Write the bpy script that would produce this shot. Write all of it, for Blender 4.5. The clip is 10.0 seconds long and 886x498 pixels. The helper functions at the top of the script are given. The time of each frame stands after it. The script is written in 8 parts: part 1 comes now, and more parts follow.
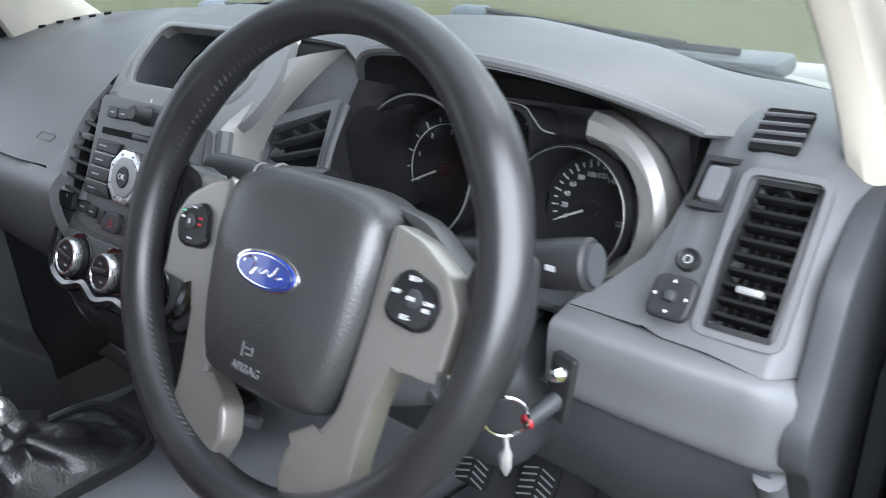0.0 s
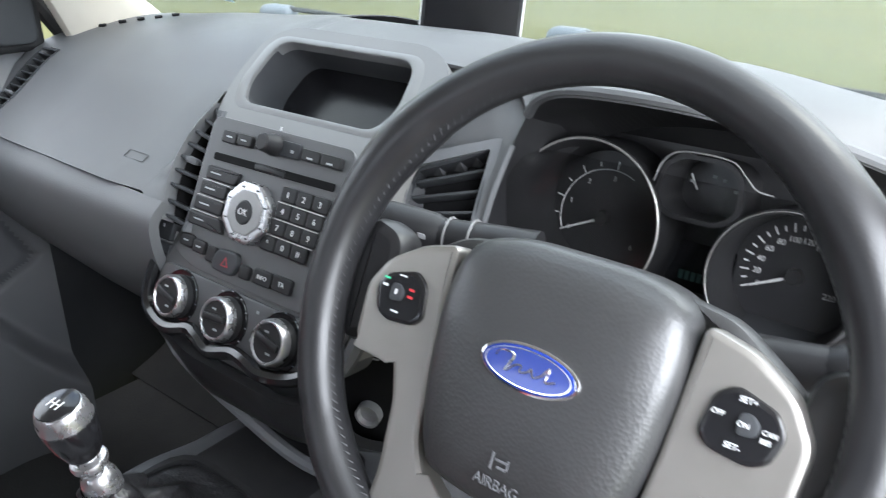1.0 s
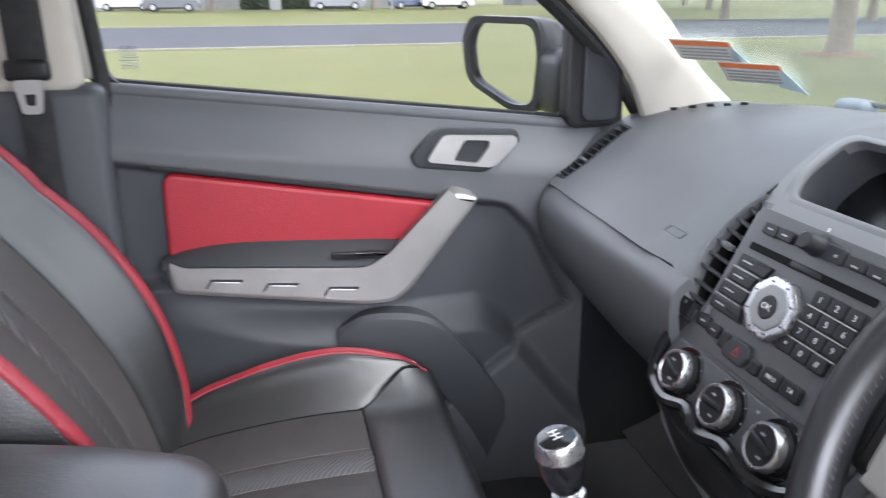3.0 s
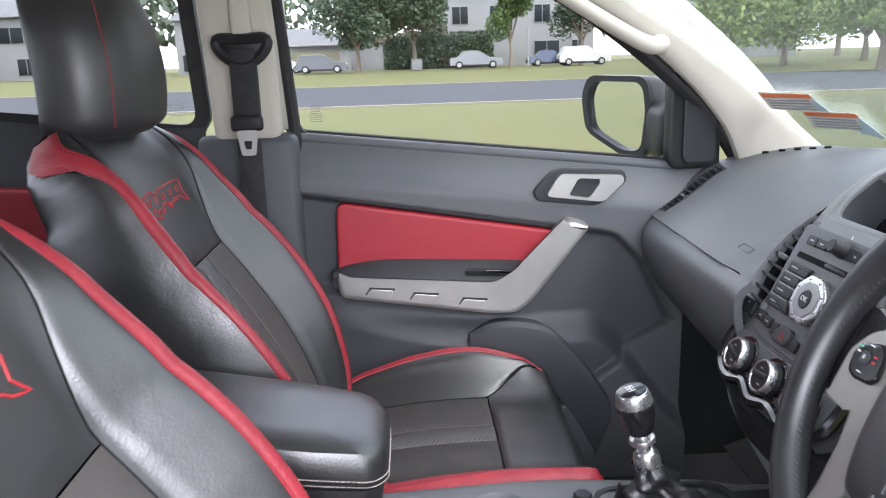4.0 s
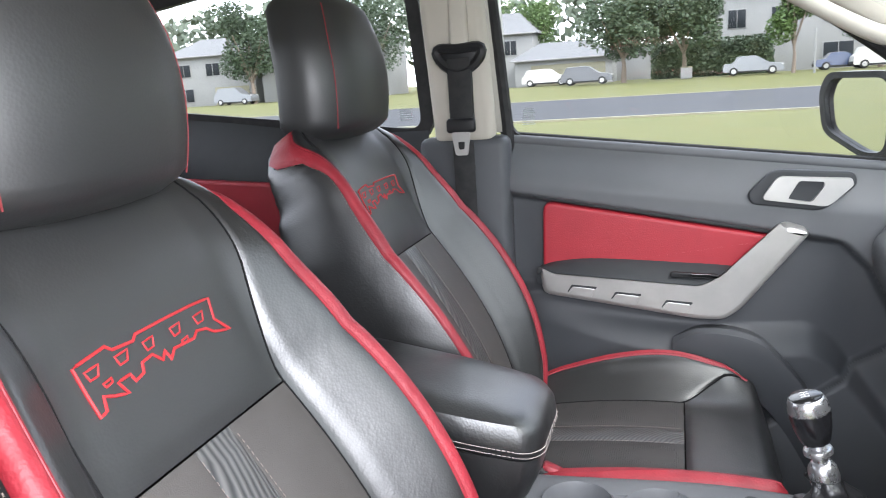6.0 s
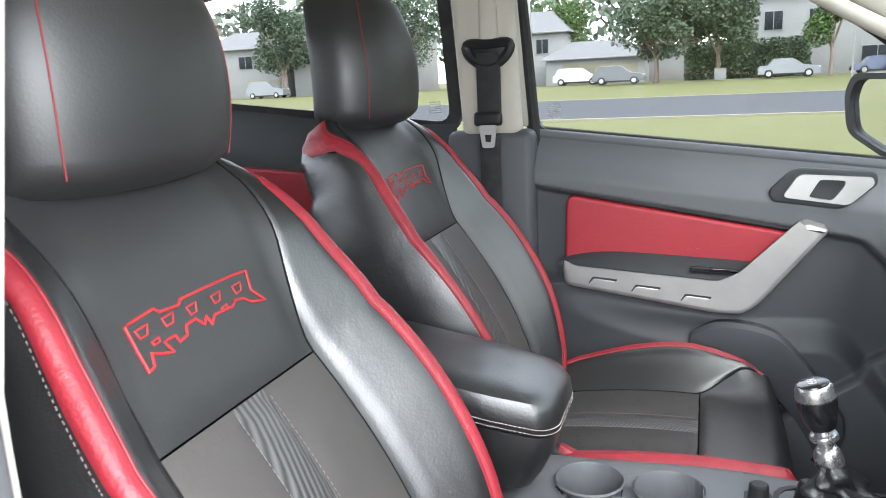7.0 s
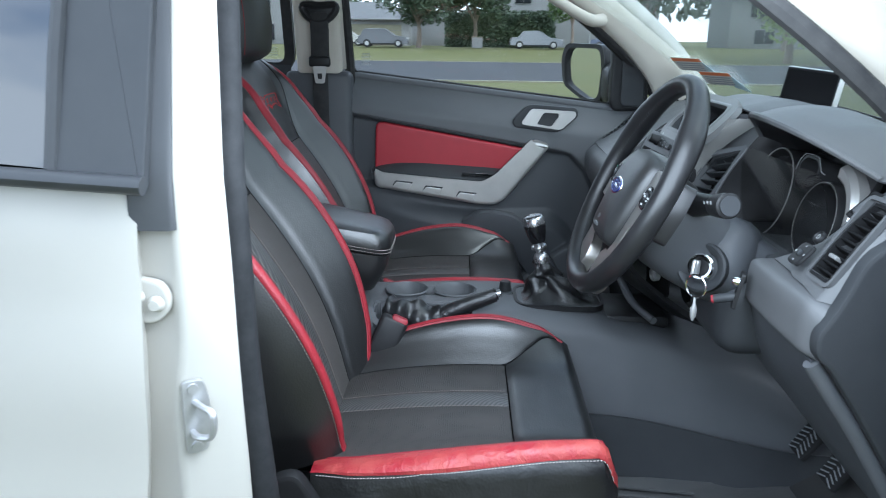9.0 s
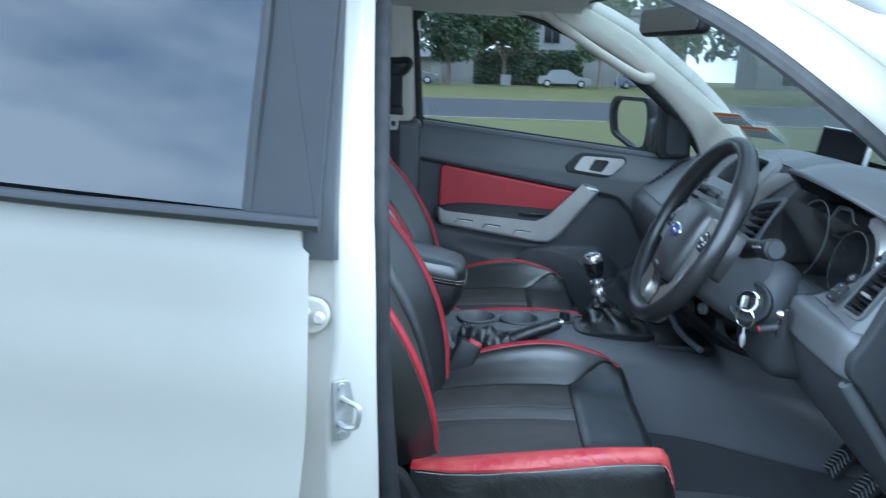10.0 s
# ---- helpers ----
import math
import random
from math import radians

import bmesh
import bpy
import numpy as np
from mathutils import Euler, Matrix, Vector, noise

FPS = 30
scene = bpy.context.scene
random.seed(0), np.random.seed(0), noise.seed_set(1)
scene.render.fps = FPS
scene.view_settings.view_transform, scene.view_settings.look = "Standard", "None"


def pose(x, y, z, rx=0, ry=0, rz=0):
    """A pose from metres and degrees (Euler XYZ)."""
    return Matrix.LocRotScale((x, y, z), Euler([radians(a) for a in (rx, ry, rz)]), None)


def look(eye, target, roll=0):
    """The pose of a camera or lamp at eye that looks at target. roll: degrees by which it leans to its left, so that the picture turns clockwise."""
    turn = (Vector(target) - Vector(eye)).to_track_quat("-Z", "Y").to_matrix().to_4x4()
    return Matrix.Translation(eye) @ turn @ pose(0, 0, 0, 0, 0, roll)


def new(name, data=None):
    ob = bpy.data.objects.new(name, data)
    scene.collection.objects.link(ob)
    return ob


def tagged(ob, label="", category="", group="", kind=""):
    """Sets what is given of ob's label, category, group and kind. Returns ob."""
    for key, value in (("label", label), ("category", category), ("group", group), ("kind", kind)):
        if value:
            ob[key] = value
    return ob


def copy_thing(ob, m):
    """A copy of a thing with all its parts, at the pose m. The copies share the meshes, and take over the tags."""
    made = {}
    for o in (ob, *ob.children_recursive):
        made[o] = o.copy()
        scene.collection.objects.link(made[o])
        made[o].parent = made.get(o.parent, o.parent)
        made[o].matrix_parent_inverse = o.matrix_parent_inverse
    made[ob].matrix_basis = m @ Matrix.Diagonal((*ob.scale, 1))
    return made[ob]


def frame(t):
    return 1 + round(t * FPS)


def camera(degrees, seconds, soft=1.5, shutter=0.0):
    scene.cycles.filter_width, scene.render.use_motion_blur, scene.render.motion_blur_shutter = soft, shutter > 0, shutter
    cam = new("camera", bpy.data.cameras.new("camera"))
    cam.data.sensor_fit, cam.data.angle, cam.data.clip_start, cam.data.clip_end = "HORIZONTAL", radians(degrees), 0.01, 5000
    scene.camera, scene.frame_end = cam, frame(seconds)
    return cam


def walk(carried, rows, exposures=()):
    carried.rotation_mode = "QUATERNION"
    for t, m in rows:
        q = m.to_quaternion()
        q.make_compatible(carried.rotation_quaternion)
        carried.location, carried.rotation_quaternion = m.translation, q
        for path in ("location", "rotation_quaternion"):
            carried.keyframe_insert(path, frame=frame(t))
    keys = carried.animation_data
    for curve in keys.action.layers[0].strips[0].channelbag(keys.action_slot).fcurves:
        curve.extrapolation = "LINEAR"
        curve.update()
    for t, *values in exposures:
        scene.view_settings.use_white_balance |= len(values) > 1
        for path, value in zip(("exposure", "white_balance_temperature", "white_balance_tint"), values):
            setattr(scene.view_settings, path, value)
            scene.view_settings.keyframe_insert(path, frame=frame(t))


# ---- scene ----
cam = camera(60.2, 10.0, soft=1.05, shutter=0.35)
PATH = [
    (0, (0.798, -0.290, 1.442), (-0.363, 1.121, 0.630), -2.3),
    (0.5, (0.656, -0.316, 1.444), (-0.413, 1.161, 0.623), -0.5),
    (1, (0.585, -0.327, 1.459), (-0.520, 1.130, 0.649), 1.0),
    (1.5, (0.532, -0.306, 1.471), (-0.731, 1.033, 0.686), 1.7),
    (2, (0.517, -0.293, 1.468), (-0.963, 0.826, 0.722), 1.5),
    (2.5, (0.550, -0.305, 1.465), (-1.143, 0.497, 0.764), 0.7),
    (3, (0.599, -0.337, 1.468), (-1.256, 0.074, 0.843), -0.4),
    (4.5, (0.993, -0.364, 1.487), (-0.952, -0.337, 1.020), -2.0),
    (5, (1.014, -0.316, 1.465), (-0.926, -0.394, 0.987), -2.4),
    (5.5, (0.949, -0.259, 1.464), (-0.965, -0.603, 0.999), -3.5),
    (6, (0.937, -0.245, 1.463), (-0.930, -0.827, 1.039), -3.7),
    (7.3, (1.034, -0.225, 1.448), (-0.809, -0.873, 1.021), -2.7),
    (7.5, (1.082, -0.244, 1.439), (-0.785, -0.800, 0.988), -2.7),
    (8, (1.268, -0.240, 1.431), (-0.630, -0.632, 0.936), -2.0),
    (8.5, (1.490, -0.204, 1.432), (-0.424, -0.437, 0.903), -0.6),
    (9, (1.638, -0.247, 1.447), (-0.289, -0.300, 0.912), 0.7),
    (9.5, (1.773, -0.355, 1.470), (-0.160, -0.299, 0.960), 1.6),
    (10, (1.849, -0.353, 1.495), (-0.097, -0.469, 1.046), 1.6),
]
EXPOSURES = [(0, 1.38, 6050, 10), (0.5, 1.58, 6150, 10), (1, 1.88, 6200, 10), (1.5, 1.93, 6150, 11), (2, 1.88, 6150, 12), (2.5, 1.83, 6150, 13), (3, 1.71, 6150, 16), (4.5, 1.55, 6200, 15), (5, 1.65, 6200, 14), (6, 1.75, 6250, 12), (7.5, 1.63, 6250, 8), (8, 1.24, 6000, 8), (8.5, 0.94, 5750, 7), (9, 0.74, 5450, 4), (9.5, 0.60, 5080, 0), (10, 0.49, 4850, 0)]
walk(cam, [(t, look(eye, target, roll)) for t, eye, target, roll in PATH], EXPOSURES)

# ---- light: bright thin overcast, soft sun high ahead on the driver's side ----
world = bpy.data.worlds.new("sky")
scene.world = world
world.use_nodes = True
wn, wl = world.node_tree.nodes, world.node_tree.links
sky = wn.new("ShaderNodeTexSky")
sky.sky_type, sky.sun_disc = "NISHITA", False
sky.sun_elevation, sky.sun_rotation, sky.dust_density = radians(50), radians(36), 3.0
cl_co = wn.new("ShaderNodeTexCoord")
cl_map = wn.new("ShaderNodeMapping")
cl_map.inputs["Scale"].default_value = (1.0, 1.0, 2.6)
cl_noise = wn.new("ShaderNodeTexNoise")
cl_noise.inputs["Scale"].default_value, cl_noise.inputs["Detail"].default_value = 2.4, 7.0
cl_ramp = wn.new("ShaderNodeValToRGB")
cl_ramp.color_ramp.elements[0].position, cl_ramp.color_ramp.elements[1].position = 0.31, 0.54
cl_mix = wn.new("ShaderNodeMixRGB")
cl_mix.inputs[2].default_value = (6.2, 6.4, 6.8, 1)
wl.new(cl_co.outputs["Generated"], cl_map.inputs[0])
wl.new(cl_map.outputs[0], cl_noise.inputs[0])
wl.new(cl_noise.outputs[0], cl_ramp.inputs[0])
wl.new(cl_ramp.outputs[0], cl_mix.inputs[0])
wl.new(sky.outputs[0], cl_mix.inputs[1])
wl.new(cl_mix.outputs[0], wn["Background"].inputs[0])
wn["Background"].inputs[1].default_value = 0.252
sun_data = bpy.data.lights.new("sun", "SUN")
sun_data.energy, sun_data.angle, sun_data.color = 0.75, radians(30), (1.0, 0.965, 0.91)
sun = new("sun", sun_data)
sun.matrix_world = look((8, 11, 17), (0, 0, 1))
# added fill lamp in the open doorway, on top of the sky's own light
door_data = bpy.data.lights.new("doorway_fill", "AREA")
door_data.shape, door_data.size, door_data.size_y, door_data.energy, door_data.color = "RECTANGLE", 0.6, 0.5, 5.5, (0.97, 0.985, 1.0)
door_fill = new("doorway_fill", door_data)
door_fill.matrix_world = look((0.86, -0.14, 1.45), (0.0, -0.18, 0.92))

# ---- materials ----
def material(name, base, rough=0.5, metal=0.0, other=None, scale=30.0, spread=0.5, bump=0.0, bump_scale=400.0, coat=0.0, ior=1.5, spec=None, rough_var=0.0, kind="noise", aniso=None):
    """A principled material: base mixed with other by soft noise, fine relief, and gloss that varies."""
    m = bpy.data.materials.new(name)
    m.use_nodes = True
    n, l = m.node_tree.nodes, m.node_tree.links
    p = n["Principled BSDF"]
    p.inputs["Base Color"].default_value = (*base, 1)
    p.inputs["Roughness"].default_value, p.inputs["Metallic"].default_value = rough, metal
    p.inputs["IOR"].default_value, p.inputs["Coat Weight"].default_value = ior, coat
    p.inputs["Coat Roughness"].default_value = 0.06
    if spec is not None:
        p.inputs["Specular IOR Level"].default_value = spec
    co = n.new("ShaderNodeTexCoord")
    if other is not None or rough_var:
        t = n.new("ShaderNodeTexNoise")
        t.inputs["Scale"].default_value, t.inputs["Detail"].default_value, t.inputs["Roughness"].default_value = scale, 6.0, 0.62
        l.new(co.outputs["Object"], t.inputs["Vector"])
        r = n.new("ShaderNodeMapRange")
        r.inputs["From Min"].default_value, r.inputs["From Max"].default_value = 0.5 - spread / 2, 0.5 + spread / 2
        l.new(t.outputs["Fac"], r.inputs["Value"])
        if other is not None:
            x = n.new("ShaderNodeMixRGB")
            x.inputs[1].default_value, x.inputs[2].default_value = (*base, 1), (*other, 1)
            l.new(r.outputs[0], x.inputs[0])
            l.new(x.outputs[0], p.inputs["Base Color"])
        if rough_var:
            q = n.new("ShaderNodeMapRange")
            q.inputs["To Min"].default_value, q.inputs["To Max"].default_value = rough - rough_var, rough + rough_var
            l.new(r.outputs[0], q.inputs["Value"])
            l.new(q.outputs[0], p.inputs["Roughness"])
    if bump:
        if kind == "grain":
            b = n.new("ShaderNodeTexVoronoi")
            out = "Distance"
        else:
            b = n.new("ShaderNodeTexNoise")
            b.inputs["Detail"].default_value = 3.0
            out = "Fac"
        b.inputs["Scale"].default_value = bump_scale
        l.new(co.outputs["Object"], b.inputs["Vector"])
        k = n.new("ShaderNodeBump")
        k.inputs["Strength"].default_value, k.inputs["Distance"].default_value = bump, 0.001
        l.new(b.outputs[out], k.inputs["Height"])
        l.new(k.outputs[0], p.inputs["Normal"])
    return m


def tint(m):
    return m.node_tree.nodes["Principled BSDF"]


DASH = material("grained dash plastic", (0.082, 0.0838, 0.0872), 0.50, other=(0.094, 0.0958, 0.0992), scale=9, bump=0.12, bump_scale=850, kind="grain", rough_var=0.06, spec=0.4)
DASH_MID = material("mid grey moulded plastic", (0.086, 0.089, 0.095), 0.5, other=(0.099, 0.102, 0.108), scale=7, bump=0.12, bump_scale=850, kind="grain", rough_var=0.06, spec=0.36)
DASH_SATIN = material("satin warm grey dash paint", (0.118, 0.119, 0.120), 0.38, 0.1, other=(0.13, 0.131, 0.132), scale=9, rough_var=0.05, spec=0.5, bump=0.06, bump_scale=500)
# paler copy of the dash satin: light on the flank is in the colour
SATIN_FLANK = material("satin dash paint with light painted in", (0.19, 0.187, 0.18), 0.42, 0.15, other=(0.21, 0.207, 0.20), scale=9, rough_var=0.05, spec=0.5)
STACK_GREY = material("fine charcoal stack plastic", (0.066, 0.067, 0.070), 0.45, other=(0.075, 0.076, 0.079), scale=12, bump=0.1, bump_scale=600, rough_var=0.05, spec=0.42)
# also darkens the door's lower panel in place of its shade
DASH_LOW = material("slate moulded plastic", (0.052, 0.055, 0.061), 0.5, other=(0.062, 0.065, 0.071), scale=9, bump=0.12, bump_scale=850, kind="grain", rough_var=0.06, spec=0.36)
DASH_DARK = material("charcoal moulded plastic", (0.028, 0.030, 0.033), 0.48, other=(0.037, 0.039, 0.042), scale=11, bump=0.12, bump_scale=850, kind="grain", spec=0.25)
BLACK = material("black plastic", (0.012, 0.012, 0.013), 0.42, other=(0.02, 0.02, 0.021), scale=25, bump=0.12, bump_scale=600, spec=0.22)
# near-black; in ducts and slots it paints the shade of their depth
VOID = material("matt near-black", (0.006, 0.006, 0.007), 0.8, other=(0.01, 0.01, 0.01), scale=20, spec=0.1)
GLOSS = material("gloss black plastic", (0.008, 0.008, 0.009), 0.16, rough_var=0.05, scale=60)
RUBBER = material("black rubber seal", (0.014, 0.014, 0.015), 0.68, other=(0.03, 0.03, 0.03), scale=40, bump=0.2, bump_scale=300, spec=0.25)
SEAL = material("grey door seal rubber", (0.014, 0.0145, 0.016), 0.65, other=(0.03, 0.031, 0.033), scale=40, bump=0.15, bump_scale=300, spec=0.15)
LEATHER = material("black seat leather", (0.007, 0.007, 0.0075), 0.38, other=(0.011, 0.011, 0.0115), spec=1.0, scale=6, bump=0.14, bump_scale=330, kind="grain", rough_var=0.07)
MATTE_LEATHER = material("soft matte seat leather", (0.013, 0.013, 0.0135), 0.48, other=(0.018, 0.018, 0.0185), spec=0.9, scale=5, bump=0.10, bump_scale=330, kind="grain", rough_var=0.06)
GAITER = material("soft black gaiter leather", (0.010, 0.010, 0.011), 0.38, other=(0.016, 0.016, 0.017), spec=0.5, scale=30, bump=0.3, bump_scale=260, kind="grain", rough_var=0.1)
WHEEL = material("worn wheel leather", (0.009, 0.009, 0.010), 0.36, other=(0.016, 0.016, 0.017), scale=14, bump=0.05, bump_scale=520, kind="grain", rough_var=0.10, spec=0.42)
COVER = material("soft grained airbag cover", (0.017, 0.0173, 0.018), 0.42, other=(0.022, 0.0223, 0.023), scale=9, bump=0.15, bump_scale=420, kind="grain", spec=0.7)
RED = material("red seat leather", (0.27, 0.016, 0.026), 0.52, other=(0.19, 0.010, 0.018), scale=22, bump=0.25, bump_scale=300, kind="grain", rough_var=0.06)
RED_CLOTH = material("red door insert vinyl", (0.34, 0.015, 0.026), 0.5, other=(0.29, 0.012, 0.022), scale=18, bump=0.25, bump_scale=500, kind="grain")
SUEDE = material("charcoal brown seat fabric", (0.048, 0.043, 0.040), 0.6, other=(0.066, 0.060, 0.056), scale=7, bump=0.35, bump_scale=700)
SILVER = material("satin silver plastic", (0.40, 0.392, 0.378), 0.36, 0.65, other=(0.45, 0.44, 0.425), scale=30, rough_var=0.05)
SILVER_WARM = material("warm champagne plastic", (0.26, 0.247, 0.23), 0.36, 0.75, other=(0.285, 0.272, 0.255), scale=30, rough_var=0.05)
SATIN = material("satin grey plastic", (0.2, 0.2, 0.2), 0.4, 0.2, other=(0.24, 0.24, 0.24), scale=25, rough_var=0.05)
BRIGHT = material("bright silver paint", (0.62, 0.62, 0.61), 0.34, 0.3, other=(0.66, 0.66, 0.65), scale=30)
KNOB = material("brushed satin metal", (0.42, 0.42, 0.43), 0.28, 0.9, other=(0.40, 0.40, 0.41), scale=80, rough_var=0.05)
CHROME = material("chrome", (0.82, 0.82, 0.83), 0.09, 1.0, rough_var=0.04, scale=50)
STEEL = material("zinc plated steel", (0.52, 0.52, 0.52), 0.32, 0.6, other=(0.42, 0.42, 0.42), scale=60)
BEIGE = material("cream pillar trim", (0.43, 0.40, 0.345), 0.72, other=(0.47, 0.44, 0.38), scale=8, bump=0.2, bump_scale=600)
LINER = material("grey headliner cloth", (0.58, 0.56, 0.52), 0.9, other=(0.62, 0.6, 0.56), scale=8, bump=0.3, bump_scale=500)
SLATE_TRIM = material("satin slate exterior trim", (0.045, 0.048, 0.053), 0.4, other=(0.055, 0.058, 0.063), scale=20, rough_var=0.05)
PAINT = material("white car paint", (0.43, 0.415, 0.375), 0.42, other=(0.46, 0.445, 0.40), scale=3, coat=0.35, rough_var=0.03)
BLUE = material("blue enamel", (0.008, 0.022, 0.15), 0.2, other=(0.01, 0.028, 0.18), scale=40, coat=0.6)
WHITE_MARK = material("white print", (0.5, 0.505, 0.51), 0.5)
GREY_MARK = material("grey print", (0.3, 0.31, 0.32), 0.5)
ORANGE_MARK = material("orange print", (0.75, 0.2, 0.06), 0.5)
THREAD = material("pale stitching thread", (0.34, 0.30, 0.28), 0.8)
SEAM_THREAD = material("dull tan stitching thread", (0.15, 0.12, 0.105), 0.8)
DARK_THREAD = material("grey stitching thread", (0.04, 0.04, 0.043), 0.7)
RED_THREAD = material("red embroidery", (0.43, 0.022, 0.028), 0.6, other=(0.33, 0.016, 0.02), scale=300)
CARPET = material("worn charcoal carpet", (0.020, 0.0205, 0.0215), 0.95, other=(0.034, 0.034, 0.034), scale=9, bump=0.8, bump_scale=300)
MAT = material("black rubber floor mat", (0.075, 0.077, 0.079), 0.40, other=(0.105, 0.105, 0.102), scale=9, bump=0.25, bump_scale=180, spec=0.5, rough_var=0.1)
SCREEN = material("unlit display", (0.006, 0.006, 0.007), 0.2, spec=0.25, rough_var=0.03, scale=30)
GRASS = material("mown grass", (0.060, 0.070, 0.009), 0.95, other=(0.098, 0.091, 0.020), scale=0.35, spread=0.7, bump=0.6, bump_scale=60)
ROAD = material("asphalt", (0.052, 0.054, 0.058), 0.95, other=(0.068, 0.070, 0.074), spec=0.08, scale=0.8, bump=0.3, bump_scale=90)
# toned towards dry grass for the strips at the road's edge
KERB = material("concrete", (0.24, 0.225, 0.16), 0.9, other=(0.18, 0.17, 0.11), scale=3)
BARK = material("bark", (0.14, 0.105, 0.08), 0.95, other=(0.23, 0.19, 0.15), scale=14, bump=1.0, bump_scale=30)
SOIL = material("bark mulch", (0.12, 0.07, 0.04), 1.0, other=(0.2, 0.13, 0.08), scale=12, bump=0.8, bump_scale=40)
LEAF = material("green leaves", (0.045, 0.09, 0.02), 0.6, other=(0.09, 0.14, 0.035), scale=1.2)
LEAF_DARK = material("dark leaves", (0.03, 0.055, 0.025), 0.6, other=(0.06, 0.085, 0.045), scale=1.2)
# pale grey-green: the distance haze is mixed into the leaf colour
LEAF_FAR = material("leaves with painted haze", (0.09, 0.115, 0.08), 0.8, other=(0.12, 0.145, 0.105), scale=0.3)
LEAF_LIGHT = material("light leaves", (0.16, 0.235, 0.04), 0.6, other=(0.22, 0.28, 0.08), scale=1.2)
WALL = material("pale house render", (0.25, 0.25, 0.242), 0.9, other=(0.21, 0.21, 0.202), scale=0.6)
ROOF = material("grey roof tiles", (0.11, 0.112, 0.115), 0.85, other=(0.15, 0.15, 0.15), scale=2.5)
PANE = material("house window glass", (0.02, 0.023, 0.026), 0.35, rough_var=0.03, scale=2, spec=0.12)
CAR_GREY = material("grey metallic paint", (0.09, 0.09, 0.092), 0.35, 0.3, coat=0.3, other=(0.10, 0.10, 0.102), scale=3)
CAR_SILVER = material("silver metallic paint", (0.17, 0.175, 0.182), 0.35, 0.3, coat=0.3, other=(0.19, 0.195, 0.20), scale=3)
CAR_BLUE = material("dark blue paint", (0.03, 0.045, 0.09), 0.25, 0.2, coat=0.7, other=(0.035, 0.05, 0.1), scale=3)
SMOKE = material("smoked dial lens backing", (0.012, 0.012, 0.013), 0.3, other=(0.018, 0.018, 0.02), scale=30)
SCUTTLE = material("weathered grey scuttle plastic", (0.10, 0.105, 0.115), 0.6, other=(0.14, 0.145, 0.155), scale=18)
FLOWER = material("blue grey wiper plastic", (0.09, 0.108, 0.132), 0.5, other=(0.11, 0.128, 0.15), scale=20)


def creases(m, scale, depth):
    """Broad soft folds under a material's fine grain."""
    n, l = m.node_tree.nodes, m.node_tree.links
    co, tex, low = n.new("ShaderNodeTexCoord"), n.new("ShaderNodeTexNoise"), n.new("ShaderNodeBump")
    tex.inputs["Scale"].default_value, tex.inputs["Detail"].default_value, tex.inputs["Distortion"].default_value = scale, 3.0, 0.8
    low.inputs["Strength"].default_value, low.inputs["Distance"].default_value = 0.6, depth
    l.new(co.outputs["Object"], tex.inputs["Vector"])
    l.new(tex.outputs[0], low.inputs["Height"])
    for b in [k for k in n if k.bl_idname == "ShaderNodeBump" and k != low]:
        l.new(low.outputs[0], b.inputs["Normal"])


WORN_RED = material("worn red seat leather", (0.27, 0.016, 0.026), 0.46, other=(0.33, 0.05, 0.045), scale=26, spread=0.25, bump=0.3, bump_scale=260, kind="grain", rough_var=0.12)
CREASED = material("creased black side leather", (0.008, 0.008, 0.0085), 0.46, other=(0.014, 0.014, 0.0135), spec=0.6, scale=14, spread=0.3, bump=0.25, bump_scale=200, kind="grain", rough_var=0.1)
for m_, s_, d_ in ((WORN_RED, 60.0, 0.005), (CREASED, 16.0, 0.006), (MAT, 9.0, 0.014), (LEATHER, 9.0, 0.003), (RED, 45.0, 0.0025), (GAITER, 30.0, 0.005), (RED_CLOTH, 9.0, 0.002), (SUEDE, 12.0, 0.002)):
    creases(m_, s_, d_)


def weave():
    """Fine diagonal carbon-look weave."""
    m = material("carbon weave fabric", (0.02, 0.021, 0.023), 0.35)
    n, l = m.node_tree.nodes, m.node_tree.links
    co, wv, k, x = n.new("ShaderNodeTexCoord"), n.new("ShaderNodeTexWave"), n.new("ShaderNodeBump"), n.new("ShaderNodeMixRGB")
    wv.bands_direction = "DIAGONAL"
    wv.inputs["Scale"].default_value = 75
    x.inputs[1].default_value, x.inputs[2].default_value = (0.02, 0.02, 0.021, 1), (0.09, 0.087, 0.084, 1)
    k.inputs["Strength"].default_value, k.inputs["Distance"].default_value = 0.5, 0.001
    l.new(co.outputs["Object"], wv.inputs[0])
    l.new(wv.outputs[1], x.inputs[0])
    l.new(wv.outputs[1], k.inputs["Height"])
    l.new(x.outputs[0], tint(m).inputs["Base Color"])
    l.new(k.outputs[0], tint(m).inputs["Normal"])
    return m


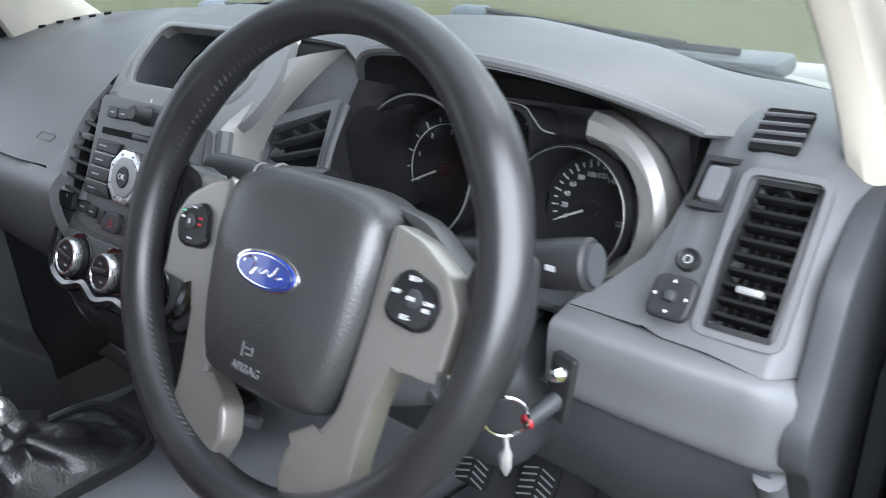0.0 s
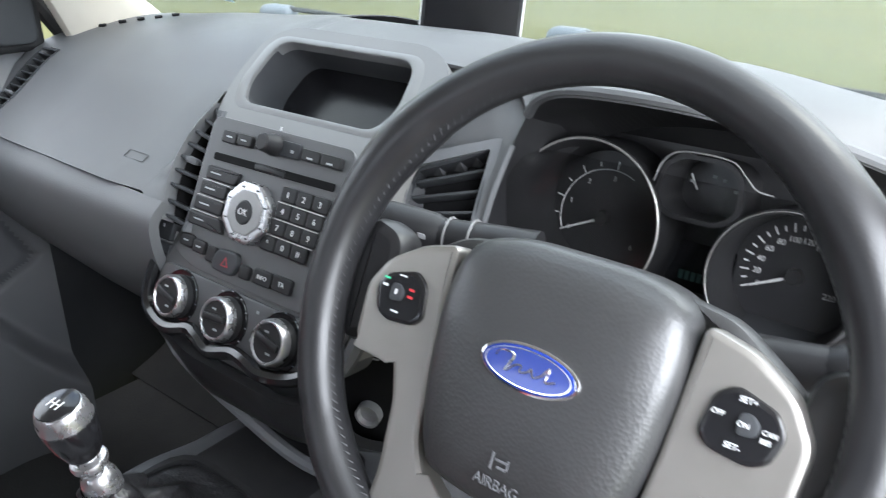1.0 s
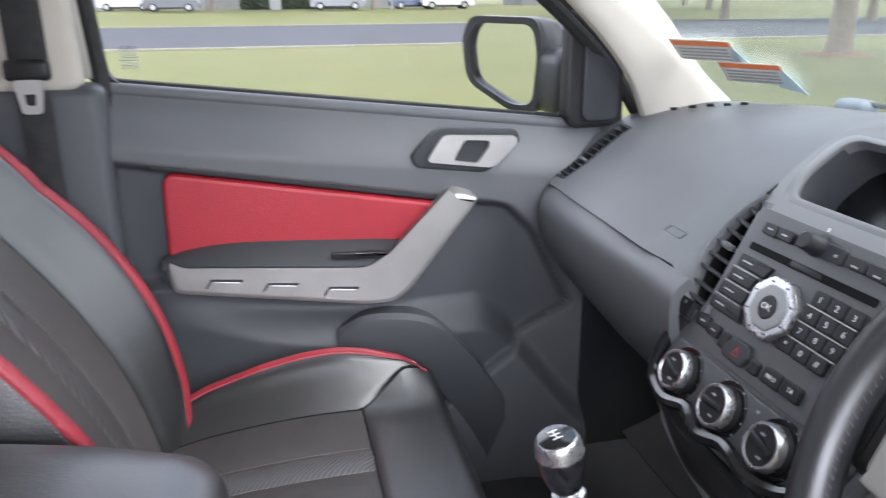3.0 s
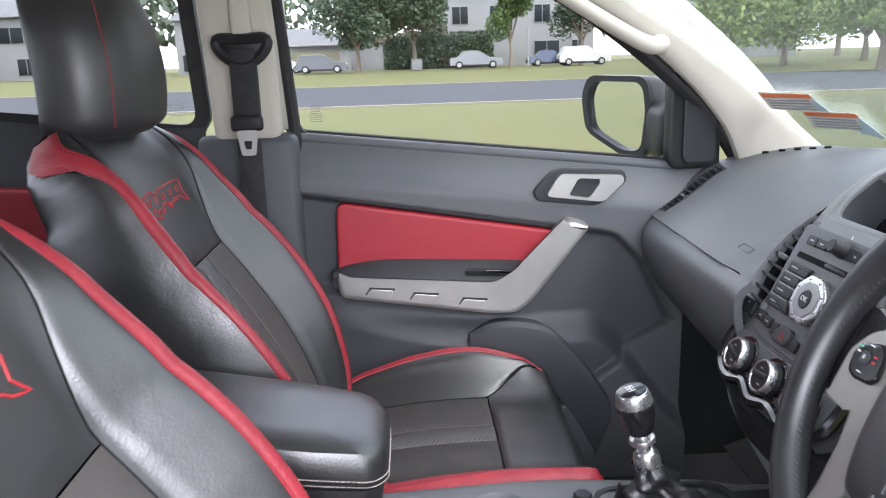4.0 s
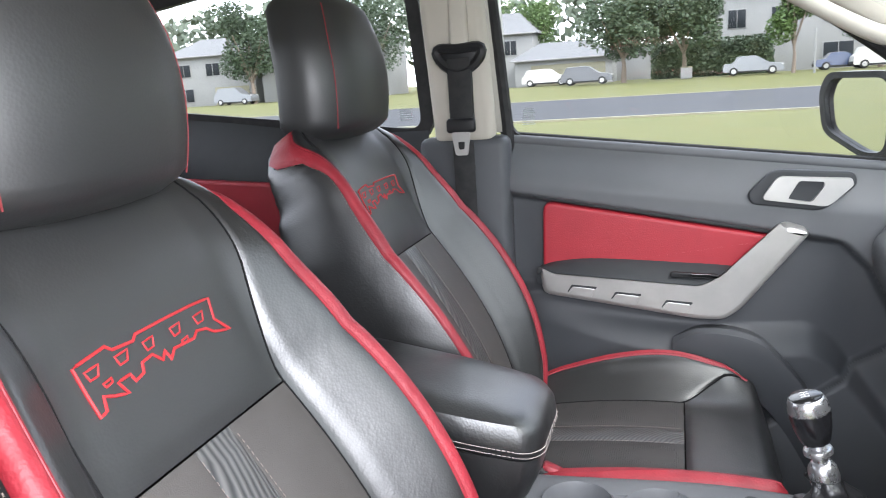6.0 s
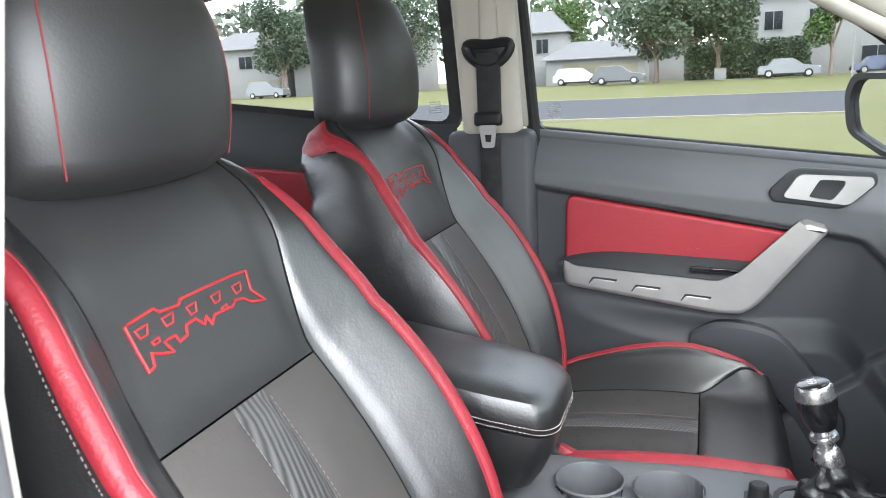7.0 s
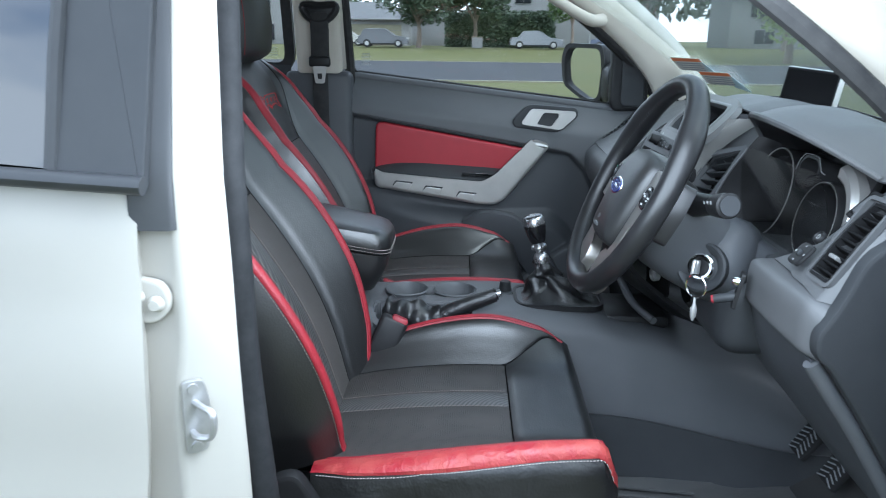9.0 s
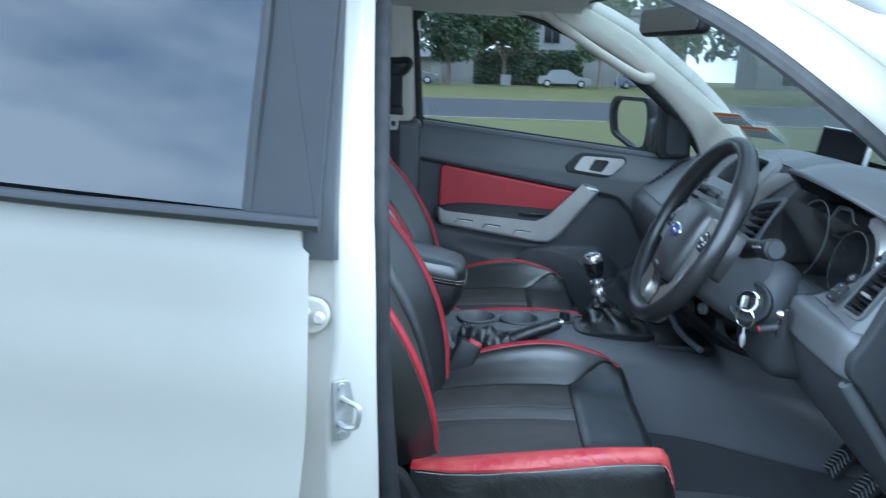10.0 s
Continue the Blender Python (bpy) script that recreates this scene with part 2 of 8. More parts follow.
def perforated():
    m = material("perforated seat fabric", (0.042, 0.038, 0.036), 0.6)
    n, l = m.node_tree.nodes, m.node_tree.links
    co, v, r, x, k = n.new("ShaderNodeTexCoord"), n.new("ShaderNodeTexVoronoi"), n.new("ShaderNodeMapRange"), n.new("ShaderNodeMixRGB"), n.new("ShaderNodeBump")
    v.inputs["Scale"].default_value, v.inputs["Randomness"].default_value = 270, 0.15
    r.inputs["From Min"].default_value, r.inputs["From Max"].default_value = 0.22, 0.36
    x.inputs[1].default_value, x.inputs[2].default_value = (0.008, 0.008, 0.008, 1), (0.036, 0.033, 0.031, 1)
    k.inputs["Strength"].default_value, k.inputs["Distance"].default_value = 0.5, 0.001
    l.new(co.outputs["Object"], v.inputs["Vector"])
    l.new(v.outputs["Distance"], r.inputs["Value"])
    l.new(r.outputs[0], x.inputs[0])
    l.new(r.outputs[0], k.inputs["Height"])
    l.new(x.outputs[0], tint(m).inputs["Base Color"])
    l.new(k.outputs[0], tint(m).inputs["Normal"])
    return m


def glass(name, colour, rough=0.0, amount=0.9, haze=None):
    """Thin glazing: mostly see-through, with a mirror share that grows at grazing angles."""
    m = bpy.data.materials.new(name)
    m.use_nodes = True
    n, l = m.node_tree.nodes, m.node_tree.links
    n.remove(n["Principled BSDF"])
    t, g, f, x = n.new("ShaderNodeBsdfTransparent"), n.new("ShaderNodeBsdfGlossy"), n.new("ShaderNodeLayerWeight"), n.new("ShaderNodeMixShader")
    t.inputs[0].default_value = (*colour, 1)
    g.inputs["Roughness"].default_value = rough
    f.inputs[0].default_value = 0.5
    p5, sc = n.new("ShaderNodeMath"), n.new("ShaderNodeMath")
    p5.operation, sc.operation = "POWER", "MULTIPLY_ADD"
    p5.inputs[1].default_value, sc.inputs[1].default_value, sc.inputs[2].default_value = 4.5, 0.85, 0.03 * amount
    l.new(f.outputs["Facing"], p5.inputs[0])
    l.new(p5.outputs[0], sc.inputs[0])
    l.new(sc.outputs[0], x.inputs[0])
    l.new(t.outputs[0], x.inputs[1])
    l.new(g.outputs[0], x.inputs[2])
    last = x
    # haze paints the milky reflection veil as a pale diffuse share
    if haze:
        d, y = n.new("ShaderNodeBsdfDiffuse"), n.new("ShaderNodeMixShader")
        d.inputs[0].default_value = (0.7, 0.75, 0.72, 1)
        y.inputs[0].default_value = haze
        l.new(x.outputs[0], y.inputs[1])
        l.new(d.outputs[0], y.inputs[2])
        last = y
    l.new(last.outputs[0], n["Material Output"].inputs[0])
    return m


CARBON, PERF = weave(), perforated()
CLEAR = glass("clear side glass", (0.96, 0.97, 0.965), amount=0.6)
SCREEN_GLASS = glass("windscreen glass", (0.93, 0.96, 0.94), amount=0.7, haze=0.10)
TINTED = glass("tinted privacy glass", (0.03, 0.034, 0.04), amount=6.5)
DIAL_GLASS = glass("dial cover", (0.85, 0.85, 0.85), amount=0.3)
MIRROR = material("mirror glass", (0.85, 0.86, 0.87), 0.02, 1.0)


# ---- shaping helpers ----
def part(name, bm, mat, parent=None, label="", sharp=38, m=None):
    """Links a bmesh as one mesh object, under parent if given."""
    me = bpy.data.meshes.new(name)
    if m is not None:
        bm.transform(m)
    bmesh.ops.recalc_face_normals(bm, faces=bm.faces)
    bm.to_mesh(me)
    bm.free()
    me.shade_smooth()
    me.set_sharp_from_angle(angle=radians(sharp))
    me.materials.append(mat)
    ob = new(name, me)
    ob.parent = parent
    if label:
        ob["label"] = label
    return ob


def thing(name, label, category, at=(0, 0, 0), group="", kind=""):
    ob = new(name)
    ob.location = at
    return tagged(ob, label, category, group, kind)


def spline(pts, n, closed=False):
    """Catmull-Rom curve through pts, n steps between neighbours."""
    pts = [Vector(p) for p in pts]
    k = len(pts)
    out = []
    for i in range(k if closed else k - 1):
        a, b, c, d = (pts[(i + j) % k] if closed else pts[min(max(i + j, 0), k - 1)] for j in (-1, 0, 1, 2))
        for s in range(n):
            t = s / n
            out.append(0.5 * (2 * b + (c - a) * t + (2 * a - 5 * b + 4 * c - d) * t * t + (3 * b - a - 3 * c + d) * t ** 3))
    if not closed:
        out.append(pts[-1])
    return out


def sheet(rows, closed_u=False, closed_v=False, cap=False):
    """A surface from rows of points."""
    bm = bmesh.new()
    vs = [[bm.verts.new(p) for p in row] for row in rows]
    nr, nc = len(vs), len(vs[0])
    for i in range(nr if closed_v else nr - 1):
        for j in range(nc if closed_u else nc - 1):
            bm.faces.new((vs[i][j], vs[i][(j + 1) % nc], vs[(i + 1) % nr][(j + 1) % nc], vs[(i + 1) % nr][j]))
    if cap:
        bm.faces.new(vs[0])
        bm.faces.new(vs[-1])
    return bm


def thick(bm, d):
    """Gives an open sheet a thickness, backwards along its normals."""
    bmesh.ops.recalc_face_normals(bm, faces=bm.faces)
    bmesh.ops.solidify(bm, geom=bm.faces[:], thickness=d)
    return bm


def rbox(size, at=(0, 0, 0), r=0.004, seg=2, taper=None):
    bm = bmesh.new()
    bmesh.ops.create_cube(bm, size=1, matrix=Matrix.Translation(at) @ Matrix.Diagonal((*size, 1)))
    if taper:
        for v in bm.verts:
            if v.co.z > at[2]:
                v.co.x = at[0] + (v.co.x - at[0]) * taper
                v.co.y = at[1] + (v.co.y - at[1]) * taper
    if r:
        bmesh.ops.bevel(bm, geom=bm.edges[:], offset=min(r, min(size) * 0.45), segments=seg, profile=0.5, affect="EDGES")
    return bm


def rounded(pts, r, n=4):
    """The outline pts (x, y) with corners rounded by r."""
    out = []
    k = len(pts)
    for i in range(k):
        a, b, c = Vector(pts[i - 1]), Vector(pts[i]), Vector(pts[(i + 1) % k])
        d0, d1 = (a - b), (c - b)
        s = min(r, d0.length * 0.45, d1.length * 0.45)
        p, q = b + d0.normalized() * s, b + d1.normalized() * s
        for j in range(n + 1):
            t = j / n
            out.append((1 - t) ** 2 * p + 2 * t * (1 - t) * b + t * t * q)
    return out


def plate(pts, depth, r=0.0, bevel=0.0, n=4, z=0.0):
    """An outline extruded by depth along +z from z, its front edge bevelled."""
    if r:
        pts = rounded(pts, max(r, bevel * 1.3 + 0.002) if bevel else r, n)
    bm = bmesh.new()
    steps = [(0, z), (0, z + depth - bevel)]
    if bevel:
        steps += [(bevel * 0.3, z + depth - bevel * 0.3), (bevel, z + depth), (bevel + 0.0015, z + depth)]
    c = sum((Vector(p[:2]) for p in pts), Vector((0, 0))) / len(pts)
    rows = []
    for inset, h in steps:
        row = []
        for i, p in enumerate(pts):
            p = Vector(p[:2])
            e = (Vector(pts[(i + 1) % len(pts)][:2]) - Vector(pts[i - 1][:2]))
            nrm = Vector((-e.y, e.x)).normalized() if e.length else Vector((0, 0))
            if nrm.dot(c - p) < 0 and bevel:
                nrm = -nrm
            q = p + nrm * inset
            row.append(bm.verts.new((q.x, q.y, h)))
        rows.append(row)
    for a, b in zip(rows, rows[1:]):
        for i in range(len(pts)):
            j = (i + 1) % len(pts)
            bm.faces.new((a[i], a[j], b[j], b[i]))
    bm.faces.new(rows[0])
    bm.faces.new(rows[-1])
    return bm


def ring(outer, inner, depth, z=0.0):
    """A flat frame between two outlines of equal count."""
    bm = bmesh.new()
    k = len(outer)
    r = [[bm.verts.new((p[0], p[1], h)) for p in o] for o, h in ((outer, z), (outer, z + depth), (inner, z + depth), (inner, z))]
    for a in range(4):
        for i in range(k):
            bm.faces.new((r[a][i], r[a][(i + 1) % k], r[(a + 1) % 4][(i + 1) % k], r[(a + 1) % 4][i]))
    return bm


def tube(path, radius, seg=8, closed=False, flat=1.0):
    """A pipe along path; radius may be a function of 0..1."""
    path = [Vector(p) for p in path]
    k = len(path)
    rows = []
    up = None
    for i, p in enumerate(path):
        d = (path[(i + 1) % k] - path[i - 1]) if closed else (path[min(i + 1, k - 1)] - path[max(i - 1, 0)])
        d.normalize()
        if up is None:
            up = Vector((0, 0, 1)) if abs(d.z) < 0.9 else Vector((1, 0, 0))
        side = d.cross(up).normalized()
        up = side.cross(d).normalized()
        rr = radius(i / max(k - 1, 1)) if callable(radius) else radius
        rows.append([p + (side * math.cos(a) + up * math.sin(a) * flat) * rr for a in (math.tau * j / seg for j in range(seg))])
    return sheet(rows, closed_u=True, closed_v=closed, cap=not closed)


def lathe(profile, seg=24, cap=True):
    """Turns (radius, height) pairs round z."""
    rows = [[(r * math.cos(math.tau * j / seg), r * math.sin(math.tau * j / seg), h) for j in range(seg)] for r, h in profile]
    bm = sheet(rows, closed_u=True, cap=cap)
    bmesh.ops.remove_doubles(bm, verts=bm.verts, dist=1e-6)
    return bm


def join(*bms):
    out = bmesh.new()
    for b in bms:
        me = bpy.data.meshes.new("joined")
        b.to_mesh(me)
        b.free()
        out.from_mesh(me)
        bpy.data.meshes.remove(me)
    return out


def facing(at, up, x=(1, 0, 0)):
    """A plane's own axes: x to the right, y up along it, z out towards the cabin."""
    x, y = Vector(x).normalized(), Vector(up).normalized()
    z = x.cross(y).normalized()
    y = z.cross(x)
    m = Matrix((x, y, z)).transposed().to_4x4()
    m.translation = at
    return m


def words(text, size, m, mat, parent, name="lettering", depth=0.0006):
    cu = bpy.data.curves.new(name, "FONT")
    cu.body, cu.size, cu.align_x, cu.align_y, cu.extrude, cu.resolution_u = text, size, "CENTER", "CENTER", depth, 3
    tmp = bpy.data.objects.new(name, cu)
    me = bpy.data.meshes.new_from_object(tmp)
    bpy.data.objects.remove(tmp)
    me.transform(m)
    me.materials.clear()
    me.materials.append(mat)
    ob = new(name, me)
    ob.parent = parent
    return ob


def lerp(a, b, t):
    return a + (b - a) * t


def ease(a, b, x):
    t = min(max((x - a) / (b - a), 0), 1)
    return t * t * (3 - 2 * t)

# ---- the car's shell ----
def span(a, b, n):
    return [lerp(a, b, k / n) for k in range(n + 1)]


def belt(y):
    return 1.335 - 0.112 * (y + 0.583)


def lean_in(z):
    """How far the cabin's sides come in above the belt line."""
    return 0.2 * max(z - 1.30, 0) + 0.45 * max(z - 1.55, 0) ** 2 * 2


floor = part("floor", rbox((1.46, 2.9, 0.06), (0, -0.45, 0.53), 0.01), CARPET)
tagged(floor, "worn charcoal carpet on the cabin floor", "floor", kind="structure")

# firewall and rear wall of the cabin, behind dash and rear seat
# black stands in for the footwell's lack of light
part_wall = part("wall_front", rbox((1.5, 0.05, 0.64), (0, 0.86, 0.82), 0.01), BLACK)
tagged(part_wall, "bulkhead behind the dash, footwell shade painted black", "wall", kind="structure")
part_wall = part("wall_rear", rbox((1.5, 0.06, 0.85), (0, -1.86, 0.92), 0.02), DASH_DARK)
tagged(part_wall, "dark grey cabin rear wall", "wall", kind="structure")

for sx_ in (-1, 1):
    cowl = part("wall_side", rbox((0.03, 0.58 + (0.16 if sx_ < 0 else 0), 0.76), (sx_ * 0.785, 0.62 - (0.08 if sx_ < 0 else 0), 0.86), 0.01), DASH_DARK)
    tagged(cowl, "dark footwell side panel ahead of the door", "wall", kind="structure")

# headliner and outer roof
def roof_rows(z0, wide, y0, y1, drop):
    rows = []
    for i in range(15):
        y = lerp(y0, y1, i / 14)
        sag = drop * ease(0.25, 1.0, (y - y0) / (y1 - y0)) ** 2 * 1.0
        rows.append([(wide * s, y, z0 - sag - 0.035 * abs(s) ** 3.0) for s in (k / 8 - 1 for k in range(17))])
    return rows


ceiling = part("ceiling", thick(sheet(roof_rows(1.745, 0.66, -1.85, -0.10, 0.03)), 0.012), LINER)
tagged(ceiling, "pale grey cloth headliner", "ceiling", kind="structure")
car_body = thing("pickup_cab", "white painted double cab pickup body with open driver's doorway", "pickup cab")
part("roof_panel", thick(sheet(roof_rows(1.80, 0.72, -1.92, -0.06, 0.05)), 0.02), PAINT, car_body)


def a_pillar(side):
    """Cream inner trim of the windscreen pillar, from dash to roof."""
    s = side
    pts = spline([(s * 0.712, 0.475, 1.20), (s * 0.702, 0.40, 1.275), (s * 0.684, 0.325, 1.37), (s * 0.660, 0.19, 1.487), (s * 0.628, 0.015, 1.607), (s * 0.592, -0.20, 1.70), (s * 0.575, -0.4, 1.735)], 5)
    rows = []
    k = len(pts)
    for i, p in enumerate(pts):
        d = (pts[min(i + 1, k - 1)] - pts[max(i - 1, 0)]).normalized()
        inward = Vector((-s, 0, 0))
        across = d.cross(inward).normalized() * s
        w = lerp(0.155, 0.075, ease(0, 0.55, i / (k - 1)))
        t = 0.038
        row = []
        for j in range(14):
            a = math.tau * j / 14
            u, v = math.cos(a), math.sin(a)
            row.append(p + across * (abs(u) ** 0.6 * math.copysign(1, u)) * w * 0.55 + inward * (abs(v) ** 0.75 * math.copysign(1, v)) * t * 0.6)
        rows.append(row)
    return sheet(rows, closed_u=True, cap=True), pts


for side, nm in ((-1, "passenger"), (1, "driver")):
    bm, pts = a_pillar(side)
    trim = part("trim", bm, BEIGE)
    tagged(trim, "cream windscreen pillar trim beside the dash", "pillar trim", kind="structure")
    if side < 0:
        grab = thing("grab_handle", "cream moulded grab handle on the windscreen pillar", "grab handle")
        gp = spline([(-0.625, 0.13, 1.497), (-0.585, 0.085, 1.500), (-0.562, -0.02, 1.556), (-0.548, -0.13, 1.622), (-0.568, -0.2, 1.672), (-0.60, -0.215, 1.69)], 6)
        part("grip", tube(gp, lambda t: 0.014 + 0.006 * abs(2 * t - 1) ** 2, 10), BEIGE, grab)
        for e in (gp[1], gp[-2]):
            part("mount", rbox((0.05, 0.04, 0.03), e + Vector((-0.02, 0, 0)), 0.012, 3), BEIGE, grab)
    # painted outer pillar
    outer = [p + Vector((side * 0.085, 0.055, 0.028)) for p in pts]
    part("front_pillar", tube(outer, 0.036, 10), PAINT, car_body)
    seal = thing("door_seal", "black rubber weather seal round the doorway", "weather seal")
    part("strip", tube([p + Vector((side * 0.046, -0.055, -0.022)) for p in pts], 0.013, 8), RUBBER, seal)

# windscreen
wrows = []
for i in range(11):
    t = i / 10
    row = []
    for j in range(17):
        sx = j / 8 - 1
        half = lerp(0.735, 0.60, t)
        bow = (1 - sx * sx)
        row.append((sx * half, lerp(lerp(0.50, 0.80, bow), lerp(-0.20, 0.02, bow), t), lerp(1.245, 1.725, t) - 0.02 * (1 - bow) * t + 0.03 * math.sin(math.pi * t)))
    wrows.append(row)
windscreen = part("window_1", thick(sheet(wrows), 0.005), SCREEN_GLASS)
windscreen.visible_shadow = False
tagged(windscreen, "raked windscreen with a faint green tint", "windscreen", kind="structure")
edge = [wrows[0][j] for j in range(17)]
part("screen_base_band", tube([Vector(p) + Vector((0, -0.004, 0.002)) for p in edge], 0.012, 8, flat=0.5), RUBBER, car_body)
for sgn in (0, 16):
    part("screen_side_band", tube([Vector(wrows[i][sgn]) + Vector((0.012 * (1 if sgn == 0 else -1), -0.006, -0.004)) for i in range(11)], 0.014, 8), RUBBER, car_body)
part("screen_top_band", tube([Vector(p) + Vector((0, -0.01, 0.0)) for p in wrows[-1]], 0.02, 8), RUBBER, car_body)
part("roof_front_trim", tube([Vector(p) + Vector((0, -0.07, -0.005)) for p in wrows[-1]], 0.055, 10, flat=0.35), LINER, car_body)

# bonnet beyond the screen, scuttle and wipers
brow = []
for i in range(10):
    t = i / 9
    y = lerp(0.86, 2.0, t)
    brow.append([(sx * lerp(0.80, 0.74, t), y, 1.208 - 0.10 * t - 0.26 * t * t - 0.09 * abs(sx) ** 3 + 0.0) for sx in (k / 8 - 1 for k in range(17))])
part("bonnet", thick(sheet(brow), 0.02), PAINT, car_body)
part("scuttle", rbox((1.0, 0.10, 0.03), (0, 0.84, 1.222), 0.01), SCUTTLE, car_body)
for wx, wy, dy in ((-0.62, 0.715, 0.10), (-0.04, 0.835, -0.02)):
    wiper = thing("wiper", "black windscreen wiper arm with a blue-grey pivot cover", "wiper")
    part("pivot_cover", rbox((0.075, 0.05, 0.036), (wx, wy, 1.268), 0.016, 4), FLOWER, wiper)
    part("arm", tube(spline([(wx + 0.02, wy, 1.280), (wx + 0.12, wy + dy * 0.4, 1.272), (wx + 0.40, wy + dy, 1.250)], 6), 0.005, 8), BLACK, wiper)
    part("blade", tube([(wx + 0.06, wy + 0.1 * dy, 1.256), (wx + 0.25, wy + dy * 0.7, 1.250), (wx + 0.48, wy + dy, 1.244)], 0.006, 6), RUBBER, wiper)

for sx_ in (-1, 1):
    wing = [[(sx_ * (0.86 - 0.03 * ease(1.6, 2.05, y) - 0.05 * ease(0.95, 1.2, z)), y, z) for z in span(0.55 + 0.26 * math.exp(-((y - 1.42) / 0.30) ** 4), 1.15 - 0.14 * ease(0.9, 2.05, y), 8)] for y in span(0.62, 2.05, 24)]
    part("front_wing", thick(sheet(wing), 0.006), PAINT, car_body)
    for wy in (1.42, -1.85):
        wm = Matrix.Translation((sx_ * 0.78, wy, 0.37)) @ Matrix.Rotation(radians(90) * sx_, 4, "Y")
        tyre = part("wheel", lathe([(0, 0.08), (0.22, 0.10), (0.35, 0.10), (0.37, 0.06), (0.37, -0.08), (0, -0.08)], 28), RUBBER, car_body, m=wm)
        part("rim", lathe([(0, 0.095), (0.10, 0.100), (0.20, 0.108), (0.22, 0.104)], 20), SILVER, tyre, m=wm)
part("nose", rbox((1.62, 0.10, 0.50), (0, 2.03, 0.76), 0.04, 3), PAINT, car_body)
part("cargo_tray", rbox((1.66, 1.5, 0.62), (0, -2.70, 0.84), 0.04, 3), PAINT, car_body)

# ---- passenger side: door, glass, mirror, rear door, pillar ----


def panel_edge(z):
    """Front limit (y) of the sunken lower panel at height z."""
    pts = [(0.50, -0.38), (0.813, 0.046), (0.905, 0.172), (0.922, 0.186), (0.982, 0.158), (1.051, 0.125), (1.11, 0.067), (1.135, 0.01), (1.4, 0.01)]
    for (z0, y0), (z1, y1) in zip(pts, pts[1:]):
        if z <= z1:
            return lerp(y0, y1, (z - z0) / (z1 - z0))
    return 0.01


def sunken(y, z):
    """0 on the raised frame of the card, 1 inside its lower panel."""
    mid = 1.205 - 0.165 * (y + 0.53)
    return ease(mid + 0.010, mid - 0.010, z) * ease(-0.011, 0.011, panel_edge(z) - y)


def door_depth(y, z):
    """Inner face of the passenger door card: x of the surface at (y, z)."""
    x = -0.742
    x += 0.05 * ease(belt(y), belt(y) - 0.10, z)
    x -= 0.024 * sunken(y, z)
    x += 0.02 * ease(1.02, 0.99, z) * ease(-0.08, -0.20, y)
    pocket = ease(0.935, 0.87, z + 0.25 * ease(0.0, 0.25, y) - 0.3 * abs(y + 0.1) ** 2)
    x += 0.05 * pocket * ease(-0.62, -0.25, y)
    x += 0.055 * ease(0.08, 0.27, y) * ease(1.16, 1.0, z)
    return x


passenger_door = thing("passenger_door", "closed front door with grey card, red insert and silver pull", "car door")
grid = []
for i in range(221):
    grid.append([])
    for j in range(201):
        y = lerp(-0.60, 0.32, j / 200)
        z = lerp(0.52, belt(y) - 0.002, i / 220)
        y = min(y, lerp(0.207, 0.32, ease(1.08, 1.12, z))) if j < 200 else lerp(0.207, 0.32, ease(1.08, 1.12, z)) + 0.001
        grid[-1].append(Vector((door_depth(y, z), y, z)))
# lower panel gets a darker plastic: its downward-facing shade is in the colour
for inside, mat_, nm in ((False, DASH_MID, "door_card"), (True, DASH_LOW, "lower_panel")):
    bm = bmesh.new()
    vs = [[bm.verts.new(p) for p in row] for row in grid]
    for i in range(220):
        for j in range(200):
            c = (grid[i][j] + grid[i + 1][j + 1]) / 2
            if (sunken(c.y, c.z) > 0.5) == inside:
                bm.faces.new((vs[i][j], vs[i][j + 1], vs[i + 1][j + 1], vs[i + 1][j]))
    bmesh.ops.delete(bm, geom=[v for v in bm.verts if not v.link_faces], context="VERTS")
    part(nm, bm, mat_, passenger_door, "sunken lower panel, shade in its colour" if inside else "")
part("edge_seal", tube([(door_depth(-0.598, z) + 0.001, -0.608, z) for z in span(0.55, 1.31, 14)], 0.0085, 8), RUBBER, passenger_door, "black rubber edge seal")
part("sill_roll", tube([(-0.75, y, belt(y) - 0.006) for y in (-0.6, -0.4, -0.2, 0.0, 0.2)], 0.012, 10), DASH_MID, passenger_door)
part("sill_seal", tube([(-0.768, y, belt(y) + 0.004) for y in (-0.6, -0.4, -0.2, 0.0, 0.2)], 0.007, 8), RUBBER, passenger_door)


def on_door(pts, depth, x, mat, name, r=0.01, bevel=0.004, parent=None, label=""):
    m = facing((x, 0, 0), (0, 0, 1), (0, 1, 0))
    return part(name, plate(pts, depth, r, bevel), mat, parent or passenger_door, label, m=m)


on_door([(-0.548, 1.228), (-0.50, 1.222), (0.012, 1.134), (-0.044, 1.121), (-0.545, 1.206)], 0.012, -0.708, DASH_DARK, "insert_surround", 0.01, 0.004)
on_door([(-0.255, 1.054), (-0.165, 1.050), (-0.15, 1.042), (-0.18, 1.038), (-0.255, 1.042)], 0.006, -0.660, BLACK, "window_switch_plate", 0.008, 0.002)
on_door([(-0.215, 1.0515), (-0.175, 1.050), (-0.178, 1.045), (-0.215, 1.046)], 0.005, -0.656, GLOSS, "window_switch", 0.003, 0.001)
silver_pts = [(-0.526, 1.055), (-0.50, 1.040), (-0.195, 1.016), (-0.150, 1.040), (-0.040, 1.153), (0.008, 1.138), (-0.118, 0.978), (-0.150, 0.955), (-0.20, 0.955), (-0.518, 1.004)]
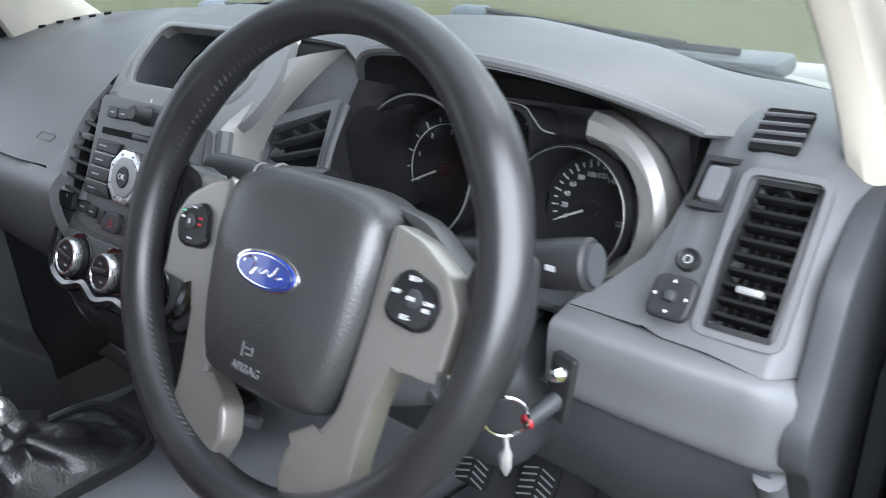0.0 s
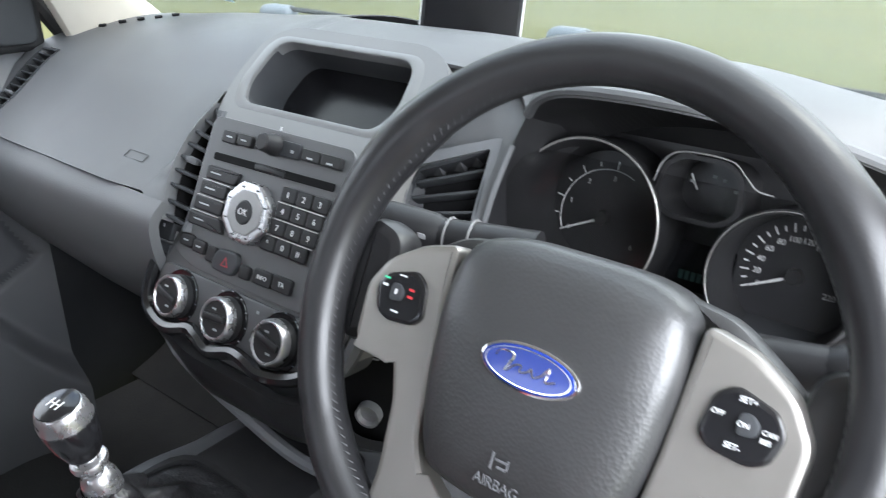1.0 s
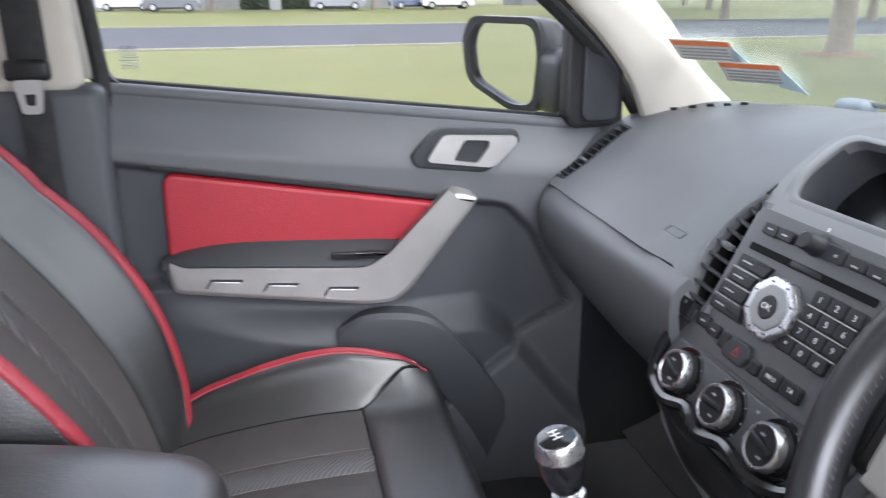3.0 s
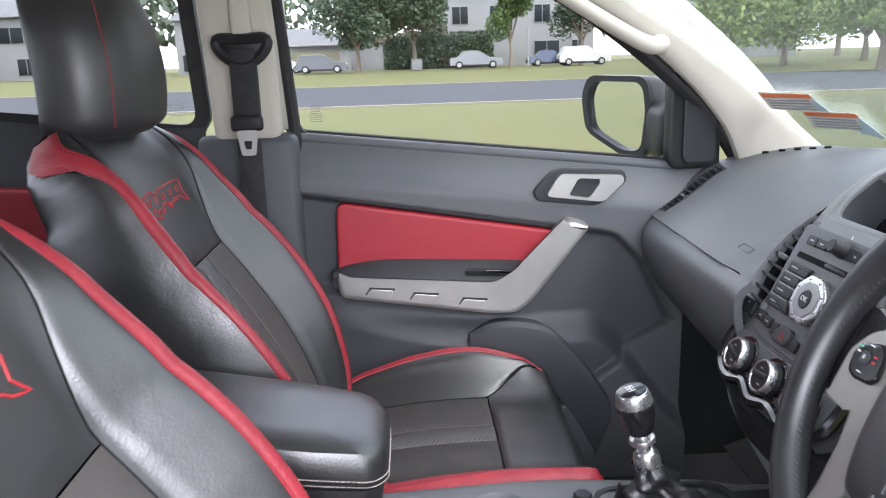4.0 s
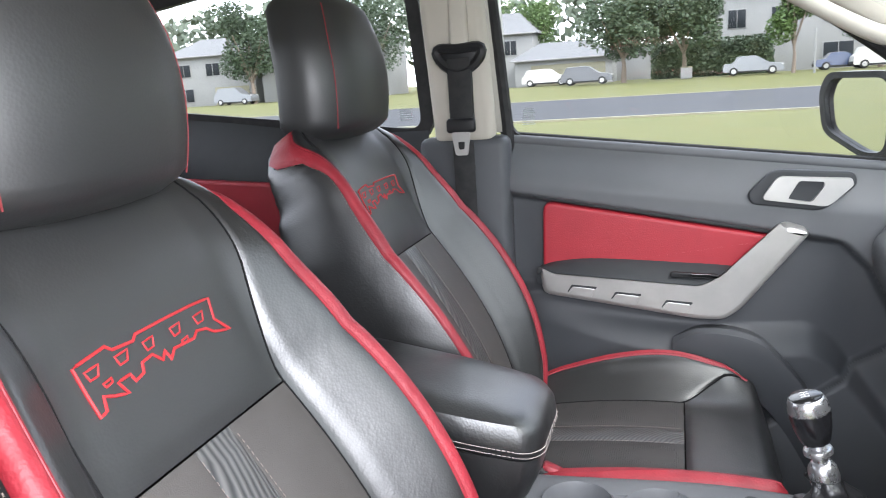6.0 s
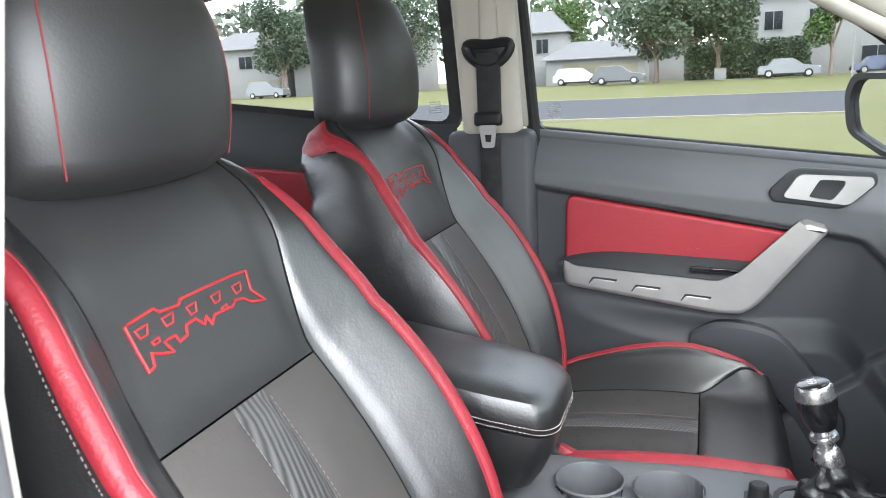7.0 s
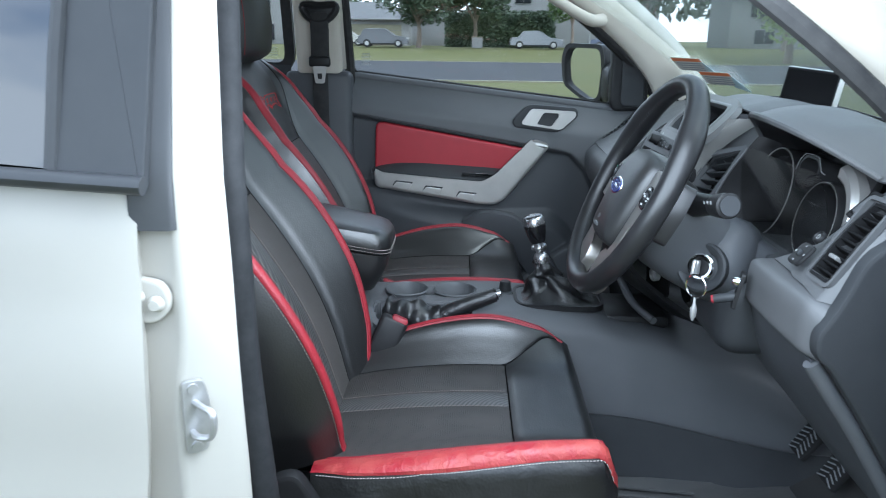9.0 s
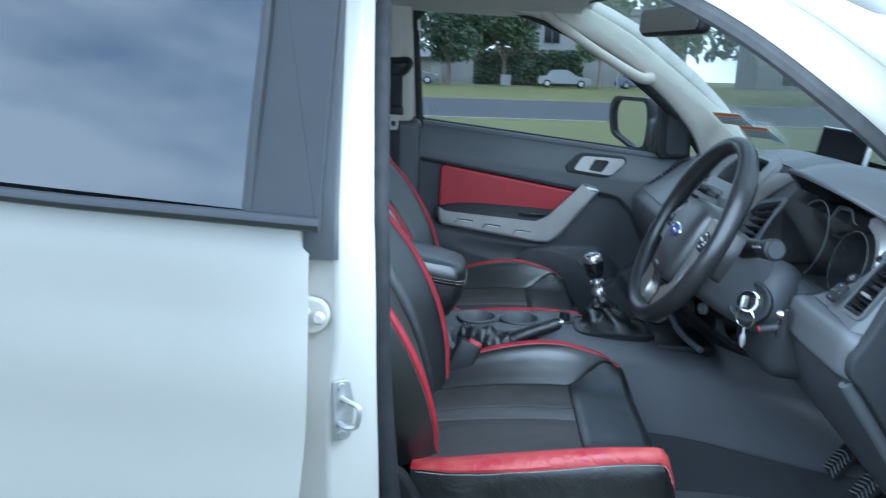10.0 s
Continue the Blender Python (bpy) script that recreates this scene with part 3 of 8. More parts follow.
on_door(silver_pts, 0.052, -0.695, SILVER, "pull_trim", 0.012, 0.01, label="satin silver pull and trim strip")
for yc in (-0.436, -0.345, -0.243):
    zc = 1.027 - 0.155 * (yc + 0.5)
    on_door([(yc - 0.032, zc - 0.012), (yc - 0.018, zc + 0.006), (yc + 0.030, zc + 0.001), (yc + 0.020, zc - 0.020)], 0.0016, -0.6435, SILVER, "raised_tab", 0.005, 0.0008)
    # charcoal arc painted as the shadow above each tab
    on_door([(yc - 0.030, zc - 0.006), (yc - 0.020, zc + 0.010), (yc + 0.033, zc + 0.0055), (yc + 0.031, zc + 0.001), (yc - 0.016, zc + 0.005)], 0.0012, -0.6435, DASH_DARK, "tab_shadow_arc", 0.001, 0.0004)
on_door([(-0.108, 1.207), (-0.062, 1.256), (0.086, 1.247), (0.092, 1.222), (0.032, 1.170), (-0.10, 1.186)], 0.012, -0.700, DASH_DARK, "handle_bezel", 0.02, 0.004)
hp = rounded([(-0.082, 1.197), (-0.052, 1.243), (0.080, 1.236), (0.083, 1.222), (0.040, 1.181)], 0.012)
hi = rounded([(-0.034, 1.197), (-0.014, 1.233), (0.032, 1.230), (0.031, 1.220), (0.010, 1.190)], 0.007)
part("handle_lever", ring(hp, hi, 0.010, 0), SILVER, passenger_door, "satin silver door release", m=facing((-0.690, 0, 0), (0, 0, 1), (0, 1, 0)))
on_door([(-0.040, 1.192), (-0.018, 1.238), (0.037, 1.235), (0.014, 1.186)], 0.003, -0.696, DASH_DARK, "handle_recess", 0.006, 0.001)
# moulded pocket and speaker panel low in the door
pk = spline([(-0.655, -0.25, 0.90), (-0.64, -0.19, 0.928), (-0.632, -0.09, 0.915), (-0.628, -0.02, 0.85), (-0.625, 0.04, 0.76), (-0.63, 0.05, 0.735)], 6)
rows = [[Vector((-0.70, p.y, p.z)), p + Vector((0, 0, 0.012)), p + Vector((0.012, 0, 0.004)), p + Vector((0.014, 0, -0.02)), Vector((-0.64, p.y * 0.85 - 0.02, p.z - 0.12)), Vector((-0.70, p.y * 0.8 - 0.03, p.z - 0.14))] for p in pk]
part("pocket_rim", sheet(rows), DASH_LOW, passenger_door)
on_door([(-0.20, 0.755), (0.02, 0.76), (0.04, 0.742), (0.0, 0.69), (-0.2, 0.69)], 0.01, -0.672, DASH_DARK, "pocket_mouth", 0.02, 0.003)



back_e = spline([(-0.694, -0.531, 1.054), (-0.694, -0.49, 1.069), (-0.694, -0.40, 1.077), (-0.694, -0.20, 1.068), (-0.694, -0.130, 1.060)], 6)
front_e = spline([(-0.650, -0.531, 1.048), (-0.646, -0.49, 1.038), (-0.646, -0.40, 1.031), (-0.646, -0.20, 1.016), (-0.646, -0.150, 1.036)], 6)
part("armrest", sheet([[a + Vector((0, 0, -0.02)), a, a.lerp(b, 0.3) + Vector((0.002, 0, 0.006)), a.lerp(b, 0.7) + Vector((0.002, 0, 0.006)), b, b + Vector((0, 0, -0.02))] for a, b in zip(back_e, front_e)]), DASH_DARK, passenger_door, "charcoal padded arm rest")
on_door([(-0.520, 1.199), (-0.044, 1.118), (-0.150, 1.020), (-0.524, 1.040)], 0.030, -0.718, RED_CLOTH, "insert", 0.024, 0.006, label="padded red vinyl insert")
# window frame and glass
win = [(-0.592, 1.338), (-0.612, 1.64), (-0.59, 1.695), (-0.51, 1.718), (-0.36, 1.706), (-0.20, 1.665), (-0.06, 1.605), (0.10, 1.508), (0.192, 1.435), (0.196, 1.248)]


def side_x(z, side=-1):
    return side * (0.768 - lean_in(z))


def side_frame(outline, grow, side, mat, name, parent, t=0.022):
    """A frame round a side window, following the lean of the glass."""
    inner = rounded(outline, 0.035, 4)
    c = sum(inner, Vector((0, 0))) / len(inner)
    k = len(inner)
    rows = []
    outs = []
    for i, p in enumerate(inner):
        e = inner[(i + 1) % k] - inner[i - 1]
        n = Vector((e.y, -e.x)).normalized()
        if n.dot(p - c) < 0:
            n = -n
        outs.append(p + n * grow)
    for i in range(k):
        a, b = inner[i], outs[i]
        xa, xb = side_x(a.y, side), side_x(b.y, side)
        rows.append([(xa - side * t / 2, a.x, a.y), (xa + side * t / 2, a.x, a.y), (xb + side * t / 2, b.x, b.y), (xb - side * t / 2, b.x, b.y)])
    return part(name, sheet(rows, closed_u=True, closed_v=True), mat, parent)


def side_glass(outline, side, mat, parent, name="pane"):
    ys, zs = [p[0] for p in outline], [p[1] for p in outline]
    bm = bmesh.new()
    ol = rounded(outline, 0.035, 4)
    vs = [bm.verts.new((side_x(p.y, side), p.x, p.y)) for p in ol]
    bm.faces.new(vs)
    bmesh.ops.triangulate(bm, faces=bm.faces)
    thick(bm, 0.004)
    ob = part(name, bm, mat, parent)
    ob.visible_shadow = False
    return ob


side_frame(win, 0.030, -1, RUBBER, "window_frame", passenger_door)
side_glass(win, -1, CLEAR, passenger_door)
part("etched_mark", join(*[rbox((0.0006, 0.03 - 0.004 * (k % 3), 0.0016), (-0.7585, -0.555 - 0.002 * (k % 2), 1.362 + 0.0042 * k), 0) for k in range(9)]), GREY_MARK, passenger_door)
# outer skin, so that the door closes the cabin
part("door_skin", rbox((0.03, 1.15, 0.62), (-0.85, -0.03, 0.90), 0.02), PAINT, passenger_door)
# triangular sail with tweeter grille
on_door([(0.186, 1.262), (0.186, 1.452), (0.215, 1.436), (0.300, 1.352), (0.302, 1.238), (0.20, 1.236)], 0.03, -0.752, BLACK, "sail", 0.014, 0.008)
on_door([(0.216, 1.262), (0.216, 1.40), (0.236, 1.394), (0.286, 1.342), (0.289, 1.25), (0.225, 1.25)], 0.008, -0.722, DASH_DARK, "tweeter_cover", 0.018, 0.004)

# wing mirror
mirror = thing("wing_mirror", "black wing mirror housing on the passenger door", "wing mirror")
MM = facing((-0.955, 0.135, 1.34), (0.0, -0.02, 1), (0.86, 0.50, 0))
housing = rounded([(-0.115, 0.045), (-0.09, 0.092), (0.10, 0.09), (0.115, 0.02), (0.10, -0.095), (0.03, -0.098), (-0.10, -0.045)], 0.03, 5)
rows = []
for s, d in ((1.0, 0.0), (1.0, -0.03), (0.93, -0.07), (0.7, -0.11), (0.3, -0.13)):
    rows.append([(p.x * s, p.y * s, d) for p in housing])
shell = sheet(rows, closed_u=True)
bmesh.ops.holes_fill(shell, edges=[e for e in shell.edges if e.is_boundary and all(v.co.z < -0.12 for v in e.verts)])
part("housing", shell, BLACK, mirror, m=MM)
inner = [p * 0.85 for p in housing]
part("rim", ring(housing, inner, 0.012, -0.008), BLACK, mirror, m=MM)
part("mirror_glass", plate([(p.x, p.y) for p in inner], 0.003, z=-0.012), MIRROR, mirror, "silvered mirror glass", m=MM)
part("arm", rbox((0.15, 0.085, 0.13), (-0.83, 0.225, 1.31), 0.03, 3), BLACK, mirror)

# pillar between the doors, inner trim, belt
part("centre_pillar_trim", rbox((0.05, 0.135, 0.44), (-0.70, -0.685, 1.555), 0.018, 3), BEIGE, car_body, m=Matrix.Translation((-0.70, -0.685, 1.35)) @ Matrix.Rotation(radians(11), 4, "Y") @ Matrix.Translation((0.70, 0.685, -1.35)))
part("centre_pillar_lower", rbox((0.07, 0.20, 0.80), (-0.71, -0.69, 0.945), 0.02, 3), DASH_LOW, car_body)
part("centre_pillar_skin", rbox((0.05, 0.05, 0.42), (-0.765, -0.625, 1.56), 0.012), PAINT, car_body, m=Matrix.Translation((-0.765, -0.625, 1.35)) @ Matrix.Rotation(radians(11), 4, "Y") @ Matrix.Translation((0.765, 0.625, -1.35)))
seal = thing("door_seal", "black rubber weather seal round the doorway", "weather seal")
part("strip", tube([(-0.725, -0.605, 0.62), (-0.728, -0.60, 0.9), (-0.735, -0.597, 1.2), (-0.74, -0.60, 1.36), (-0.72, -0.607, 1.5), (-0.69, -0.615, 1.66), (-0.655, -0.56, 1.725)], 0.013, 8), RUBBER, seal)
belt_thing = thing("seat_belt", "black seat belt hanging on the pillar, chrome tongue", "seat belt")
part("height_adjuster", rbox((0.025, 0.038, 0.16), (-0.625, -0.668, 1.60), 0.008, 3), BEIGE, belt_thing, m=Matrix.Identity(4))
part("guide_ring", tube([(-0.615 + 0.0, -0.668 + 0.048 * math.cos(a), 1.515 + 0.022 * math.sin(a) + 0.008 * math.cos(2 * a)) for a in (math.tau * k / 24 for k in range(24))], 0.011, 8, closed=True), BLACK, belt_thing)
part("guide_plate", rbox((0.010, 0.085, 0.038), (-0.616, -0.668, 1.515), 0.005, 2), BLACK, belt_thing)
part("webbing", join(rbox((0.003, 0.048, 0.15), (-0.607, -0.668, 1.435), 0.001), rbox((0.003, 0.046, 0.62), (-0.625, -0.672, 1.03), 0.001)), RUBBER, belt_thing, "black woven webbing")
part("webbing_fold", rbox((0.016, 0.052, 0.13), (-0.613, -0.668, 1.44), 0.006), RUBBER, belt_thing)
part("tongue_grip", rbox((0.016, 0.062, 0.03), (-0.60, -0.668, 1.375), 0.008, 3), BLACK, belt_thing)
tn = rounded([(-0.020, 0.02), (0.020, 0.02), (0.013, -0.028), (-0.013, -0.028)], 0.006)
ti = rounded([(-0.008, 0.0), (0.008, 0.0), (0.006, -0.016), (-0.006, -0.016)], 0.002)
part("tongue", ring(tn, ti, 0.004), SILVER, belt_thing, m=facing((-0.598, -0.668, 1.342), (0, 0, 1), (0, 1, 0)))

rear_door = thing("rear_door", "closed rear door with dark card and red insert", "car door")
rwin = [(-0.80, 1.362), (-0.80, 1.66), (-0.86, 1.70), (-1.2, 1.70), (-1.50, 1.66), (-1.60, 1.50), (-1.55, 1.445), (-1.2, 1.405)]
side_frame(rwin, 0.03, -1, RUBBER, "window_frame", rear_door)
side_glass(rwin, -1, CLEAR, rear_door)
rows = []
for i in range(12):
    t = i / 11
    rows.append([])
    for j in range(20):
        y = lerp(-1.84, -0.78, j / 19)
        top = 1.36 + 0.055 * ease(-0.9, -1.5, y) + 0.04 * ease(-1.4, -1.6, y)
        z = lerp(0.5, top, t)
        rows[-1].append((-0.735 + 0.04 * ease(top, top - 0.1, z), y, z))
part("door_card", sheet(rows), DASH_DARK, rear_door)
on_door([(-1.62, 1.285), (-1.02, 1.245), (-1.04, 1.12), (-1.62, 1.10)], 0.02, -0.705, RED_CLOTH, "insert", 0.02, 0.008, parent=rear_door, label="padded red vinyl insert")
part("door_skin", rbox((0.03, 1.1, 0.75), (-0.85, -1.25, 0.95), 0.02), PAINT, rear_door)
part("rear_quarter", rbox((0.12, 0.22, 0.5), (-0.68, -1.78, 1.53), 0.03), BEIGE, car_body)
part("etched_mark", join(*[rbox((0.0006, 0.03, 0.0016), (-0.752, -0.84, 1.385 + 0.005 * k), 0) for k in range(6)]), GREY_MARK, rear_door)

# rear bench, partly seen between the front seats
bench = thing("rear_bench", "black leather rear bench with red edging", "bench")
part("backrest", rbox((1.28, 0.16, 0.62), (0, -1.70, 1.09), 0.05, 4), LEATHER, bench)
part("cushion", rbox((1.28, 0.48, 0.18), (0, -1.42, 0.80), 0.05, 4), LEATHER, bench)

# ---- driver side: white pillar, sill, rear door, open front door ----
def column(rows_yz, mat, name, parent, label=""):
    return part(name, sheet(rows_yz, closed_u=True, cap=True), mat, parent, label)


rows = []
for z in span(0.42, 1.76, 44):
    k = lean_in(z)
    f = -0.508 + 0.007 * ease(1.15, 0.7, z) - 0.014 * ease(1.1, 1.65, z)
    r = -0.568 + 0.014 * ease(1.02, 1.14, z)          # the pressed ridge steps forward above the lock
    sec = [(0.795, f - 0.02), (0.815, f + 0.002), (0.836, f - 0.012), (0.846, r + 0.012), (0.852, r + 0.005), (0.854, r - 0.002), (0.852, r - 0.008), (0.847, r - 0.014), (0.847, -0.66), (0.70, -0.70), (0.70, -0.58)]
    rows.append([(x - k, y, z) for x, y in sec])
part("centre_pillar", sheet(rows, closed_u=True, cap=True), PAINT, car_body, "white painted door jamb", sharp=60)
seal = thing("door_seal", "black rubber weather seal round the doorway", "weather seal")
zz = span(0.50, 1.735, 48)
part("strip", tube([(0.801 - lean_in(z), -0.505 + 0.026 * ease(1.15, 0.7, z) - 0.012 * ease(1.1, 1.65, z) + 0.06 * ease(1.66, 1.74, z), z) for z in zz], 0.0165, 12), SEAL, seal)
part("lip", tube([(0.790 - lean_in(z), -0.506 + 0.028 * ease(1.15, 0.7, z), z) for z in zz[:28]], 0.010, 8), DASH_DARK, seal)
part("centre_pillar_trim", rbox((0.05, 0.13, 0.45), (0.745, -0.615, 1.555), 0.02, 3), BEIGE, car_body, m=Matrix.Translation((0.745, -0.6, 1.33)) @ Matrix.Rotation(radians(-11), 4, "Y") @ Matrix.Translation((-0.745, 0.6, -1.33)))
part("centre_pillar_lower", rbox((0.05, 0.14, 0.76), (0.745, -0.617, 0.95), 0.02, 3), DASH_MID, car_body)
part("sill", rbox((0.13, 1.55, 0.12), (0.80, 0.20, 0.50), 0.03, 3), PAINT, car_body)
part("sill_kick_plate", rbox((0.10, 1.2, 0.02), (0.765, 0.15, 0.565), 0.008), DASH_DARK, car_body)

striker = thing("door_striker", "zinc plated door striker bolted to the jamb", "striker")
SM = facing((0.853, -0.552, 1.025), (0, 0, 1), (-0.5, 0.86, 0))
part("plate", plate([(-0.012, -0.045), (0.012, -0.045), (0.018, -0.02), (0.018, 0.02), (0.012, 0.045), (-0.012, 0.045)], 0.005, 0.006, 0.001), STEEL, striker, m=SM)
part("loop", tube([SM @ Vector(p) for p in spline([(-0.004, -0.018, 0.0), (0.0, -0.018, 0.02), (0.012, -0.012, 0.034), (0.014, 0.014, 0.036), (0.006, 0.018, 0.02), (0.0, 0.018, 0.0)], 5)], 0.0042, 8), STEEL, striker)
for v in (-0.036, 0.036):
    part("bolt", lathe([(0, 0.008), (0.006, 0.008), (0.0065, 0.004), (0.0065, 0)], 10), STEEL, striker, m=SM @ Matrix.Translation((0, v, 0)))

HM = facing((0.850, -0.598, 1.165), (0, 0, 1), (0, 1, 0))
hinge = part("door_hinge", plate([(-0.010, -0.026), (0.016, -0.026), (0.030, -0.012), (0.033, 0.006), (0.023, 0.022), (-0.010, 0.028)], 0.010, 0.008, 0.003), PAINT, car_body, "white painted hinge with two bolts", m=HM)
for u, v in ((0.018, -0.002), (-0.003, 0.006)):
    part("bolt", lathe([(0, 0.019), (0.006, 0.019), (0.0075, 0.017), (0.0095, 0.0125), (0.0095, 0.011)], 12), PAINT, hinge, m=HM @ Matrix.Translation((u, v, 0)))

# closed rear door, outside
driver_rear = thing("rear_door", "white rear door with dark tinted glass", "car door")
rows = []
for i in range(24):
    t = i / 23
    z = lerp(0.45, 1.292, t)
    bulge = 0.03 * math.sin(math.pi * min(t * 1.15, 1)) + 0.014 * ease(0.95, 1.1, z) - 0.012 * ease(1.22, 1.285, z)
    row = []
    for j in range(15):
        s = j / 14
        y = lerp(-0.592 - 0.04 * ease(1.1, 0.6, z), -1.70, s)
        row.append((0.872 + bulge - 0.016 * (1 - ease(0.0, 0.02, s)), y, z + 0.078 * s * t))
    rows.append([(row[0][0] - 0.035, row[0][1] - 0.01, row[0][2])] + row)
part("door_skin", thick(sheet(rows), 0.01), PAINT, driver_rear, sharp=60)
part("waist_moulding", tube([(0.886, -0.572, 1.298), (0.888, -0.9, 1.316), (0.884, -1.3, 1.345), (0.878, -1.7, 1.38)], 0.011, 10, flat=0.9), SLATE_TRIM, driver_rear, "satin slate waist moulding")
bm = plate([(-0.575, 1.29), (-0.552, 1.72), (-0.655, 1.73), (-0.672, 1.31)], 0.012, 0.004, 0.002)
shear = Matrix(((1, 0, 0, 0), (0, 1, 0, 0), (0, -0.22, 1, 0.22 * 1.30), (0, 0, 0, 1)))
part("corner_applique", bm, SLATE_TRIM, driver_rear, "satin slate frame panel", sharp=8, m=facing((0.866, 0, 0), (0, 0, 1), (0, 1, 0)) @ shear)
rows = [[(x - lean_in(z), y, z) for x, y in ((0.864, -0.60), (0.862, -0.560), (0.857, -0.554), (0.838, -0.552), (0.838, -0.60))] for z in span(1.245, 1.74, 10)]
part("pillar_cover", sheet(rows, closed_u=True, cap=True), SLATE_TRIM, car_body, "satin slate pillar cover")
bm = plate([(-0.672, 1.31), (-0.655, 1.73), (-1.45, 1.74), (-1.66, 1.38)], 0.004)
part("pane", bm, TINTED, driver_rear, "dark tinted glass", m=facing((0.862, 0, 0), (0, 0, 1), (0, 1, 0)) @ shear)
part("glass_run", tube([(0.874, -0.672, 1.30), (0.853, -0.664, 1.42), (0.829, -0.655, 1.53), (0.79, -0.645, 1.72)], 0.008, 8), SLATE_TRIM, driver_rear)
part("inner_card", rbox((0.03, 1.1, 0.72), (0.80, -1.2, 0.97), 0.01), DASH_DARK, driver_rear)

# open driver's door, swung out on its front hinges
driver_door = thing("driver_door", "white driver's door swung wide open", "car door")
part("door_skin", rbox((0.04, 1.12, 0.72), (0.035, -0.58, 0.88), 0.02, 3), PAINT, driver_door)
part("door_card", rbox((0.05, 1.06, 0.66), (-0.012, -0.58, 0.90), 0.02, 3), DASH_MID, driver_door)
part("insert", rbox((0.02, 0.46, 0.13), (-0.035, -0.72, 1.08), 0.008, 3), RED_CLOTH, driver_door, "padded red vinyl insert")
part("pull_trim", rbox((0.05, 0.5, 0.05), (-0.05, -0.66, 0.99), 0.012, 3), SILVER, driver_door, "satin silver pull and trim strip")
for a, b in (((0, -0.28, 1.24), (-0.1, -0.78, 1.66)), ((-0.1, -0.78, 1.66), (-0.11, -1.1, 1.68)), ((-0.11, -1.1, 1.68), (0.0, -1.12, 1.24))):
    part("window_frame", tube([a, b], 0.024, 8), BLACK, driver_door)
bm = bmesh.new()
bm.faces.new([bm.verts.new(p) for p in ((0.0, -0.28, 1.24), (-0.1, -0.78, 1.66), (-0.11, -1.1, 1.68), (0.0, -1.12, 1.24))])
pane = part("pane", thick(bm, 0.004), CLEAR, driver_door)
pane.visible_shadow = False
driver_door.matrix_world = pose(0.87, 0.66, 0, 0, 0, 72)
for hz in (0.72, 1.06):
    part("door_hinge", rbox((0.10, 0.07, 0.06), (0.86, 0.66, hz), 0.012, 3), PAINT, car_body)
# front hinge pillar with seal
part("hinge_pillar", rbox((0.12, 0.14, 0.75), (0.79, 0.66, 0.85), 0.03, 3), PAINT, car_body)
seal = thing("door_seal", "black rubber weather seal round the doorway", "weather seal")
part("strip", tube([(0.79, 0.52, 0.56), (0.79, 0.56, 0.8), (0.79, 0.57, 1.0), (0.785, 0.53, 1.16), (0.765, 0.45, 1.255)], 0.02, 10), RUBBER, seal)

# ---- dashboard ----
dashboard = thing("dashboard", "grey moulded plastic dashboard with deep instrument hood", "dashboard")


def stations(table, xs, n=5):
    """Sections (y, z) given at some x, carried smoothly to every x in xs."""
    keys = sorted(table)
    rows = []
    for x in xs:
        i = max(k for k in range(len(keys) - 1) if keys[k] <= x or k == 0)
        a, b = keys[i], keys[i + 1]
        t = ease(a, b, x) * 0.5 + 0.5 * min(max((x - a) / (b - a), 0), 1)
        sec = [(x, lerp(p[0], q[0], t), lerp(p[1], q[1], t)) for p, q in zip(table[a], table[b])]
        rows.append(spline(sec, n))
    return rows

# planes of the louvred outlets and their openings
PV = facing((-0.674, 0.228, 1.200), (0.0, 0.66, 0.62), (1, 0, 0.0))
DV = facing((0.654, 0.262, 1.197), (0.0, 0.50, 0.80), (1, 0, 0.0))
RV = facing((0.160, 0.238, 1.205), (0.0, 0.55, 0.83), (1, 0.35, 0.0))
PV_QUAD = [(-0.022, 0.068), (0.024, 0.068), (0.022, -0.072), (-0.020, -0.072)]
DV_QUAD = [(-0.019, 0.053), (0.025, 0.053), (0.021, -0.060), (-0.024, -0.060)]
RV_QUAD = [(-0.037, 0.022), (0.036, 0.048), (0.026, -0.050), (-0.044, -0.050)]


def recess(rows, m, quad, depth=0.05):
    """Sinks a surface inside an outlet's opening."""
    inv = m.inverted()
    out = m.to_3x3() @ Vector((0, 0, 1))
    for row in rows:
        for j, p in enumerate(row):
            q = inv @ Vector(p)
            if abs(q.z) < 0.05 and all((b[0] - a[0]) * (q.y - a[1]) - (b[1] - a[1]) * (q.x - a[0]) < 0.0 for a, b in zip(quad, quad[1:] + quad[:1])):
                row[j] = Vector(p) - out * (depth + q.z)
    return rows


def skin_lift(rows, m):
    """Height of a surface over the plane m, looked up at the nearest of its points."""
    inv = m.inverted()
    pts = [q for q in (inv @ Vector(p) for row in rows for p in row) if abs(q.z) < 0.06]

    def lift(u, v):
        near = sorted(((q.x - u) ** 2 + (q.y - v) ** 2, q.z) for q in pts if abs(q.x - u) < 0.02 and abs(q.y - v) < 0.02)[:4]
        if not near:
            return 0.0
        return sum(z / (d + 1e-6) for d, z in near) / sum(1 / (d + 1e-6) for d, z in near)
    return lift


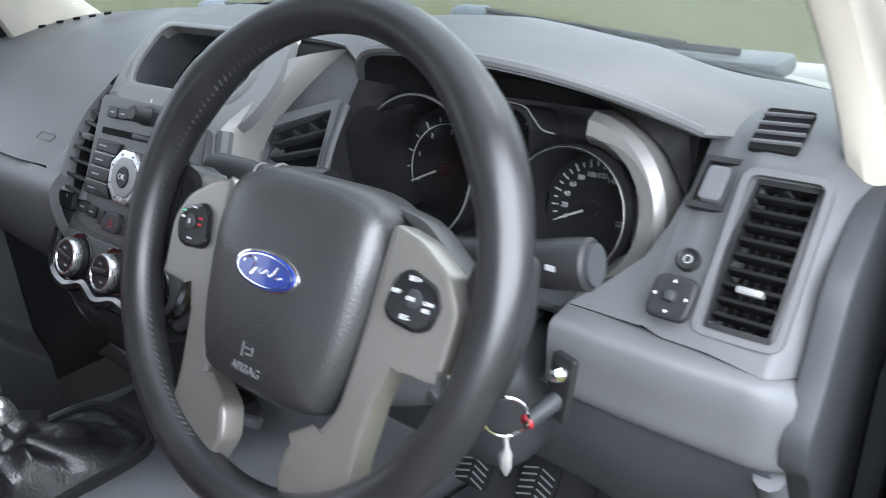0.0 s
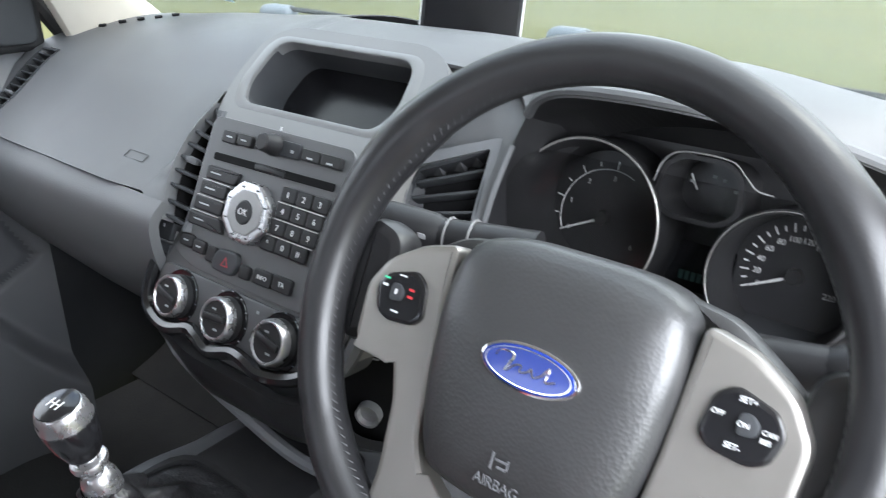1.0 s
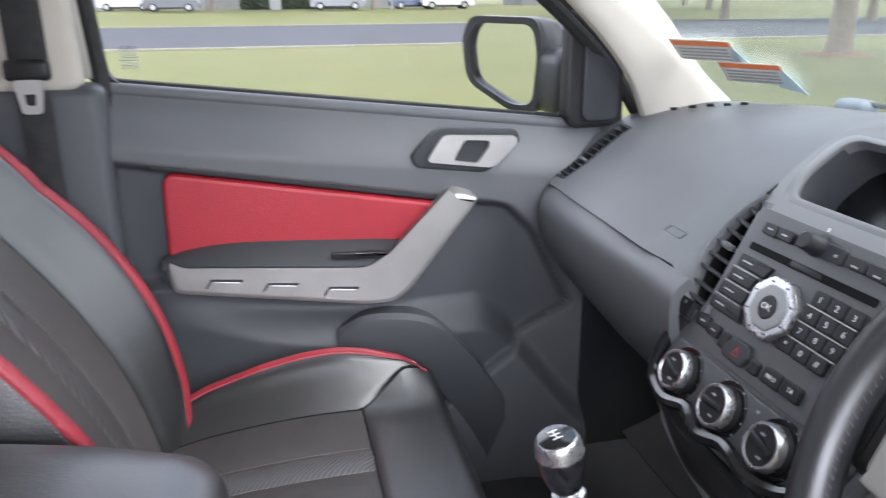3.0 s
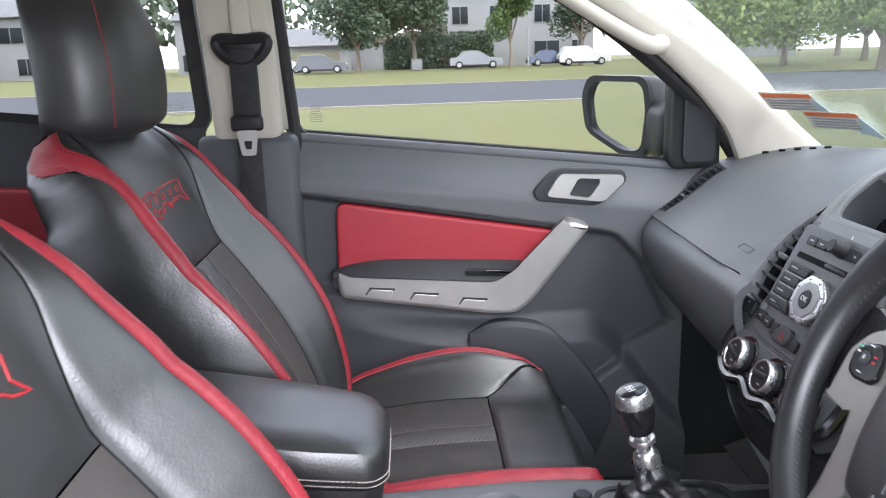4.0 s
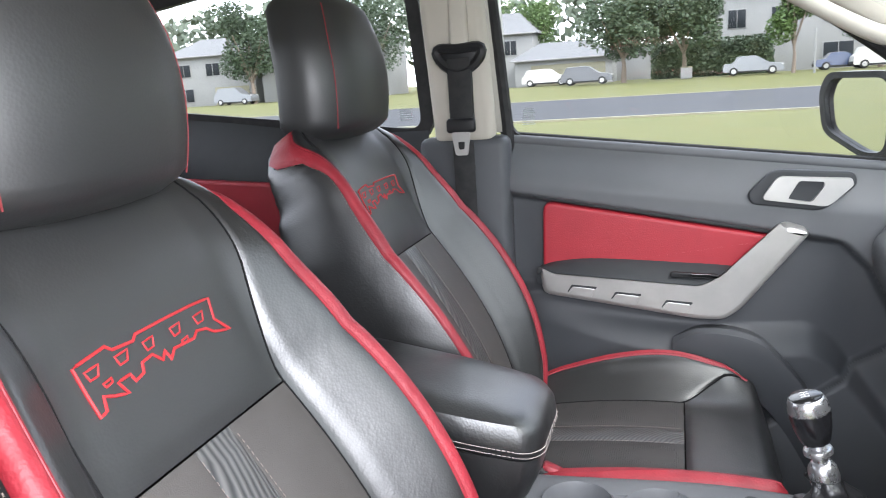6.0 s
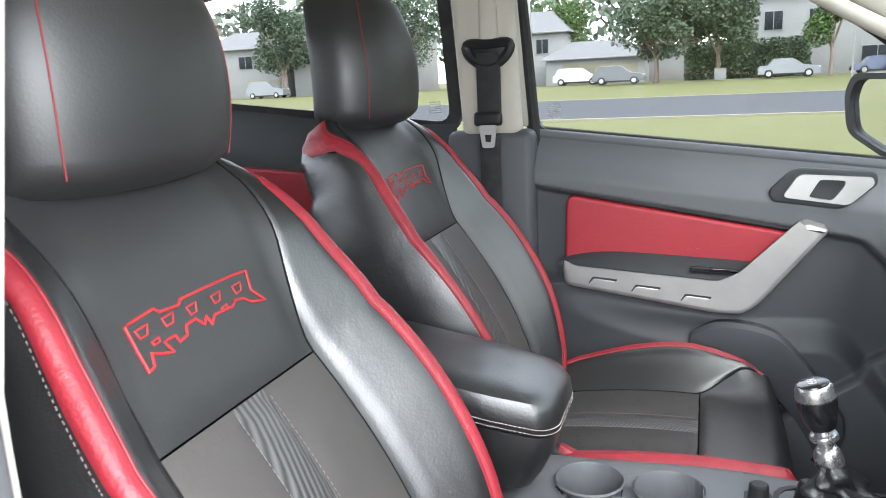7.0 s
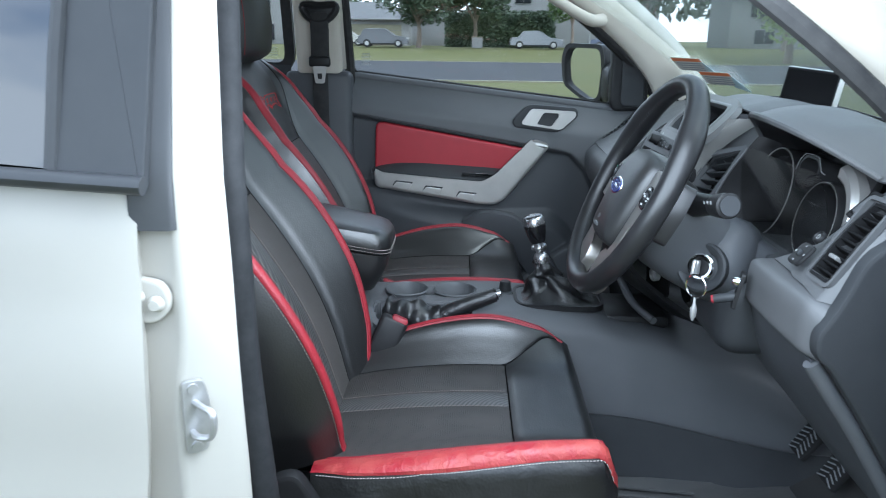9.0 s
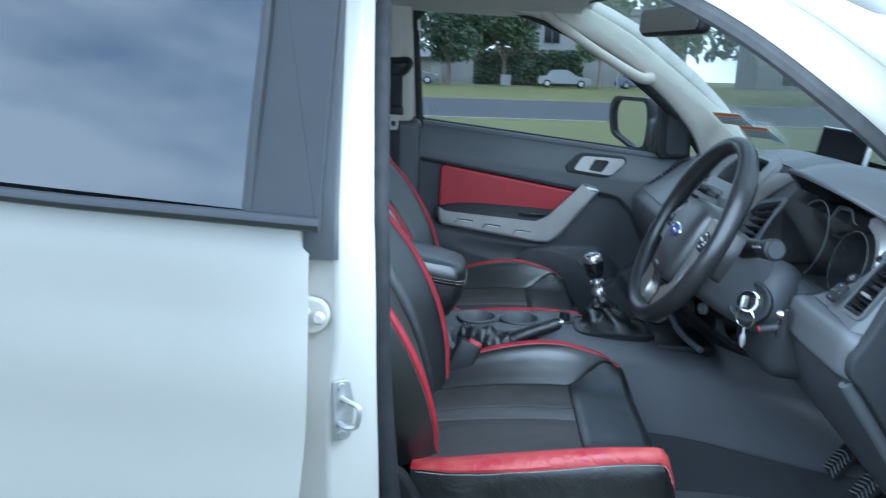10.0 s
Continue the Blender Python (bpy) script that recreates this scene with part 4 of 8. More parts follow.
pad = {
    -0.735: [(0.60, 1.25), (0.50, 1.272), (0.39, 1.268), (0.285, 1.244), (0.205, 1.180), (0.160, 1.147)],
    -0.66: [(0.62, 1.262), (0.50, 1.285), (0.38, 1.275), (0.279, 1.243), (0.195, 1.182), (0.140, 1.150)],
    -0.45: [(0.68, 1.272), (0.52, 1.300), (0.38, 1.292), (0.265, 1.243), (0.178, 1.190), (0.122, 1.159)],
    -0.24: [(0.72, 1.275), (0.54, 1.312), (0.39, 1.312), (0.272, 1.256), (0.182, 1.202), (0.108, 1.166)],
    -0.182: [(0.73, 1.275), (0.55, 1.317), (0.40, 1.320), (0.290, 1.266), (0.205, 1.212), (0.116, 1.164)],
}
pad_rows = stations(pad, span(-0.735, -0.182, 130), 12)
pad_lift = skin_lift([r[::2] for r in pad_rows[:60:2]], PV)
part("passenger_pad", thick(sheet(recess(pad_rows, PV, PV_QUAD)), 0.002), DASH, dashboard)
hood = {
    -0.18: [(0.73, 1.252), (0.56, 1.298), (0.44, 1.325), (0.37, 1.312), (0.33, 1.295), (0.30, 1.28)],
    -0.10: [(0.74, 1.25), (0.57, 1.290), (0.46, 1.322), (0.38, 1.334), (0.33, 1.328), (0.29, 1.318)],
    0.10: [(0.74, 1.245), (0.57, 1.285), (0.46, 1.320), (0.38, 1.338), (0.33, 1.330), (0.29, 1.320)],
    0.20: [(0.73, 1.24), (0.57, 1.280), (0.46, 1.316), (0.39, 1.335), (0.34, 1.327), (0.31, 1.310)],
    0.26: [(0.73, 1.24), (0.57, 1.278), (0.46, 1.315), (0.38, 1.340), (0.32, 1.338), (0.275, 1.322)],
    0.38: [(0.72, 1.238), (0.57, 1.275), (0.46, 1.310), (0.36, 1.346), (0.28, 1.348), (0.215, 1.338)],
    0.50: [(0.69, 1.235), (0.56, 1.268), (0.46, 1.298), (0.37, 1.326), (0.30, 1.326), (0.245, 1.310)],
    0.575: [(0.67, 1.232), (0.55, 1.265), (0.46, 1.284), (0.40, 1.290), (0.36, 1.282), (0.330, 1.262)],
    0.62: [(0.65, 1.23), (0.55, 1.26), (0.46, 1.276), (0.41, 1.276), (0.38, 1.268), (0.355, 1.258)],
}
hood_rows = stations(hood, span(-0.18, 0.62, 60), 6)


LIP = spline([(0.212, 0.293, 1.280), (0.240, 0.268, 1.305), (0.290, 0.242, 1.322), (0.385, 0.226, 1.327), (0.470, 0.242, 1.316), (0.530, 0.280, 1.292), (0.574, 0.326, 1.262)], 8)


def mouth(x):
    """The instrument hood's front lip at x."""
    for a, b in zip(LIP, LIP[1:]):
        if x <= b.x:
            return a.lerp(b, min(max((x - a.x) / (b.x - a.x), 0), 1))
    return LIP[-1]


for row in hood_rows:
    x = row[-1].x
    k = ease(0.175, 0.212, x) * ease(0.605, 0.574, x)
    if k > 0:
        d = (mouth(x) - row[-1]) * k
        for j in range(len(row)):
            row[j] = row[j] + d * (j / (len(row) - 1)) ** 2.5
part("hood_top", thick(sheet(hood_rows), 0.004), DASH, dashboard)
# lining of the instrument recess: from the fascia's edge and the hood's lip back to the dials
side_l = spline([(0.216, 0.200, 1.105), (0.209, 0.222, 1.16), (0.207, 0.246, 1.21), (0.209, 0.275, 1.255)], 5)
side_r = spline([(0.576, 0.302, 1.215), (0.558, 0.268, 1.168), (0.515, 0.235, 1.128), (0.46, 0.225, 1.105)], 5)
rim_o = side_l + LIP + side_r
rows = []
for p in rim_o:
    a = math.atan2((p.z - 1.19) * 1.5, p.x - 0.39)
    q = Vector((0.39 + 0.178 * math.cos(a), 0.325 + 0.02 * max(math.sin(a), 0), 1.188 + 0.098 * math.sin(a)))
    rows.append([p, p.lerp(q, 0.12) + Vector((0, 0.006, 0)), p.lerp(q, 0.5) + Vector((0, 0.012, 0.004)), q, q + Vector((0, 0.05, 0))])
# black here paints the deep shade under the hood
part("hood_lining", sheet(rows), BLACK, dashboard, sharp=50)
part("recess_edge", tube(side_l, 0.0035, 8), DASH, dashboard)
part("hood_lip", tube([p + Vector((0, 0.003, 0.002)) for p in LIP], 0.005, 8), DASH, dashboard)
right = {
    0.578: [(0.655, 1.236), (0.55, 1.264), (0.46, 1.282), (0.372, 1.270), (0.312, 1.224), (0.258, 1.170), (0.220, 1.133)],
    0.60: [(0.655, 1.236), (0.55, 1.263), (0.46, 1.280), (0.36, 1.270), (0.300, 1.223), (0.248, 1.166), (0.216, 1.129)],
    0.63: [(0.65, 1.235), (0.55, 1.260), (0.46, 1.276), (0.338, 1.266), (0.279, 1.222), (0.239, 1.165), (0.216, 1.128)],
    0.68: [(0.62, 1.23), (0.53, 1.256), (0.44, 1.268), (0.327, 1.258), (0.273, 1.215), (0.237, 1.158), (0.214, 1.122)],
    0.712: [(0.60, 1.225), (0.51, 1.24), (0.43, 1.25), (0.35, 1.240), (0.30, 1.206), (0.262, 1.155), (0.245, 1.12)],
}
fascia_rows = stations(right, span(0.578, 0.712, 50), 12)
part("driver_fascia", thick(sheet(recess([list(r) for r in fascia_rows], DV, DV_QUAD)), 0.002), DASH, dashboard)
edge_b = [Vector((0.579, 0.312, 1.224)), Vector((0.579, 0.285, 1.197)), Vector((0.579, 0.258, 1.170)), Vector((0.579, 0.238, 1.150)), Vector((0.579, 0.219, 1.132))]
edge_a = spline([(0.576, 0.303, 1.216), (0.558, 0.268, 1.168), (0.512, 0.224, 1.130)], 2)
part("fascia_corner", thick(sheet([[a.lerp(b, t) for t in (0, 0.33, 0.67, 1)] for a, b in zip(edge_a, edge_b)]), 0.003), DASH, dashboard)
# fascia between radio and dials
mid = {
    0.10: [(0.32, 1.315), (0.285, 1.27), (0.245, 1.215), (0.20, 1.16), (0.17, 1.10), (0.17, 1.03)],
    0.17: [(0.33, 1.318), (0.295, 1.275), (0.262, 1.22), (0.225, 1.16), (0.195, 1.10), (0.19, 1.03)],
    0.192: [(0.335, 1.314), (0.295, 1.272), (0.256, 1.22), (0.222, 1.16), (0.195, 1.10), (0.19, 1.03)],
    0.209: [(0.335, 1.300), (0.292, 1.270), (0.250, 1.216), (0.222, 1.158), (0.198, 1.10), (0.195, 1.03)],
}
middle_rows = stations(mid, span(0.10, 0.209, 44), 10)
part("centre_fascia", thick(sheet(recess([list(r) for r in middle_rows], RV, RV_QUAD)), 0.002), DASH, dashboard)
# lower glove-box side
low = {
    -0.735: [(0.163, 1.146), (0.150, 1.120), (0.165, 1.05), (0.225, 0.96), (0.30, 0.90), (0.45, 0.86)],
    -0.62: [(0.138, 1.150), (0.108, 1.120), (0.115, 1.06), (0.165, 0.985), (0.24, 0.925), (0.45, 0.87)],
    -0.40: [(0.121, 1.158), (0.096, 1.130), (0.105, 1.065), (0.155, 0.985), (0.23, 0.92), (0.45, 0.87)],
    -0.13: [(0.109, 1.165), (0.088, 1.138), (0.10, 1.07), (0.15, 0.985), (0.22, 0.92), (0.45, 0.87)],
}
part("glove_box", thick(sheet(stations(low, span(-0.735, -0.13, 30), 6)), 0.012), DASH, dashboard, "grey glove box lid")
# driver's knee panel
knee = {
    0.508: [(0.262, 1.130), (0.256, 1.128), (0.252, 1.115), (0.250, 1.09), (0.250, 1.075), (0.258, 1.062)],
    0.514: [(0.222, 1.130), (0.194, 1.129), (0.187, 1.116), (0.186, 1.09), (0.187, 1.066), (0.204, 1.058)],
    0.60: [(0.224, 1.127), (0.197, 1.125), (0.190, 1.112), (0.189, 1.084), (0.190, 1.060), (0.206, 1.052)],
    0.685: [(0.226, 1.122), (0.206, 1.120), (0.199, 1.106), (0.198, 1.076), (0.200, 1.052), (0.216, 1.044)],
    0.704: [(0.25, 1.118), (0.226, 1.114), (0.212, 1.10), (0.210, 1.072), (0.212, 1.050), (0.225, 1.043)],
}
part("knee_panel", thick(sheet(stations(knee, [0.508, 0.511, 0.514, 0.517] + span(0.525, 0.704, 16), 6)), 0.006), DASH, dashboard, "grey knee panel")
under = {
    0.22: [(0.24, 1.06), (0.25, 1.00), (0.28, 0.94), (0.34, 0.87), (0.42, 0.80), (0.50, 0.75)],
    0.45: [(0.22, 1.06), (0.232, 1.00), (0.27, 0.93), (0.34, 0.86), (0.42, 0.78), (0.50, 0.72)],
    0.56: [(0.204, 1.062), (0.228, 0.995), (0.275, 0.92), (0.34, 0.84), (0.42, 0.75), (0.50, 0.68)],
    0.695: [(0.222, 1.048), (0.248, 0.995), (0.295, 0.925), (0.35, 0.84), (0.42, 0.735), (0.50, 0.62)],
}
part("lower_cover", thick(sheet(stations(under, span(0.22, 0.695, 24), 5)), 0.012), DASH_LOW, dashboard, "slate lower dash cover")
ls = spline([(0.694, 0.214, 1.040), (0.694, 0.240, 1.002), (0.694, 0.288, 0.935), (0.694, 0.348, 0.842), (0.694, 0.45, 0.685)], 6)
part("lower_edge", tube(ls, 0.012, 10), DASH_MID, dashboard)
# side cap of the dash towards the doorway
cap_o = [(0.226, 1.123), (0.252, 1.19), (0.312, 1.232), (0.38, 1.25), (0.46, 1.262), (0.58, 1.25), (0.60, 1.0), (0.58, 0.66), (0.47, 0.66), (0.362, 0.835), (0.302, 0.930), (0.255, 1.000), (0.226, 1.040), (0.206, 1.056), (0.203, 1.085)]
part("side_cap", plate(cap_o, 0.02, 0.02, 0.006), DASH_DARK, dashboard, m=facing((0.700, 0, 0), (0, 0, 1), (0, 1, 0)))
part("side_cap", plate([(p[0], p[1]) for p in cap_o], 0.01, 0.02), DASH_DARK, dashboard, m=facing((-0.745, 0, 0), (0, 0, 1), (0, 1, 0)))


def vent(m, quad, slats, skin=None, depth=0.05, tilt=-0.5, name="air_vent", label="", cross=False, tab=None):
    """A louvred outlet flush in a surface: dark duct, thin rim, slats and a thumb tab. quad: corners TL, TR, BR, BL in the plane m."""
    v = thing(name, label or "black louvred air vent in the dash", "air vent")
    lift = skin or (lambda a, b: 0.0)
    q = [Vector((*p, 0)) for p in quad]
    c = sum((Vector(p) for p in quad), Vector((0, 0))) / 4
    loop = []
    for a, b in zip(quad, quad[1:] + quad[:1]):
        loop += [Vector(a).lerp(Vector(b), t / 8) for t in range(8)]
    rows = []
    for p in loop:
        o = p + (p - c).normalized() * 0.0045
        z0, z1 = lift(*p), lift(*o)
        rows.append([(o.x, o.y, z1 - 0.001), (o.x, o.y, z1 + 0.0016), (p.x, p.y, z0 + 0.0018), (p.x, p.y, z0 - 0.006), (p.x, p.y, z0 - depth * 0.8)])
    part("duct", sheet(rows, closed_v=True), DASH_DARK if not cross else BLACK, v, m=m)
    # near-black sheet painted as the shade deep in the duct
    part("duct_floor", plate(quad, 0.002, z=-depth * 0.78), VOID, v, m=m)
    for k in range(slats):
        t = (k + 0.7) / (slats + 0.4)
        a, e = q[0].lerp(q[3], t), q[1].lerp(q[2], t)
        mid_ = (a + e) / 2
        w = (e - a).length
        sl = rbox((w, 0.0036, 0.016), (0, 0, -0.0085), 0.0012, 2)
        ang = math.atan2((e - a).y, (e - a).x)
        part("slat", sl, VOID if cross else DASH_DARK, v, m=m @ Matrix.Translation((mid_.x, mid_.y, lift(mid_.x, mid_.y) + 0.0005)) @ Matrix.Rotation(ang, 4, "Z") @ Matrix.Rotation(tilt, 4, "X"))
    if cross:
        for t in (0.2, 0.4, 0.6, 0.8):
            a, e = q[0].lerp(q[1], t), q[3].lerp(q[2], t)
            part("vane", tube([a + Vector((0, 0, -0.028)), e + Vector((0, 0, -0.028))], 0.0016, 6), BLACK, v, m=m)
    if tab is not None:
        a = q[0].lerp(q[3], tab).lerp(q[1].lerp(q[2], tab), 0.5)
        part("thumb_tab", rbox((0.020, 0.006, 0.012), (a.x, a.y, lift(a.x, a.y)), 0.002), SATIN if cross else DASH_MID, v, m=m)
    return v


# passenger end vent and driver end vent
vent(PV, PV_QUAD, 10, pad_lift, depth=0.045, tilt=-0.1, tab=0.66)
vent(DV, DV_QUAD, 9, skin_lift(fascia_rows, DV), tilt=-0.2, cross=True, tab=0.74)
so = rounded([(-0.030, 0.064), (0.036, 0.064), (0.032, -0.071), (-0.036, -0.071)], 0.012)
si = rounded([(-0.0245, 0.0585), (0.0305, 0.0585), (0.0265, -0.0655), (-0.0295, -0.0655)], 0.008)
part("vent_surround", ring(so, si, 0.008, -0.004), DASH, dashboard, m=DV)
# demister slots beside the screen
demister = thing("demister_vent", "row of small black demister slots on the dash top", "air vent")
for k in range(6):
    t = k / 5
    p = Vector((lerp(-0.690, -0.575, t), lerp(0.338, 0.452, t ** 0.75), 0))
    row = min(pad_rows, key=lambda r: abs(r[0].x - p.x))
    z = min(row, key=lambda r: abs(r.y - p.y)).z
    part("slot", plate([(-0.007, -0.005), (0.006, -0.006), (0.008, 0.006), (-0.003, 0.007)], 0.003, 0.002), VOID, demister, m=facing((p.x, p.y, z + 0.0005), (0, 1, 0.12)) @ Matrix.Rotation(-0.5, 4, "Z"))
D = facing((0.634, 0.342, 1.268), (0.0, 0.9, 0.42), (1, 0, 0))
d = thing("demister_vent", "black slotted demister outlet on the dash top", "air vent")
part("well", plate([(-0.019, -0.025), (0.019, -0.025), (0.019, 0.027), (-0.019, 0.027)], 0.004, 0.004, z=-0.001), VOID, d, m=D)
for k in range(4):
    part("slat", rbox((0.038, 0.0026, 0.004), (0, -0.016 + 0.0115 * k, 0.0035), 0.0008), DASH, d, m=D @ Matrix.Rotation(0.06, 4, "Z"))
# embossed tag on the passenger pad
tag_o = [Vector(p) for p in rounded([(-0.020, -0.006), (0.020, -0.006), (0.020, 0.006), (-0.020, 0.006)], 0.002)]
part("pad_tag", ring(tag_o, [p * 0.93 for p in tag_o], 0.0006), DASH_DARK, dashboard, m=facing((-0.238, 0.150, 1.184), (0, 0.80, 0.47)) @ Matrix.Translation((0, 0, 0.0015)))

# ---- centre stack ----
STACK = facing((-0.02, 0.137, 1.172), (0, 0.45, 1))
stack = thing("centre_stack", "charcoal centre console stack with radio and climate controls", "centre stack")
half = [(-0.158, 0.06), (-0.140, 0.105), (-0.112, 0.138), (-0.07, 0.150), (-0.03, 0.136), (0.03, 0.124), (0.075, 0.118)]
half_l = half[:3] + [(-0.09, 0.146), (-0.065, 0.128), (-0.03, 0.116), (0.03, 0.110), (0.075, 0.108)]
outline = [(0.02 - w, v) for v, w in half_l] + [(0.02 + w, v) for v, w in reversed(half)]
part("faceplate", plate(outline, 0.10, 0.012, 0.006, z=-0.10), STACK_GREY, stack, m=STACK)
for s, hf in ((-1, half_l), (1, half)):
    rim = spline([(0.02 + s * (w + 0.004), v, -0.012) for v, w in hf[1:]], 5)
    part("edge_trim", tube([STACK @ p for p in rim], 0.009 if s > 0 else 0.006, 8), DASH_MID, stack)
# edges of the slim vent beside the radio, and the flank that leads to it from the passenger pad
LV_A = spline([(-0.140, 0.200, 1.256), (-0.153, 0.168, 1.224), (-0.149, 0.134, 1.186), (-0.128, 0.104, 1.146)], 6)
LV_B = spline([(-0.130, 0.194, 1.250), (-0.116, 0.170, 1.216), (-0.108, 0.142, 1.178), (-0.106, 0.112, 1.136)], 6)
rows = []
for k in range(len(LV_A)):
    t = k / (len(LV_A) - 1)
    p = pad_rows[-1][int(round(lerp(0.52, 1.0, t) * (len(pad_rows[-1]) - 1)))]
    q = LV_A[k]
    rows.append([p, p.lerp(q, 0.4) + Vector((0, -0.002, 0.003)), p.lerp(q, 0.85) + Vector((0, -0.002, 0.003)), q, q + Vector((0.002, 0.012, -0.008))])
part("vent_flank", sheet(rows), DASH, stack)
part("vent_edge", sheet([[b + Vector((-0.001, 0.012, -0.008)), b, b + Vector((0.006, 0.0, 0.0)), b + Vector((0.014, 0.012, -0.004))] for b in LV_B]), DASH_LOW, stack)
# upper hooded display
SCR = facing((0, 0.195, 1.245), (0, 1, 0.95))
d_out = rounded([(-0.132, -0.018), (-0.146, 0.045), (-0.134, 0.108), (-0.10, 0.130), (0.096, 0.130), (0.136, 0.110), (0.150, 0.045), (0.130, -0.018)], 0.03, 5)
d_in = rounded([(-0.104, 0.022), (-0.117, 0.050), (-0.108, 0.108), (0.094, 0.108), (0.103, 0.050), (0.088, 0.022)], 0.024, 7)
bm = ring(d_out, d_in, 0.012, -0.012)
part("display_surround", bm, DASH_SATIN, stack, m=SCR)
rows = []
for k, k2, h in ((1.46, 1.80, -0.050), (1.36, 1.62, -0.022), (1.26, 1.45, -0.008), (1.20, 1.34, -0.0025), (1.14, 1.24, 0.0), (1.07, 1.13, 0.0014), (1.025, 1.05, 0.0018), (1.006, 1.012, 0.0012), (1.0, 1.0, -0.003)):
    rows.append([Vector((p.x * (min(k, 1.22) if p.x > 0 else k), 0.075 + (p.y - 0.075) * (k2 if p.y > 0.06 else lerp(k2, 1.0, 0.35)), max(h, -0.018) if p.x > 0 else h)) for p in d_in])
part("display_bezel", sheet(rows, closed_u=True), DASH_SATIN, stack, "satin grey display surround", m=SCR)
rows = [[(p.x * s, 0.075 + (p.y - 0.075) * s + dy, d) for p in d_in] for s, d, dy in ((1.0, -0.003, 0), (0.985, -0.025, 0.003), (0.96, -0.058, 0.009))]
part("display_well", sheet(rows, closed_u=True), DASH_DARK, stack, m=SCR)
part("display_screen", plate([(p.x * 0.97, 0.084 + (p.y - 0.075) * 0.97) for p in d_in], 0.003, z=-0.057), SCREEN, stack, "unlit dark display", m=SCR)


# satin flank from the stack's edge and the display's rim back to the driver's fascia
fs = [SCR @ Vector((0.142, 0.085, -0.004)), SCR @ Vector((0.132, 0.035, -0.002))] + [STACK @ Vector((0.022 + w, v, -0.006)) for v, w in reversed(half[2:])]
ft = [Vector((0.175, 0.318, 1.305)), Vector((0.150, 0.280, 1.272)), Vector((0.126, 0.240, 1.228)), Vector((0.124, 0.215, 1.19)), Vector((0.138, 0.190, 1.14)), Vector((0.15, 0.175, 1.10)), Vector((0.15, 0.17, 1.06))]
fs, ft = spline(fs, 4), spline(ft, 4)
part("side_wing", sheet([[a, a.lerp(b, 0.25) + Vector((0.006, -0.003, 0.002)), a.lerp(b, 0.6) + Vector((0.005, -0.002, 0.002)), b] for a, b in zip(fs, ft)]), SATIN_FLANK, stack, "satin grey flank")


def key(u0, v0, u1, v1, name="button", mat=None, h=0.004, skew=0.0, parent=None, r=0.003, m=STACK):
    return part(name, plate([(u0, v0), (u1, v0 + skew), (u1, v1 + skew), (u0, v1)], h, r, 0.0012), mat or BLACK, parent or stack, m=m)


def mark(u, v, w=0.008, h=0.0018, m=STACK, z=0.0043, mat=None, parent=None):
    return part("marking", rbox((w, h, 0.0003), (u, v, z), 0), mat or GREY_MARK, parent or stack, m=m)


part("radio_panel", plate([(-0.085, 0.088), (-0.09, -0.03), (-0.098, -0.068), (-0.06, -0.078), (0.10, -0.078), (0.138, -0.068), (0.13, -0.03), (0.125, 0.088)], 0.002, 0.012, 0.001), STACK_GREY, stack, m=STACK)
key(-0.060, 0.062, -0.037, 0.075, h=0.007)
key(-0.036, 0.063, -0.013, 0.0755, h=0.007)
key(-0.008, 0.064, 0.056, 0.080, "volume_base", DASH_DARK, 0.006)
part("volume_knob", lathe([(0.0, 0.021), (0.0075, 0.021), (0.009, 0.0195), (0.0098, 0.009), (0.0112, 0.006), (0.0112, 0.0)], 20), BLACK, stack, m=STACK @ Matrix.Translation((0.021, 0.073, 0.004)))
key(0.060, 0.0655, 0.086, 0.0775, h=0.007)
key(0.087, 0.0655, 0.114, 0.0775, h=0.007)
for u in (-0.048, -0.025, 0.073, 0.10):
    mark(u, 0.069, z=0.0073)
mark(-0.001, 0.071, 0.004, 0.003, z=0.0065)
mark(0.047, 0.071, 0.004, 0.003, z=0.0065)
mark(0.021, 0.0905, 0.003, 0.004, mat=WHITE_MARK, z=0.0035)
part("disc_slot", plate([(-0.068, 0.0415), (0.111, 0.0445), (0.111, 0.0525), (-0.068, 0.0495)], 0.0012, 0.002, z=0.003), VOID, stack, m=STACK)
part("disc_slot_lip", rbox((0.045, 0.007, 0.006), (0.021, 0.047, 0.003), 0.002), BLACK, stack, m=STACK)
for k in range(4):
    v = 0.0345 - 0.0175 * k
    left = -0.072 - 0.004 * k
    part("button", plate([(left, v - 0.0145), (-0.030 + (0.006 if k in (0, 3) else -0.004), v - 0.0145), (-0.028 + (0.010 if k == 0 else -0.004), v), (left, v)], 0.006, 0.003, 0.0012), BLACK, stack, m=STACK)
    mark(-0.056 - 0.003 * k, v - 0.007, 0.016, 0.0016, z=0.0062)
    if k:
        mark(-0.052 - 0.003 * k, v + 0.0012, 0.044, 0.0008, z=0.0035, mat=SILVER)
pad8 = [(0.008 + 0.0365 * math.cos(a), -0.001 + 0.034 * math.sin(a)) for a in (math.tau * (k + 0.5) / 8 for k in range(8))]
part("menu_pad", plate(pad8, 0.011, 0.004, 0.0025), KNOB, stack, "satin silver menu pad", m=STACK)
part("menu_pad_inset", plate([(0.008 + (p[0] - 0.008) * 0.72, -0.001 + (p[1] + 0.001) * 0.72) for p in pad8], 0.0016, 0.003, 0.001, z=0.011), SATIN, stack, m=STACK)
